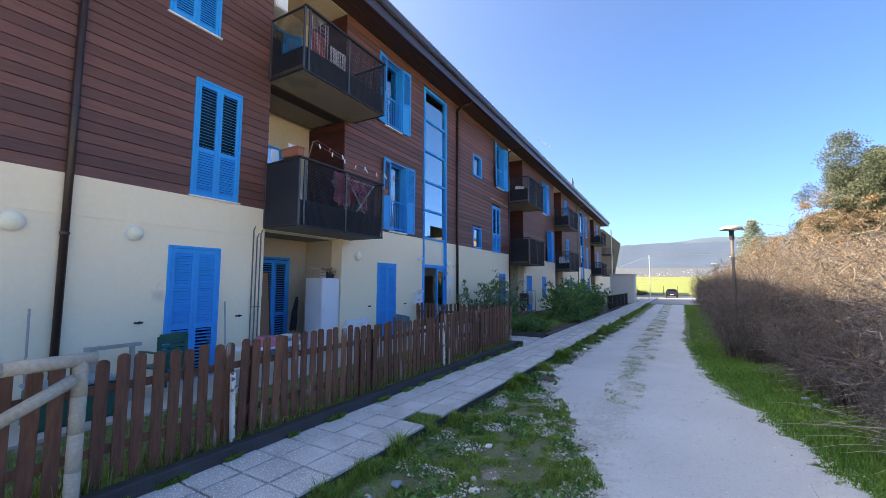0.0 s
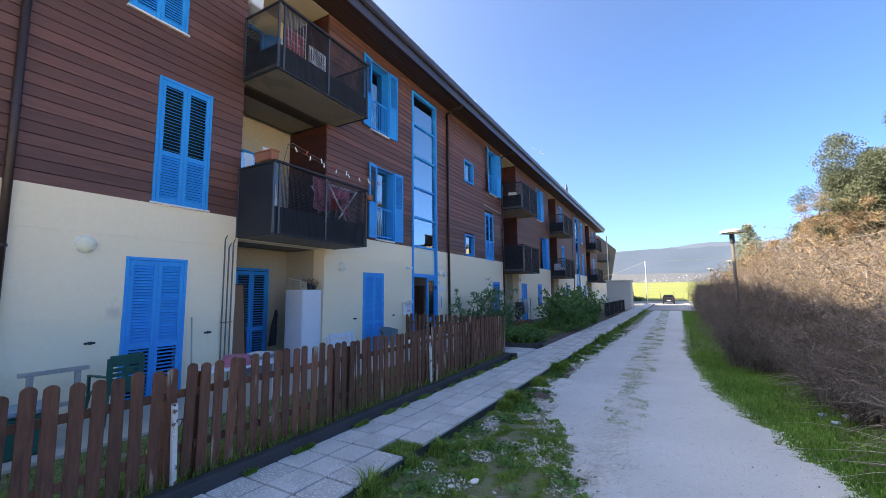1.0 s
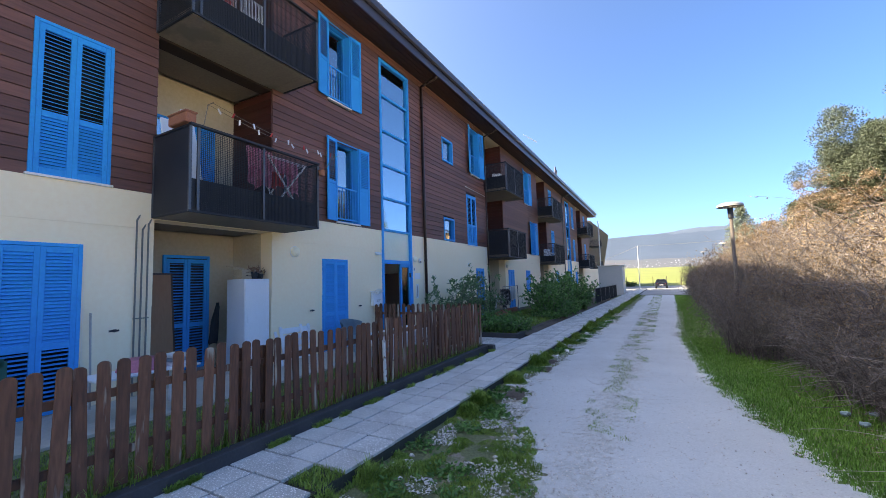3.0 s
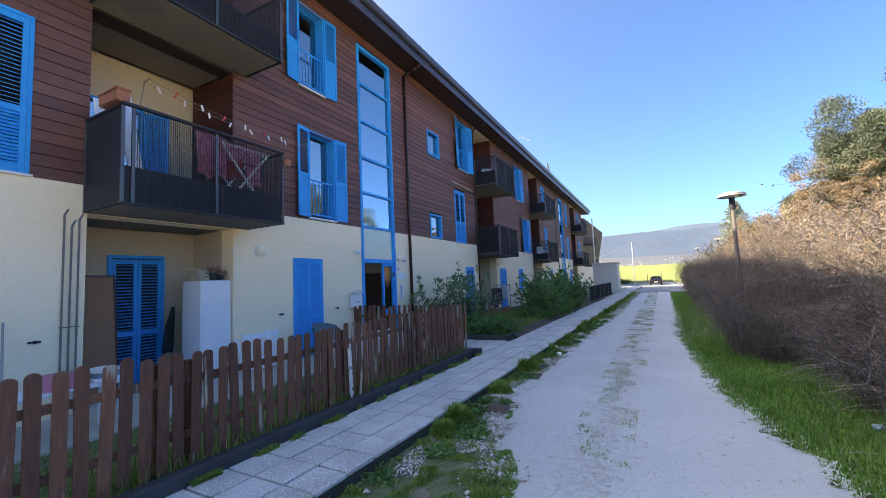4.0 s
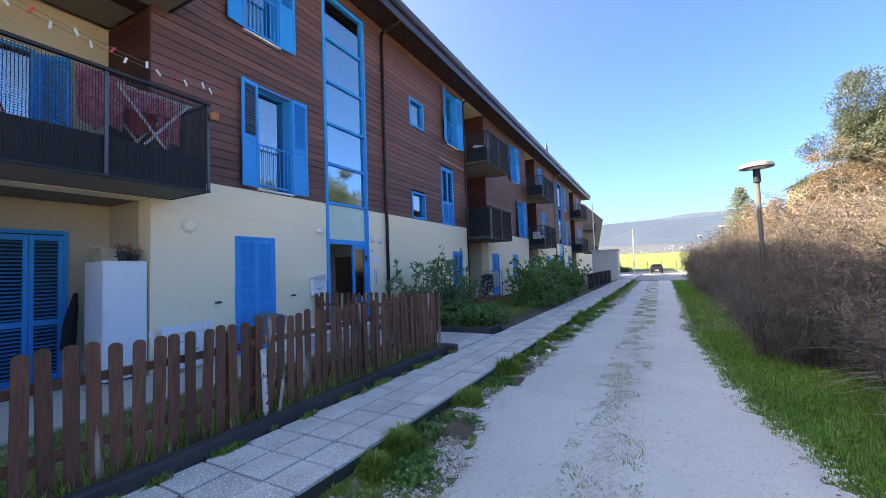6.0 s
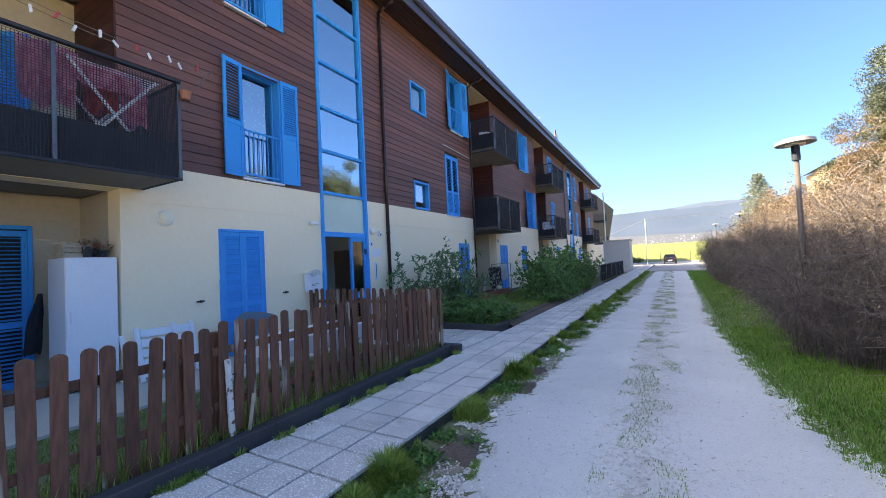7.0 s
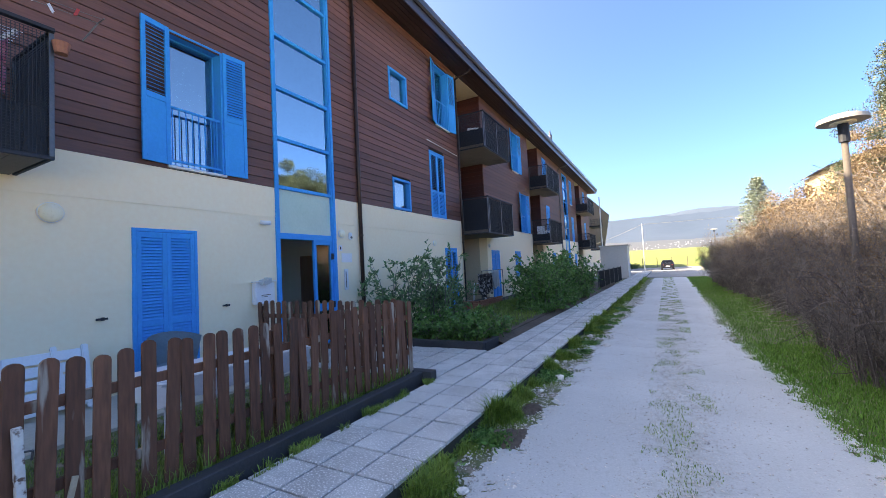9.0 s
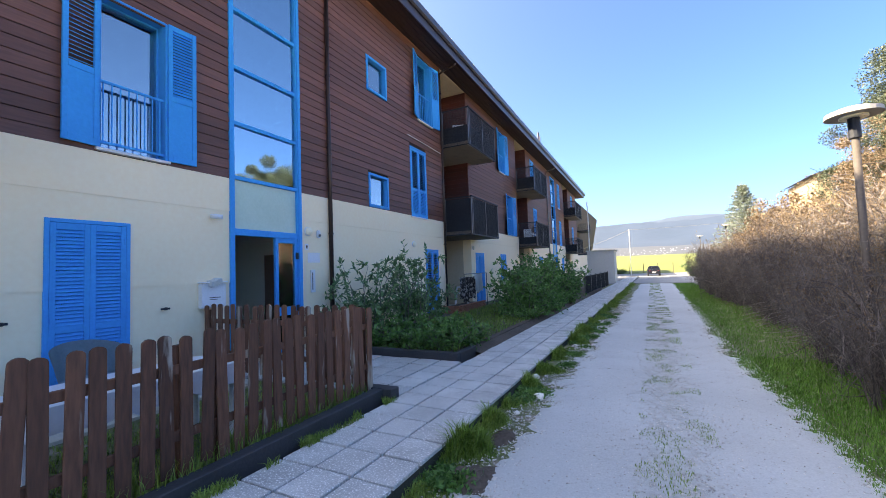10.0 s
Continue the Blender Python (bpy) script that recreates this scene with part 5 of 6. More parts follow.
part("body", soft(bm, 0.03, 2), GREENP, t)
bm = bmesh.new()
bx(bm, -0.27, 0.27, -0.37, 0.47, 0.452, 0.50)
part("lid", soft(bm, 0.015, 2), TEAL, t, "pale blue-grey lid")

# white posts and slipped sticks along the fence
for y, h in ((2.79, 0.72), (7.37, 0.70)):
    t = thing("old_post", "thin post with peeling white paint", "post", (3.455, y, 0.125))
    bm = bmesh.new()
    bx(bm, -0.012, 0.03, -0.022, 0.022, 0, h, pose(0, 0, 0, 2, 0, 0))
    part("shaft", soft(bm, 0.004), PEEL, t)
    bm = bmesh.new()
    tube(bm, (0.03, 0.0, h * 0.8), (0.05, 0.03, h * 0.8), 0.006)
    tube(bm, (0.05, 0.03, h * 0.8), (0.03, 0.03, h * 0.72), 0.006)
    part("hook", bm, POSTMETAL, t)
t = thing("broken_stick", "pale broken stick leaning on the fence", "stick", (3.50, 7.52, 0.125))
bm = bmesh.new()
bx(bm, -0.008, 0.008, -0.015, 0.015, 0, 0.33, pose(0, 0, 0, -14, -6, 0))
part("shaft", bm, CRATE, t)

# ---- things on the balconies ----
t = thing("planter_box", "terracotta planter box on the balcony rail", "planter", (0.62, 5.47, 4.39))
bm = bmesh.new()
bx(bm, 0, 0.5, 0, 0.17, 0, 0.16)
box = part("box", soft(bm, 0.012, 2), TERRA, t)
bm = bmesh.new()
bx(bm, -0.012, 0.512, -0.012, 0.182, 0.161, 0.19)
part("rim", soft(bm, 0.006), TERRA, box)
t = thing("planter_box", "terracotta planter hung outside the balcony corner", "planter", (1.17, 8.24, 4.12))
bm = bmesh.new()
tube(bm, (0, 0.06, 0), (0, 0.06, 0.12), 0.055, 0.08, 14)
part("pot", bm, TERRA, t)
t = thing("plastic_sheets", "pale plastic sheets leaning on the rail", "sheets", (0.2, 5.75, 3.11))
for k in range(2):
    bm = bmesh.new()
    bx(bm, 0.0 + 0.55 * k, 0.02 + 0.55 * k, 0, 0.22, 0, 1.62, pose(0, 0, 0, 5, -4 - 3 * k, 10))
    part("sheet", soft(bm, 0.004), WHITE, t)
t = thing("clothes_line", "twin clothes line with pegs outside the balcony", "clothes line", (1.24, 5.75, 4.42))
for x in (0.0, 0.12):
    bm = bmesh.new()
    for k in range(10):
        a, b = k / 10, (k + 1) / 10
        za, zb = 0.30 - 0.12 * math.sin(math.pi * a) - 0.12 * a, 0.30 - 0.12 * math.sin(math.pi * b) - 0.12 * b
        tube(bm, (x, 2.85 * a, za), (x, 2.85 * b, zb), 0.004, n=5)
    part("line", bm, GREYPIPE, t)
for y, z in ((0.0, 0.3), (2.85, 0.18)):
    bm = bmesh.new()
    tube(bm, (-0.12, y - 0.1 * (y > 1), -0.04), (0.0, y, z), 0.008, n=6)
    tube(bm, (-0.03, y, z), (0.15, y, z), 0.007, n=6)
    part("arm", bm, GREYPIPE, t)
bm = bmesh.new()
bx(bm, -0.008, 0.008, -0.006, 0.006, -0.07, 0.02)
bx(bm, -0.008, 0.008, 0.008, 0.02, -0.06, 0.025)
peg_w = mesh_of("peg", bm, WHITE)
bm = bmesh.new()
bx(bm, -0.008, 0.008, -0.006, 0.006, -0.07, 0.02)
bx(bm, -0.008, 0.008, 0.008, 0.02, -0.06, 0.025)
peg_r = mesh_of("peg", bm, REDM)
for k in range(14):
    a = 0.06 + k * 0.066
    z = 0.30 - 0.12 * math.sin(math.pi * a) - 0.12 * a
    part("peg", peg_r if k % 4 == 1 else peg_w, WHITE, t, m=pose(0.12 * (k % 2), 2.85 * a, z, rf.uniform(-40, 40), 0, rf.uniform(-20, 20)))


def drying_rack(at, label, w=0.95, h=0.95):
    t = thing("drying_rack", label, "drying rack", at)
    for x in (0.0, 0.5):
        for a, b in (((x, 0.05, 0), (x, w - 0.05, h)), ((x, w - 0.05, 0), (x, 0.05, h))):
            bm = bmesh.new()
            tube(bm, a, b, 0.02, n=8)
            part("leg", bm, WHITE, t)
    for k in range(8):
        bm = bmesh.new()
        tube(bm, (0.07 * k, 0, h), (0.07 * k, w, h), 0.006, n=6)
        part("rod", bm, WHITE, t)
    return t


drying_rack((0.5, 7.0, 3.11), "white folding drying rack on crossed legs", 1.05, 1.18)
cloth("bath_towel", "pink and dark red patterned towel hung to dry", "towel", (0.98, 6.62, 4.36), 0.55, 0.72, REDC, 3, 0.05)
cloth("blanket", "dark red blanket over the drying rack", "blanket", (0.9, 7.12, 4.34), 0.75, 0.3, REDC, 2, 0.05)
cloth("red_cloth", "red cloth hanging from the drying rack", "cloth", (0.66, 7.3, 4.28), 0.42, 0.5, REDM, 2, 0.04)
cloth("striped_towel", "pale pink towel hanging from the drying rack", "towel", (0.78, 7.66, 4.28), 0.34, 0.62, REDC, 2, 0.04)
t = thing("mop", "red mop handle leaning on the balcony door", "mop", (0.1, 6.05, 3.11))
bm = bmesh.new()
tube(bm, (0.0, 0.45, 0), (-0.1, 0, 1.3), 0.014)
part("shaft", bm, REDM, t)
t = thing("plastic_bucket", "terracotta coloured bucket on the balcony floor", "bucket", (0.92, 5.72, 3.11))
bm = bmesh.new()
tube(bm, (0, 0, 0.0), (0, 0, 0.24), 0.09, 0.12, 16)
part("pail", bm, TERRA, t)
t = thing("wire_rack", "white wire shelf with red back on the balcony", "rack", (0.75, 5.98, 6.4))
for k in range(8):
    bm = bmesh.new()
    tube(bm, (0, 0.08 * k, 0.5), (0, 0.08 * k, 1.45), 0.007, n=6)
    part("wire", bm, WHITE, t)
for k in range(9):
    bm = bmesh.new()
    tube(bm, (0.01, 0, 0.5 + 0.115 * k), (0.01, 0.56, 0.5 + 0.115 * k), 0.007, n=6)
    part("wire", bm, WHITE, t)
bm = bmesh.new()
bx(bm, -0.06, -0.03, 0.03, 0.53, 0.05, 1.15)
part("red_back", bm, REDM, t, "faded red panel")
for y in (0.0, 0.56):
    bm = bmesh.new()
    tube(bm, (0, y, 0), (0, y, 1.47), 0.012, n=6)
    part("upright", bm, WHITE, t)
t = thing("slatted_screen", "white slatted plastic screen on the balcony", "screen", (0.72, 6.66, 6.4))
for k in range(7):
    bm = bmesh.new()
    bx(bm, 0, 0.02, 0.075 * k, 0.075 * k + 0.04, 0.4, 1.05)
    part("slat", bm, WHITE, t)
bm = bmesh.new()
for z in (0.0, 0.7, 1.02):
    bx(bm, -0.02, -0.001, 0, 0.5, z, z + 0.04)
bx(bm, -0.02, -0.001, 0, 0.04, 0, 1.02)
bx(bm, -0.02, -0.001, 0.46, 0.5, 0, 1.02)
part("frame", bm, WHITE, t)
t = thing("air_conditioner", "white air conditioner on the loggia wall", "air conditioner", (-0.3, 5.6, 8.05))
bm = bmesh.new()
bx(bm, -0.45, 0.4, 0.005, 0.32, 0, 0.6)
part("case", soft(bm, 0.02, 2), WHITE, t)
bm = bmesh.new()
tube(bm, (-0.1, 0.32, 0.3), (-0.1, 0.335, 0.3), 0.22, n=20)
part("fan_guard", bm, GREYPIPE, t)
for y, z, n in ((21.2, 6.33, 2), (31.0, 2.95, 3)):
    for k in range(n):
        plastic_chair((0.5, y + 0.62 * k, z), 40 * k - 60, WHITE, "white plastic chair on a far balcony", "white balcony chairs")

# ---- second loggia ----
t = thing("brick_planter", "low reddish brick planter in front of the loggia", "planter", (0.15, 20.0, 0.05))
bm = bmesh.new()
bx(bm, -0.1, 0.1, -0.05, 0.05, -0.03, 0.03)
brick = mesh_of("brick", soft(bm, 0.006), TERRA)
for r in range(4):
    for k in range(11):
        part("brick", brick, TERRA, t, m=pose(0.62, 0.12 + 0.22 * k + 0.11 * (r % 2), 0.035 + 0.068 * r, 0, 0, 90))
    for k in range(3):
        part("brick", brick, TERRA, t, m=pose(0.1 + 0.22 * k, 0.0, 0.035 + 0.068 * r))
bm = bmesh.new()
bx(bm, 0.0, 0.58, 0.05, 2.4, 0, 0.22)
part("earth", bm, SOIL, t)
plastic_chair((0.35, 21.2, 0.27), 200, WHITE, "white plastic chair in the second loggia")
cloth("patterned_cover", "dark patterned cover hung over the loggia rail", "cover", (0.68, 20.3, 1.30), 1.5, 0.85, PATTERN, 4, 0.06)
cloth("grey_blanket", "grey patterned blanket over the loggia rail", "blanket", (0.74, 21.6, 1.4), 0.8, 0.7, CURTAIN, 3, 0.05)
t = thing("clothes_rail", "thin metal rail across the second loggia", "rail", (0.66, 20.7, 0.05))
bm = bmesh.new()
tube(bm, (0.04, 0, 1.36), (0.04, 2.3, 1.36), 0.015)
part("rod", bm, POSTMETAL, t)
for y in (0, 2.3):
    bm = bmesh.new()
    tube(bm, (0.04, y, 0), (0.04, y, 1.36), 0.015)
    part("post", bm, POSTMETAL, t)


# ---- plants ----
def spread_points(n, lo, hi):
    return rng.uniform(np.array(lo), np.array(hi), (n, 3))


def branchy(n, k, base_r, height, lean, curl=0.25, zmin=0.55):
    """Stems that rise from a patch and bend outward: (n, k, 3)."""
    a = rng.uniform(0, 6.283, n)
    r0 = base_r * np.sqrt(rng.uniform(0, 1, n))
    h = height * rng.uniform(zmin, 1.0, n)
    out = lean * rng.uniform(0.2, 1, n)
    t_ = np.linspace(0, 1, k)
    ph = rng.uniform(0, 6.283, (n, 2))
    x = r0[:, None] * np.cos(a)[:, None] + out[:, None] * np.cos(a)[:, None] * t_ ** 1.6 + curl * 0.3 * np.sin(t_[None] * 5 + ph[:, :1]) * t_
    y = r0[:, None] * np.sin(a)[:, None] + out[:, None] * np.sin(a)[:, None] * t_ ** 1.6 + curl * 0.3 * np.cos(t_[None] * 4 + ph[:, 1:]) * t_
    z = h[:, None] * (t_ - 0.12 * t_ ** 3)
    return np.stack([x, y, z], -1)


def offshoots(paths, per, length, droop=0.0, k=4, frm=0.3):
    """Side twigs off the given stems."""
    n, kk, _ = paths.shape
    idx = rng.integers(int(kk * frm), kk, (n, per))
    src = paths[np.arange(n)[:, None], idx].reshape(-1, 3)
    d = unit(rng.normal(size=src.shape) + np.array([0, 0, 0.35 - droop]))
    ln_ = length * rng.uniform(0.4, 1, (len(src), 1))
    t_ = np.linspace(0, 1, k)
    bend = rng.normal(size=src.shape) * 0.25
    return src[:, None] + d[:, None] * ln_[:, None] * t_[None, :, None] + bend[:, None] * ln_[:, None] * (t_ ** 2)[None, :, None]


def along(paths, per, frm=0.35):
    n, k, _ = paths.shape
    i = rng.integers(int(k * frm), k - 1, (n, per))
    f = rng.uniform(0, 1, (n, per, 1))
    r = np.arange(n)[:, None]
    return (paths[r, i] * (1 - f) + paths[r, i + 1] * f).reshape(-1, 3), (paths[r, i + 1] - paths[r, i]).reshape(-1, 3)


def shrub(name, label, at, stems, twigs, leaf_mat, per_leaf, leaf_len, leaf_w, leaf_from=0.35, group="", flat=0.6):
    t = thing(name, label, "bush", at, group)
    tagged(part("stem_tangle", strand_mesh("stem_tangle", stems, rng.uniform(0.008, 0.018, len(stems)), TWIG), TWIG, t), kind="stuff")
    tagged(part("twig_mass", strand_mesh("twig_mass", twigs, np.full(len(twigs), 0.0045), TWIG), TWIG, t), kind="stuff")
    p, d = along(twigs, per_leaf, 0.1)
    keep = p[:, 2] > leaf_from
    p, d = p[keep], d[keep]
    n = len(p)
    m = leaf_mesh("leaves", p, unit(d) + rng.normal(size=d.shape) * flat, leaf_len * rng.uniform(0.6, 1.2, n), leaf_w * rng.uniform(0.7, 1.2, n), leaf_mat)
    tagged(part("leaves", m, leaf_mat, t), kind="stuff")
    return t


# bare, dry shrubs in a long bank on the far side of the track
protos = []
for v in range(4):
    st = branchy(76, 11, 0.7, 2.5, 1.2, 0.6, 0.4)
    st[:, :, 2] -= 0.35 * (np.linspace(0, 1, 11) ** 3)[None] * rng.uniform(0, 1.6, (76, 1))
    tw = offshoots(st, 11, 0.68, 0.1, 6, 0.1)
    tw2 = offshoots(tw, 2, 0.34, 0.0, 6, 0.2)
    p_at = (10.5 + 0.2 * v, 4.0 + 3.1 * v, -0.14)
    t = thing("dry_shrub", "leafless grey-brown shrub with dry tan leaves", "bush", p_at, "bank of dry shrubs")
    tagged(part("stem_tangle", strand_mesh("stem_tangle", st, rng.uniform(0.010, 0.022, len(st)), CANE), CANE, t), kind="stuff")
    both = np.concatenate([tw, tw2])
    thick = np.concatenate([rng.uniform(0.0045, 0.010, len(tw)), rng.uniform(0.0025, 0.005, len(tw2))])
    tagged(part("twig_mass", strand_mesh("twig_mass", both, thick, TWIG), TWIG, t), kind="stuff")
    p, d = along(both, 5, 0.2)
    keep = rng.uniform(0, 1, len(p)) < np.clip((p[:, 2] - 0.7) / 1.3, 0.06, 1)
    p, d = p[keep], d[keep]
    n = len(p)
    tagged(part("leaves", leaf_mesh("leaves", p, unit(d) + rng.normal(size=d.shape), rng.uniform(0.02, 0.046, n), rng.uniform(0.007, 0.015, n), TANLEAF), TANLEAF, t), kind="stuff")
    protos.append(t)
rs = random.Random(21)
for i in range(50):
    y = 4.6 + 0.64 * i
    front = float(np.interp(y, [4, 8.5, 11.5, 13, 17, 21, 32, 38], [10.5, 10.35, 10.4, 10.25, 10.2, 10.1, 10.1, 10.3]))
    for row in range(4 if y > 9 else 3 if y > 6 else 2):
        if row == 0 and rs.random() < 0.2:
            continue
        x = front + 1.1 * row + rs.uniform(-0.28, 0.28)
        s = ((0.76, 0.90, 1.02, 1.13) if y < 11 else (0.80, 1.0, 1.22, 1.42) if y < 15 else (0.82, 1.12, 1.38, 1.6))[row] * rs.uniform(0.82, 1.14)
        if y > 23 and row > 0:
            s *= 0.86
        c = copy_thing(protos[rs.randrange(4)], pose(x, y + rs.uniform(-0.3, 0.3), -0.14, rs.uniform(-8, 8), rs.uniform(-10, 5), rs.uniform(0, 360)))
        wide, tall = (0.82, 1.25 if y < 20 else 1.42) if row == 0 and y > 13 else (1.0, 1.0)
        c.scale = (s * wide, s * wide, s * tall * rs.uniform(0.92, 1.08))

for x, y, s in ((9.35, 12.9, 0.8), (9.15, 13.5, 0.88), (9.4, 14.9, 0.95), (9.45, 15.8, 0.95)):
    c = copy_thing(protos[rs.randrange(4)], pose(x, y, -0.14, rs.uniform(-6, 6), rs.uniform(-8, 2), rs.uniform(0, 360)))
    c.scale = (s * 0.62, s * 0.62, s)

# low arching bare canes at the foot of the bank
cn = branchy(50, 10, 0.5, 0.9, 1.5, 0.7, 0.4)
cn[:, :, 2] -= 0.55 * (np.linspace(0, 1, 10) ** 2)[None]
cn[:, :, 2] = np.maximum(cn[:, :, 2], 0.02)
cane = thing("bramble", "bare arching canes at the foot of the bank", "bramble", (10.2, 6.6, -0.13), "bare canes")
tagged(part("cane_tangle", strand_mesh("cane_tangle", cn, np.full(50, 0.006), GREYW), GREYW, cane), kind="stuff")
for k in range(20):
    c = copy_thing(cane, pose(10.3 + rs.uniform(-0.1, 0.3), 6.0 + 0.85 * k, -0.13, 0, 0, rs.uniform(0, 360)))
    s = rs.uniform(0.6, 0.95)
    c.scale = (s, s, s * rs.uniform(1.2, 2.2))

# oleanders by the entrance
for x, y, s in ((1.0, 14.55, 1.0), (1.5, 15.5, 1.06), (1.15, 16.7, 0.98)):
    st = branchy(24, 8, 0.35, 2.1 * s, 0.9, 0.3, 0.35)
    tw = offshoots(st, 5, 0.42, -0.25, 4, 0.35)
    shrub("oleander", "tall oleander bush with narrow dark leaves", (x, y, 0.05), st, tw, OLEAF, 11, 0.155, 0.025, 0.25, "oleanders", 0.8)
# laurel hedge beyond the loggia
for y, s, x in ((19.7, 0.78, 3.2), (20.5, 1.0, 2.95), (21.4, 0.92, 3.1), (22.6, 1.14, 2.75), (23.8, 1.1, 2.8), (25.0, 1.05, 2.7), (26.2, 1.0, 2.9), (27.4, 0.95, 2.8), (28.8, 0.8, 3.0)):
    st = branchy(30, 7, 0.45, 2.0 * s, 0.7, 0.4, 0.3)
    tw = offshoots(st, 8, 0.42, -0.15, 4, 0.15)
    shrub("laurel", "dense dark green laurel bush in the bed", (x, y, 0.05), st, tw, LLEAF, 9, 0.14, 0.034, 0.05, "laurels", 0.8)
# low ground cover along the bed's edge
for y, x, s in ((14.15, 1.7, 0.7), (14.2, 2.5, 0.65), (14.3, 3.15, 0.75), (15.0, 3.1, 0.62), (14.9, 2.1, 0.7), (19.2, 3.3, 0.5), (24.5, 3.5, 0.7), (22.0, 3.45, 0.7), (20.2, 3.4, 0.75)):
    st = branchy(26, 6, 0.35, 0.75 * s, 0.5, 0.3, 0.4)
    tw = offshoots(st, 7, 0.26, 0.0, 4, 0.1)
    shrub("low_shrub", "low leafy evergreen shrub at the edge of the bed", (x, y, 0.05), st, tw, LLEAF if s < 0.8 else OLEAF, 9, 0.10, 0.028, 0.02, "low shrubs", 0.9)


def tree(name, label, at, height, radius, leaf_mat, n_leaf, leaf_len, crown_from, squash=0.8, seed=1):
    t = thing(name, label, "tree", at)
    r = random.Random(seed)
    bm = bmesh.new()
    p = Vector((0, 0, 0))
    for k in range(6):
        q = p + Vector((r.uniform(-0.15, 0.15), r.uniform(-0.15, 0.15), height * 0.12))
        tube(bm, p, q, 0.26 - 0.03 * k, 0.26 - 0.03 * (k + 1), 10)
        p = q
    part("trunk", bm, BARK, t, smooth=True)
    limbs = branchy(26, 8, 0.15, height * 0.9, radius * 0.8, 1.2, 0.45)
    part("limbs", strand_mesh("limbs", limbs, np.full(26, 0.07), BARK), BARK, t)
    nc = 190
    cl = unit(rng.normal(size=(nc, 3))) * rng.uniform(0.25, 1, (nc, 1)) ** 0.5 * np.array([radius, radius, height * 0.38]) * rng.uniform(0.62, 1.2, (nc, 1)) + np.array([0, 0, height * (0.58 + 0.2 * crown_from)])
    per = max(20, n_leaf // max(1, len(cl)))
    rad = radius * rng.uniform(0.08, 0.22, (len(cl), 1, 1))
    p = (cl[:, None] + unit(rng.normal(size=(len(cl), per, 3))) * rad * rng.uniform(0.35, 1, (len(cl), per, 1)) * np.array([1, 1, squash])).reshape(-1, 3)
    n = len(p)
    tagged(part("crown", leaf_mesh("crown", p, rng.normal(size=(n, 3)) + np.array([0, 0, 0.4]), leaf_len * rng.uniform(0.6, 1.3, n), leaf_len * 0.32 * rng.uniform(0.7, 1.2, n), leaf_mat), leaf_mat, t), kind="stuff")
    return t


tree("evergreen_tree", "large spreading evergreen tree with a grey-green crown", (19.8, 30, -0.14), 11.0, 5.4, GREENLEAF, 260000, 0.09, 0.2, 0.8, 3)
tree("evergreen_tree", "broad evergreen tree behind the shrub bank", (21.5, 25, -0.14), 9.5, 5.0, GREENLEAF, 60000, 0.13, 0.2, 0.8, 5)
tree("evergreen_tree", "smaller grey-green tree at the edge of the grove", (17.6, 31, -0.14), 8.8, 3.2, GREENLEAF, 90000, 0.085, 0.1, 0.9, 4)
tree("thin_tree", "thinly leaved tree with a rusty crown", (14.5, 37, -0.14), 5.6, 2.6, TANLEAF, 12000, 0.13, 0.15, 0.9, 8)
tree("thin_tree", "thinly leaved tan tree at the end of the bank", (12.6, 33.5, -0.14), 4.2, 1.9, TANLEAF, 9000, 0.11, 0.12, 0.9, 9)


tree("thin_tree", "dense dry thicket tree with tan leaves behind the bank", (16.5, 29.3, -0.14), 7.3, 3.0, TANLEAF, 60000, 0.08, 0.05, 0.9, 12)


def conifer(at, height, r):
    t = thing("conifer", "young grey-green fir tree with tiered branches", "tree", at)
    bm = bmesh.new()
    tube(bm, (0, 0, 0), (0, 0, height), 0.14, 0.015, 8)
    part("trunk", bm, BARK, t)
    paths = []
    for k in range(28):
        z = height * (0.08 + 0.9 * k / 28)
        rr = r * (1 - k / 28) ** 0.85 + 0.08
        m = 9
        for i in range(m):
            a = 6.283 * (i / m + 0.37 * k) + rng.uniform(-0.2, 0.2)
            l = rr * rng.uniform(0.75, 1.1)
            s = np.linspace(0, 1, 5)
            paths.append(np.stack([l * s * math.cos(a), l * s * math.sin(a), z + l * (0.30 * s - 0.35 * s ** 2 + 0.12 * s ** 3)], 1))
    paths = np.array(paths)
    tagged(part("bough_whorls", strand_mesh("bough_whorls", paths, np.full(len(paths), 0.02), BARK), BARK, t), kind="stuff")
    p, d = along(paths, 48, 0.1)
    n = len(p)
    tagged(part("needles", leaf_mesh("needles", p, unit(d) + rng.normal(size=(n, 3)) * 0.5, np.full(n, 0.3), np.full(n, 0.03), NEEDLE), NEEDLE, t), kind="stuff")


conifer((16.0, 57.7, -0.14), 9.7, 3.7)


# ---- grass and stones ----
def ground_z(x, y):
    return -0.14


def sown(n, fx, y0, y1):
    y = rng.uniform(y0, y1, n)
    lo, hi = np.array([fx(v) for v in y]).T
    return np.stack([lo + (hi - lo) * rng.uniform(0, 1, n), y, np.full(n, -0.145)], 1)


def clumpy(p, scale, cut):
    keep = np.array([noise.noise((q[0] * scale, q[1] * scale, 2.0)) for q in p]) > cut
    return p[keep]


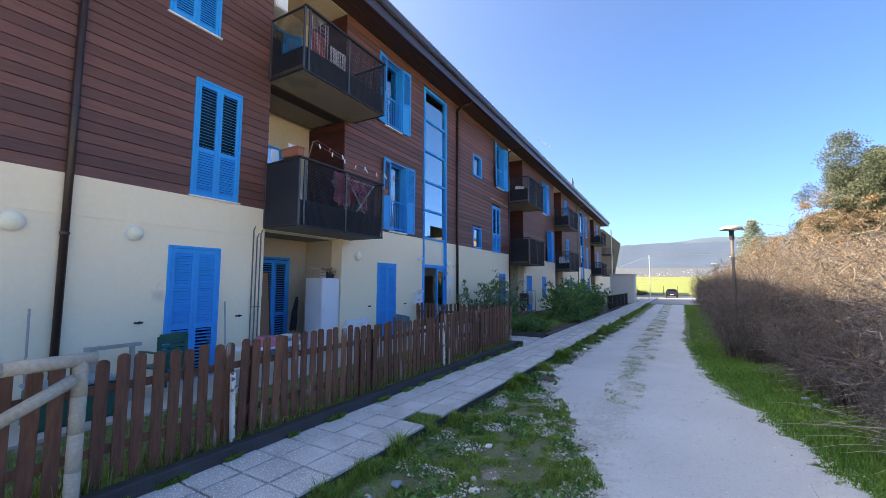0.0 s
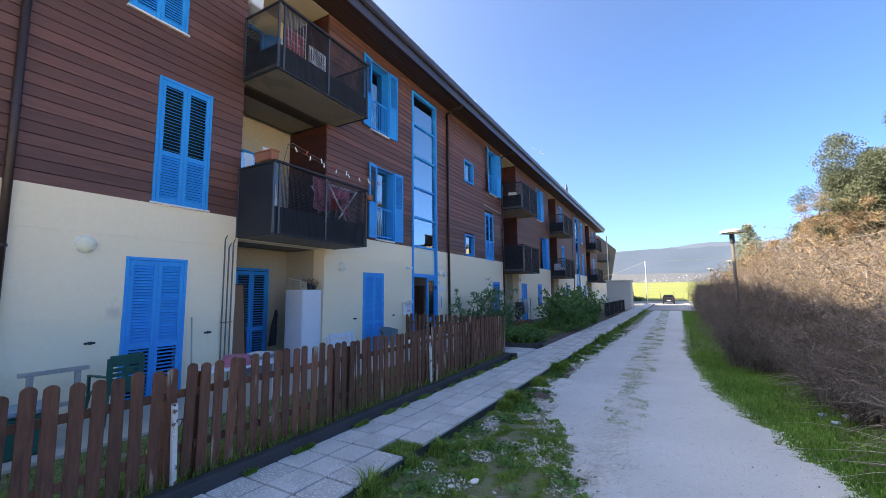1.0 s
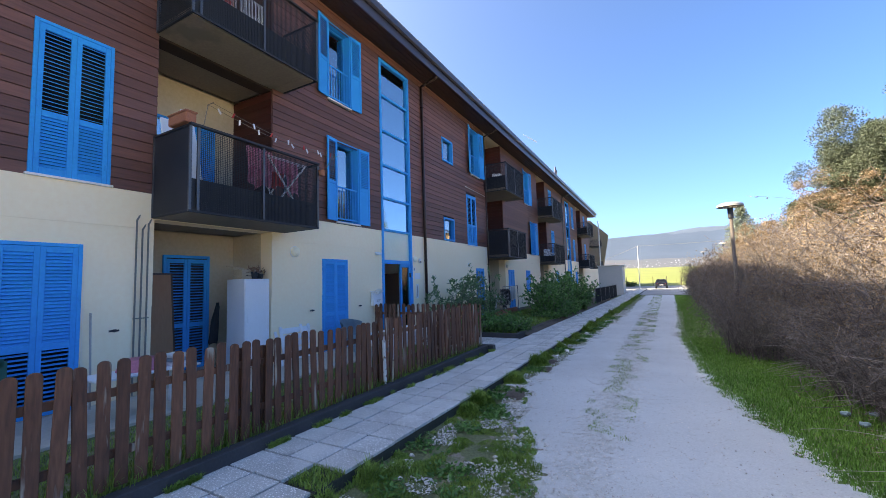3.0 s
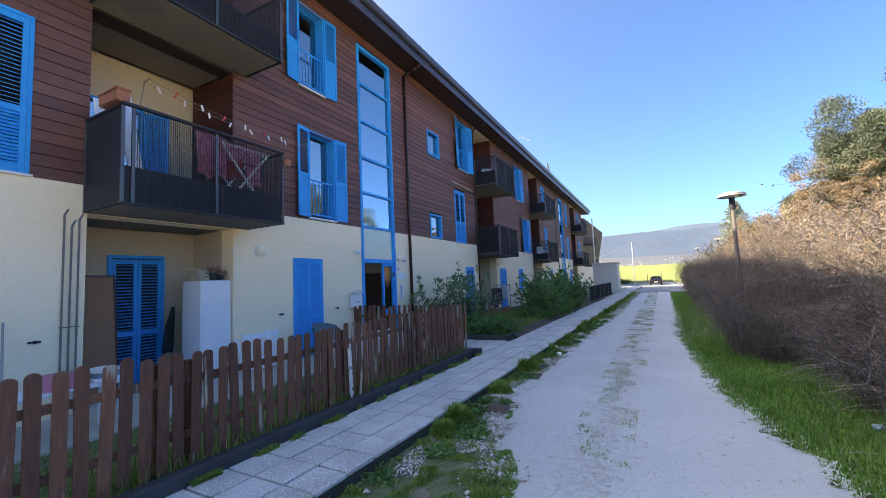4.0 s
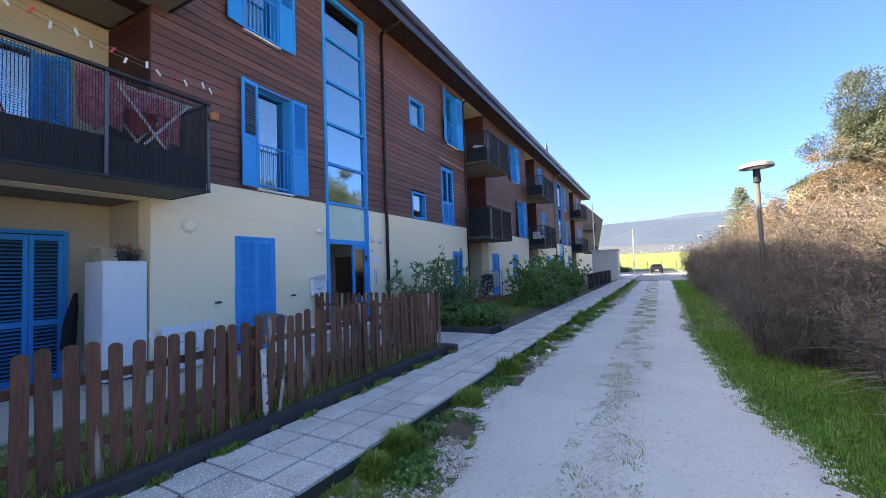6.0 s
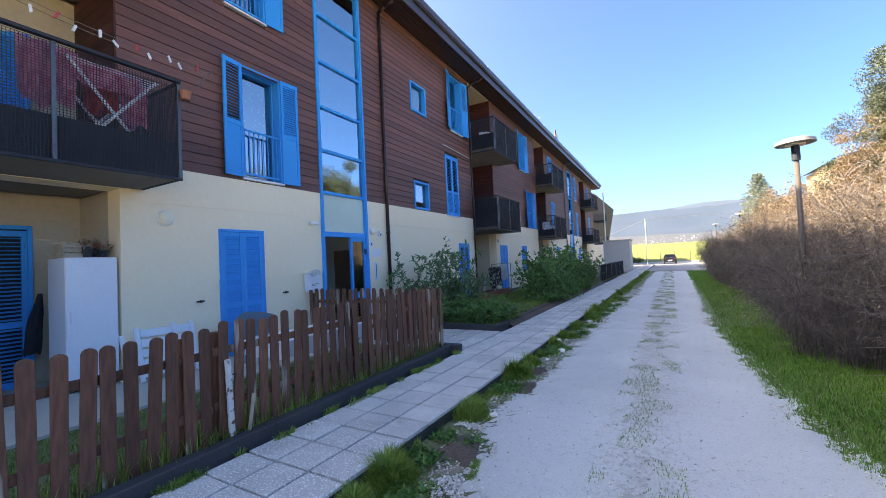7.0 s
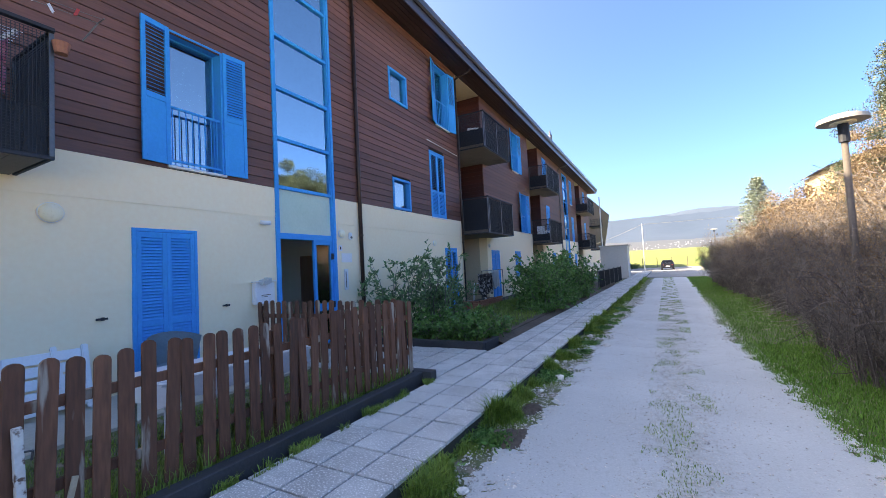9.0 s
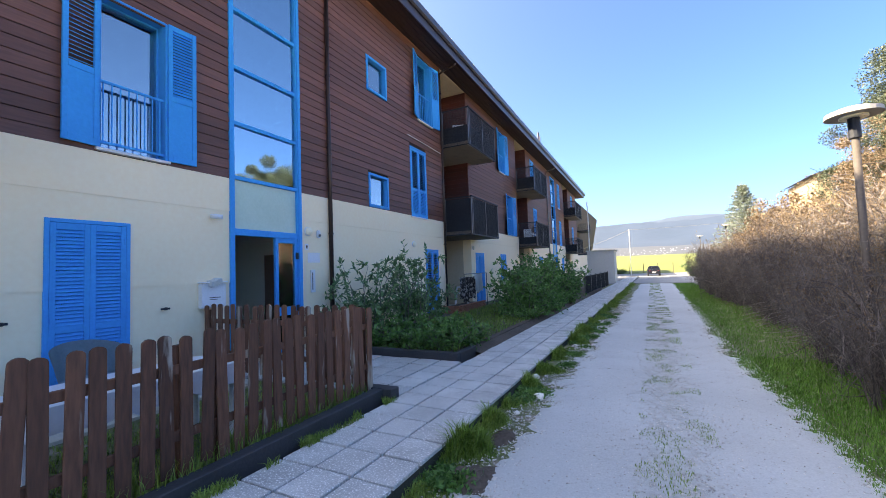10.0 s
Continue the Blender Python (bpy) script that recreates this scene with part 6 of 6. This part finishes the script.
def verge_height(p):
    """Rank clumps against the slab edge, thin low turf and bare rubble further out."""
    out = np.zeros(len(p))
    for k, q in enumerate(p):
        d = q[0] - walk_edge(q[1])
        clump = noise.noise((q[0] * 1.9, q[1] * 1.9, 8.0))
        tuft = noise.noise((q[0] * 5.0, q[1] * 5.0, 5.0))
        rank = max(0.0, 1 - d / (0.30 + 0.28 * clump)) * max(0.0, 0.45 + 1.8 * clump + 0.5 * tuft)
        broad = max(0.0, min(1.0, (8.6 - q[1]) / 1.5))
        low = 0.24 * broad * max(0.16 + 0.1 * tuft, 0.30 + 0.8 * tuft + 0.8 * clump) + 0.12 * (1 - broad) * max(0.0, tuft + 0.3 * clump)
        out[k] = 0.27 * min(1.0, max(rank, low))
    return out


verge = np.concatenate([
    sown(26000, lambda y: (walk_edge(y) + 0.02, edge_left(y) - 0.05), -4.0, 2.0),
    sown(170000, lambda y: (walk_edge(y) + 0.02, edge_left(y) - 0.05), 2.0, 8.5),
    sown(70000, lambda y: (walk_edge(y) + 0.02, edge_left(y) - 0.02), 8.5, 20.0),
    sown(40000, lambda y: (walk_edge(y) + 0.02, edge_left(y) - 0.02), 20.0, 44.0)])
h = verge_height(verge)
verge, h = verge[h > 0.012], h[h > 0.012]
h = h * rng.uniform(0.45, 1.35, len(h))
m = blade_mesh("verge_grass", verge, h, 0.003 + 0.014 * h, 0.9, BLADE)
tagged(new("verge_grass", m), "tufty green grass between path and track", "grass", kind="stuff")
right = np.concatenate([sown(95000, lambda y: (edge_right(y) - 0.05, 10.0), 3.5, 16), sown(60000, lambda y: (edge_right(y) + 0.02, 9.9), 16, 44)])
h = 0.055 * rng.uniform(0.4, 1.5, len(right)) * np.clip(0.35 + 3.0 * (right[:, 0] - np.array([edge_right(v) for v in right[:, 1]])), 0.3, 1)
tagged(new("roadside_grass", blade_mesh("roadside_grass", right, h, np.full(len(right), 0.0045), 0.8, TURF)), "short bright grass along the dry shrubs", "grass", kind="stuff")
mid = clumpy(sown(42000, lambda y: (6.30 + 0.014 * y, 6.98 + 0.014 * y), 7, 44), 2.6, 0.12)
mid[:, 2] = -0.10
tagged(new("track_grass", blade_mesh("track_grass", mid, 0.018 * rng.uniform(0.5, 1.6, len(mid)), np.full(len(mid), 0.003), 0.9, BLADE)), "sparse grass on the middle of the track", "grass", kind="stuff")
yard = sown(30000, lambda y: (1.6, 3.5), -2, 11.3)
yard[:, 2] = 0.045
h = (0.05 + 0.16 * (yard[:, 0] > 3.1)) * rng.uniform(0.5, 1.4, len(yard))
tagged(new("garden_grass", blade_mesh("garden_grass", yard, h, np.full(len(yard), 0.004), 0.8, BLADE)), "grass growing behind and through the fence", "grass", kind="stuff")
foot = clumpy(sown(20000, lambda y: (3.62, walk_edge(y) - 1.12), -1, 11.5), 3.0, 0.08)
foot[:, 2] = -0.02
tagged(new("kerb_weeds", blade_mesh("kerb_weeds", foot, 0.065 * rng.uniform(0.3, 1.6, len(foot)), np.full(len(foot), 0.004), 1.0, BLADE)), "weeds sprouting along the dark kerb", "weeds", kind="stuff")
hole = np.stack([walk_edge(4.8) - 0.2 + rng.uniform(-0.17, 0.19, 700), 4.8 + rng.uniform(-0.18, 0.18, 700), np.full(700, -0.034)], 1)
tagged(new("gap_weeds", blade_mesh("gap_weeds", hole, 0.05 * rng.uniform(0.3, 1.5, 700), np.full(700, 0.004), 1.0, BLADE)), "weeds in the gap of a missing slab", "weeds", kind="stuff")
bedg = sown(14000, lambda y: (0.8, 3.45), 14, 24)
bedg[:, 2] = 0.055
tagged(new("bed_grass", blade_mesh("bed_grass", bedg, 0.10 * rng.uniform(0.4, 1.5, len(bedg)), np.full(len(bedg), 0.005), 0.9, BLADE)), "rough grass in the planted bed", "grass", kind="stuff")


def stones_mesh(name, p, size, mat):
    """Small uneven stones: squashed, jittered octahedra."""
    n = len(p)
    d = np.array([[1, 0, 0], [-1, 0, 0], [0, 1, 0], [0, -1, 0], [0, 0, 0.7], [0, 0, -0.5]], float)
    v = p[:, None] + d[None] * size[:, None, None] * rng.uniform(0.6, 1.3, (n, 6, 1)) + rng.normal(size=(n, 6, 3)) * size[:, None, None] * 0.15
    f0 = np.array([[0, 2, 4], [2, 1, 4], [1, 3, 4], [3, 0, 4], [2, 0, 5], [1, 2, 5], [3, 1, 5], [0, 3, 5]])
    f = (np.arange(n)[:, None, None] * 6 + f0[None]).reshape(-1, 3)
    return mesh_np(name, v.reshape(-1, 3), f, mat)


e1 = sown(34000, lambda y: (edge_left(y) - 0.45, edge_left(y) + 0.45), 3, 26)
e2 = sown(14000, lambda y: (edge_right(y) - 0.35, edge_right(y) + 0.3), 5, 26)
e3 = sown(26000, lambda y: (6.35 + 0.014 * y, 6.95 + 0.014 * y), 5, 24)
e3[:, 0] = 6.65 + 0.014 * e3[:, 1] + 0.22 * rng.normal(size=len(e3))
e4 = sown(7000, lambda y: (edge_left(y), edge_right(y)), 3, 20)
e5 = clumpy(sown(26000, lambda y: (walk_edge(y) + 0.1, edge_left(y)), 2, 9), 2.3, 0.2)
p = np.concatenate([e1, e2, e3, e4, e5])
p[:, 2] = np.where(np.arange(len(p)) < 48000, -0.128, -0.105)
sz = 0.003 + 0.011 * rng.uniform(0, 1, len(p)) ** 4
sz[:48000] *= 1.3
sz[-len(e5):] *= 1.6
p[-len(e5):, 2] = -0.122
tagged(new("loose_stones", stones_mesh("loose_stones", p, sz, STONES)), "loose pale stones on the track and its edges", "stones", kind="stuff")
# larger pale rocks and rubble along the verge
rk = clumpy(sown(900, lambda y: (walk_edge(y) + 0.12, edge_left(y) + 0.1), 2.5, 24), 1.6, 0.05)
rk[:, 2] = -0.135
tagged(new("edge_rubble", stones_mesh("edge_rubble", rk, 0.012 + 0.045 * rng.uniform(0, 1, len(rk)) ** 3, STONES)), "pale rubble stones lying in the verge", "stones", kind="stuff")
# broad-leaved weeds and fallen leaves
wd = clumpy(sown(9000, lambda y: (walk_edge(y) + 0.05, edge_left(y) - 0.2), 2, 22), 2.4, 0.18)
wd = wd[rng.integers(0, len(wd), 9000)] + rng.normal(size=(9000, 3)) * np.array([0.05, 0.05, 0.0])
wd[:, 2] = -0.14 + 0.05 * rng.uniform(0, 1, len(wd))
tagged(new("broad_weeds", leaf_mesh("broad_weeds", wd, rng.normal(size=wd.shape) * np.array([1, 1, 0.2]) + np.array([0, 0, 0.5]), rng.uniform(0.03, 0.08, len(wd)), rng.uniform(0.008, 0.02, len(wd)), LLEAF)), "broad-leaved weeds among the grass", "weeds", kind="stuff")
fl = np.concatenate([sown(9000, lambda y: (9.2, 10.6), 5, 30), sown(1500, lambda y: (walk_edge(y), edge_right(y) + 0.6), 3, 25)])
fl[:, 2] = -0.125
tagged(new("fallen_leaves", leaf_mesh("fallen_leaves", fl, rng.normal(size=fl.shape) * np.array([1, 1, 0.15]), rng.uniform(0.02, 0.05, len(fl)), rng.uniform(0.008, 0.014, len(fl)), TANLEAF)), "dry fallen leaves under the shrubs", "leaves", kind="stuff")


def rock(x, y, size, label):
    bm = bmesh.new()
    bmesh.ops.create_icosphere(bm, subdivisions=2, radius=1.0)
    for v in bm.verts:
        v.co *= 1 + 0.38 * noise.noise((v.co.x * 1.3 + x * 7, v.co.y * 1.3, v.co.z * 1.3 + y * 3))
        v.co = Vector((v.co.x * size, v.co.y * size * 0.75, v.co.z * size * 0.55 + size * 0.2))
    solid("rock", bm, STONES, label, "rock", at=pose(x, y, -0.13, 0, 0, 50 * x + 31 * y))


for x, y, size in ((5.29, 12.55, 0.085), (5.02, 13.5, 0.07), (5.18, 11.9, 0.045), (5.62, 4.63, 0.05), (5.46, 4.41, 0.04), (5.91, 3.6, 0.055), (5.25, 9.3, 0.05), (5.32, 14.6, 0.05), (5.2, 16.2, 0.05)):
    rock(x, y, size, "pale limestone rock lying in the verge")


def earth_patch(x, y, rx, ry):
    """A low patch of dark earth and leaf mould with a ragged rim."""
    bm = bmesh.new()
    rings_ = []
    for i in range(1, 7):
        u = i / 6
        row = []
        for j in range(28):
            a = 6.28319 * j / 28
            k = u * (1 + 0.5 * noise.noise((math.cos(a) * 1.4 + x, math.sin(a) * 1.4 + y, 4)) + 0.35 * u * noise.noise((math.cos(a) * 4 + x, math.sin(a) * 4 + y, 9)))
            z = 0.045 * (1 - u ** 2) + 0.014 * noise.noise((k * math.cos(a) * 9, k * math.sin(a) * 9, x)) - 0.012 * (u > 0.95)
            row.append(bm.verts.new((rx * k * math.cos(a), ry * k * math.sin(a), z)))
        rings_.append(row)
    bm.faces.new(rings_[0])
    for a, b in zip(rings_, rings_[1:]):
        for j in range(28):
            bm.faces.new((a[j], b[j], b[(j + 1) % 28], a[(j + 1) % 28]))
    bmesh.ops.recalc_face_normals(bm, faces=bm.faces[:])
    solid("earth_patch", bm, SOIL, "low patch of dark earth and leaf mould by the path", "earth", smooth=True, at=pose(x, y, -0.132))


for x, y, rx, ry in ((5.25, 10.35, 0.19, 0.3), (5.26, 8.45, 0.22, 0.3), (5.24, 11.2, 0.11, 0.2)):
    earth_patch(x, y, rx, ry)
t = thing("litter", "crumpled blue and white plastic wrapper in the grass", "litter", (5.25, 3.3, -0.12))
bm = bmesh.new()
bmesh.ops.create_icosphere(bm, subdivisions=2, radius=0.06)
for v in bm.verts:
    v.co = v.co * (1 + 0.5 * noise.noise(v.co * 30)) * 0.9
    v.co.z = v.co.z * 0.6 + 0.03
part("wrapper", bm, TEAL, t)
for x, y in ((9.45, 9.0), (9.75, 9.1), (9.5, 8.6)):
    ob = copy_thing(t, pose(x, y, -0.12, 0, 0, 70 * x))
    ob["label"] = "pale plastic litter under the dry shrubs"


# ---- street lamps, wires ----
def street_lamp(at, h, r, label):
    t = thing("street_lamp", label, "street lamp", at, "disc street lamps")
    bm = bmesh.new()
    tube(bm, (0, 0, 0), (0, 0, h - 0.35), 0.046, 0.04, 12)
    part("pole", bm, LAMPPOLE, t, smooth=True)
    bm = bmesh.new()
    tube(bm, (0, 0, h - 0.35), (0, 0, h - 0.05), 0.065, 0.06, 12)
    part("neck", bm, DARKMETAL, t)
    bm = bmesh.new()
    tube(bm, (0, 0, h - 0.06), (0, 0, h), r, r * 0.96, 28)
    tube(bm, (0, 0, h), (0, 0, h + 0.04), r * 0.93, r * 0.6, 28)
    disc = part("disc", bm, DISC, t, "flat pale disc head")
    bm = bmesh.new()
    tube(bm, (0, 0, h - 0.085), (0, 0, h - 0.061), r * 0.5, r * 0.5, 20)
    part("lamp_glass", bm, LAMPW, disc)


street_lamp((9.17, 14.3, -0.14), 3.6, 0.29, "grey street lamp with a flat disc head")
street_lamp((12.5, 62, -0.1), 4.6, 0.34, "far street lamp with a flat disc head")
street_lamp((13.2, 50, -0.1), 4.8, 0.34, "street lamp behind the end of the bank")
t = thing("utility_pole", "tall thin pale pole carrying a sagging cable", "utility pole", (5.15, 60, -0.1))
bm = bmesh.new()
tube(bm, (0, 0, 0), (0, 0, 5.75), 0.045, 0.03, 8)
part("pole", bm, STONE, t)
for b in ((-9, 2, 3.0), (22, 3, 6.6)):
    bm = bmesh.new()
    for k in range(12):
        u, v = k / 12, (k + 1) / 12
        sag = 0.7
        tube(bm, (b[0] * u, b[1] * u, 5.7 + (b[2] - 5.7) * u - sag * 4 * u * (1 - u) * 0.4), (b[0] * v, b[1] * v, 5.7 + (b[2] - 5.7) * v - sag * 4 * v * (1 - v) * 0.4), 0.018, n=5)
    part("cable", bm, GREYPIPE, t)

# ---- far end of the street ----
t = thing("utility_hut", "low plain beige utility hut with a flat roof", "hut", (2.0, 45.6, -0.1))
bm = bmesh.new()
bx(bm, 0, 2.25, 0, 3.0, 0, 2.85)
part("wall", bm, HUTW, t)
bm = bmesh.new()
bx(bm, -0.08, 2.4, -0.12, 3.1, 2.85, 2.97)
part("roof", soft(bm, 0.01), CONCRETE, t)
bm = bmesh.new()
tube(bm, (1.43 - 2, 7.0, 3.1), (1.43 - 2, 7.0, 8.5), 0.06)
tube(bm, (1.43 - 2, 7.0, 0), (1.43 - 2, 7.0, 3.1), 0.06)
solid("flue_pipe", bm, STONE, "tall white flue pipe at the end of the house", "flue", at=pose(2.0, 45.6, -0.1))
t = thing("mesh_fence", "dark mesh garden fence along the path", "fence", (3.75, 29.5, -0.05), turn=-1.5)
bm = bmesh.new()
for k in range(110):
    bx(bm, -0.01, 0.01, 0.1 * k, 0.1 * k + 0.055, 0.03, 1.0)
tagged(part("slats", bm, NET, t), kind="stuff")
bm = bmesh.new()
bx(bm, -0.025, 0.025, -0.03, 0.03, 0, 1.1)
post = mesh_of("post", bm, POSTMETAL)
for k in range(6):
    part("post", post, POSTMETAL, t, m=pose(0, 2.2 * k, 0))
bm = bmesh.new()
bx(bm, -0.02, 0.02, 0, 11, 1.0, 1.04)
part("top_rail", bm, NET, t)

t = thing("next_house", "brown timber clad house with a slanted end", "house", (-2.1, 62, -0.1))
bm = bmesh.new()
prof = [(-9, 0), (0, 0), (0, 3.4), (-9, 3.4)]
bx(bm, -9, 0, 0, 24, 0, 3.4)
part("plinth", bm, PLASTER, t, "cream ground storey")
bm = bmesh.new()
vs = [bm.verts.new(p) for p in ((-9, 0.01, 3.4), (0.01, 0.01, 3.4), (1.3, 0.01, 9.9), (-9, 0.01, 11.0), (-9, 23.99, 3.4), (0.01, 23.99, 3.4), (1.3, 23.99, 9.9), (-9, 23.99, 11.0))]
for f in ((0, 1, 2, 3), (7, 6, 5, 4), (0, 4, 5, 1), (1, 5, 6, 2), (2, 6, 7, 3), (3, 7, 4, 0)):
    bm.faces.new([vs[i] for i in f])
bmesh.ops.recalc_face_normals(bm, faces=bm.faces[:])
part("wall", bm, CLAD_SHADED, t, "slanted brown upper storeys, shadow darkened into the colour")
for z in (3.1, 6.3):
    bm = bmesh.new()
    bx(bm, 0.3, 2.0, 3.0, 6.2, z, z + 0.15)
    for k in range(16):
        bx(bm, 1.97, 2.0, 3.0 + 0.2 * k, 3.05 + 0.2 * k, z + 0.15, z + 1.1)
        bx(bm, 0.3 + 0.1 * k, 0.33 + 0.1 * k, 3.0, 3.03, z + 0.15, z + 1.1)
    part("balcony", bm, DARKMETAL, t)

t = thing("hillside_house", "ochre house with a low pitched brown roof", "house", (22.6, 60, -0.1))
bm = bmesh.new()
bx(bm, 0, 12, 0, 9, 0, 9.9)
part("wall", bm, HOUSEW, t)
bm = bmesh.new()
vs = [bm.verts.new(p) for p in ((-0.55, -0.7, 9.9), (-0.55, 9.7, 9.9), (6.0, 9.7, 12.0), (6.0, -0.7, 12.0), (12.5, 9.7, 9.9), (12.5, -0.7, 9.9))]
for f in ((0, 1, 2, 3), (3, 2, 5, 4)):
    bm.faces.new([vs[i] for i in f])
bmesh.ops.solidify(bm, geom=bm.faces[:], thickness=0.2)
part("roof", bm, PIPE, t)
for k in range(3):
    bm = bmesh.new()
    bx(bm, 1.2 + 1.6 * k, 2.0 + 1.6 * k, -0.03, 0.02, 8.0, 9.4)
    part("window", bm, GLASS, t)

t = thing("parked_car", "dark parked car seen from behind", "car", (7.6, 66, -0.1), turn=0)
t.scale = (0.88, 0.88, 0.88)
bm = bmesh.new()
prof = [(-2.0, 0.3), (2.0, 0.3), (2.05, 0.7), (1.3, 0.85), (0.7, 1.38), (-1.1, 1.42), (-1.75, 0.95), (-2.05, 0.88)]
lo, hi = [bm.verts.new((-0.82 if z < 1.2 else -0.6, y, z)) for y, z in prof], [bm.verts.new((0.82 if z < 1.2 else 0.6, y, z)) for y, z in prof]
bm.faces.new(lo)
bm.faces.new(hi)
for i in range(8):
    bm.faces.new((lo[i], lo[(i + 1) % 8], hi[(i + 1) % 8], hi[i]))
bmesh.ops.recalc_face_normals(bm, faces=bm.faces[:])
part("body", soft(bm, 0.06, 2), CARP, t, smooth=False)
bm = bmesh.new()
bx(bm, -0.55, 0.55, -0.02, 0.0, 0, 0.42, pose(0, -1.46, 0.97, 34, 0, 0))
part("rear_window", bm, GLASS, t)
for x in (-0.62, 0.5):
    bm = bmesh.new()
    bx(bm, x, x + 0.16, -2.10, -2.04, 0.68, 0.82)
    part("tail_light", bm, TAIL, t)
bm = bmesh.new()
bx(bm, -0.26, 0.26, -2.10, -2.07, 0.50, 0.60)
part("number_plate", bm, WHITE, t)
for x in (-0.74, 0.74):
    for y in (-1.25, 1.3):
        bm = bmesh.new()
        tube(bm, (x - 0.1, y, 0.3), (x + 0.1, y, 0.3), 0.3, n=18)
        wheel = part("wheel", bm, RUBBER, t)
        bm = bmesh.new()
        tube(bm, (x - 0.108, y, 0.3), (x + 0.108, y, 0.3), 0.19, n=18)
        part("rim", bm, POSTMETAL, wheel)

bm = bmesh.new()
nx, ny = 24, 10
g = [[bm.verts.new((-160 + 16 * i + 8, 80 + 45 * j, -0.12 + 0.024 * 45 * j + 0.6 * noise.noise((i * 0.4, j * 0.5, 1)) * min(1, j))) for j in range(ny)] for i in range(nx)]
for i in range(nx - 1):
    for j in range(ny - 1):
        bm.faces.new((g[i][j], g[i + 1][j], g[i + 1][j + 1], g[i][j + 1]))
solid("ground_field", bm, FIELD, "bright yellow-green sunlit field rising gently", "field", "structure", True)
t = thing("field_fence", "thin dark posts along the field", "fence", (0, 80, -0.1))
bm = bmesh.new()
tube(bm, (0, 0, 0), (0, 0, 1.6), 0.05, n=6)
post = mesh_of("post", bm, BARK)
for k in range(14):
    part("post", post, BARK, t, m=pose(-2 + 2.1 * k, 0.3 * (k % 3), 0))
for x, y, h in ((0.5, 78, 0.9), (3.0, 79, 1.0), (11.5, 60, 1.6), (12.8, 56, 1.8)):
    st = branchy(40, 6, 0.5, h, 0.7, 0.3, 0.4)
    tw = offshoots(st, 8, 0.4, 0.0, 4, 0.1)
    shrub("roadside_bush", "dark roadside bush near the field", (x, y, -0.12), st, tw, OLEAF, 8, 0.12, 0.04, 0.02, "far bushes", 0.9)


def ridge(name, label, dist, base, height, rough_, seed, mat):
    bm = bmesh.new()
    rows_ = []
    for i in range(161):
        a = radians(-75 + 150 * i / 160)
        hgt = height * (0.88 + 0.22 * noise.noise((i * 0.035, seed, 0)) + rough_ * noise.noise((i * 0.16, seed, 3)) + 0.03 * noise.noise((i * 0.7, seed, 5)))
        col = []
        for j in range(9):
            u = j / 8
            d = dist * (0.62 + 0.38 * u)
            z = base + hgt * (u ** 1.4) + height * 0.06 * noise.noise((i * 0.2, j * 0.8, seed)) * u * (1 - u) * 4
            col.append(bm.verts.new((d * math.sin(a) + 5, d * math.cos(a), z)))
        rows_.append(col)
    for a, b in zip(rows_, rows_[1:]):
        for j in range(8):
            bm.faces.new((a[j], b[j], b[j + 1], a[j + 1]))
    solid(name, bm, mat, label, "mountains", "structure", True)


# backdrops whose blue and grey haze is colour only
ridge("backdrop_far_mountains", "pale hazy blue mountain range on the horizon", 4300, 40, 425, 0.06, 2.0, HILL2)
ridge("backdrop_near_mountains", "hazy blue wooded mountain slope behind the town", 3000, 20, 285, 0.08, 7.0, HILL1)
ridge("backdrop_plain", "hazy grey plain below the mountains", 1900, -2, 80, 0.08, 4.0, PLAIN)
# scattered white houses of the far town, greyed by haze in the colour
bm = bmesh.new()
rt = random.Random(5)
for k in range(800):
    a = radians(rt.uniform(-14, 30))
    d = 1290 + 520 * rt.random()
    u = (d / 1900 - 0.62) / 0.38
    z = -4 + 80 * 0.88 * u ** 1.4
    w = rt.uniform(2, 5.5)
    x, y = d * math.sin(a) + 5, d * math.cos(a)
    bx(bm, x, x + w, y, y + w, z, z + rt.uniform(3, 5.5))
tagged(solid("far_town", bm, TOWN, "scattered houses of a far town, haze in their colour", "town"), kind="stuff")
bm = bmesh.new()
tube(bm, (-1035, 3615, 1360), (-925, 3677, 1284), 2.0, 6.0, 8)
solid("vapour_trail", bm, STONE, "short thin white vapour trail in the sky", "vapour trail", "structure")
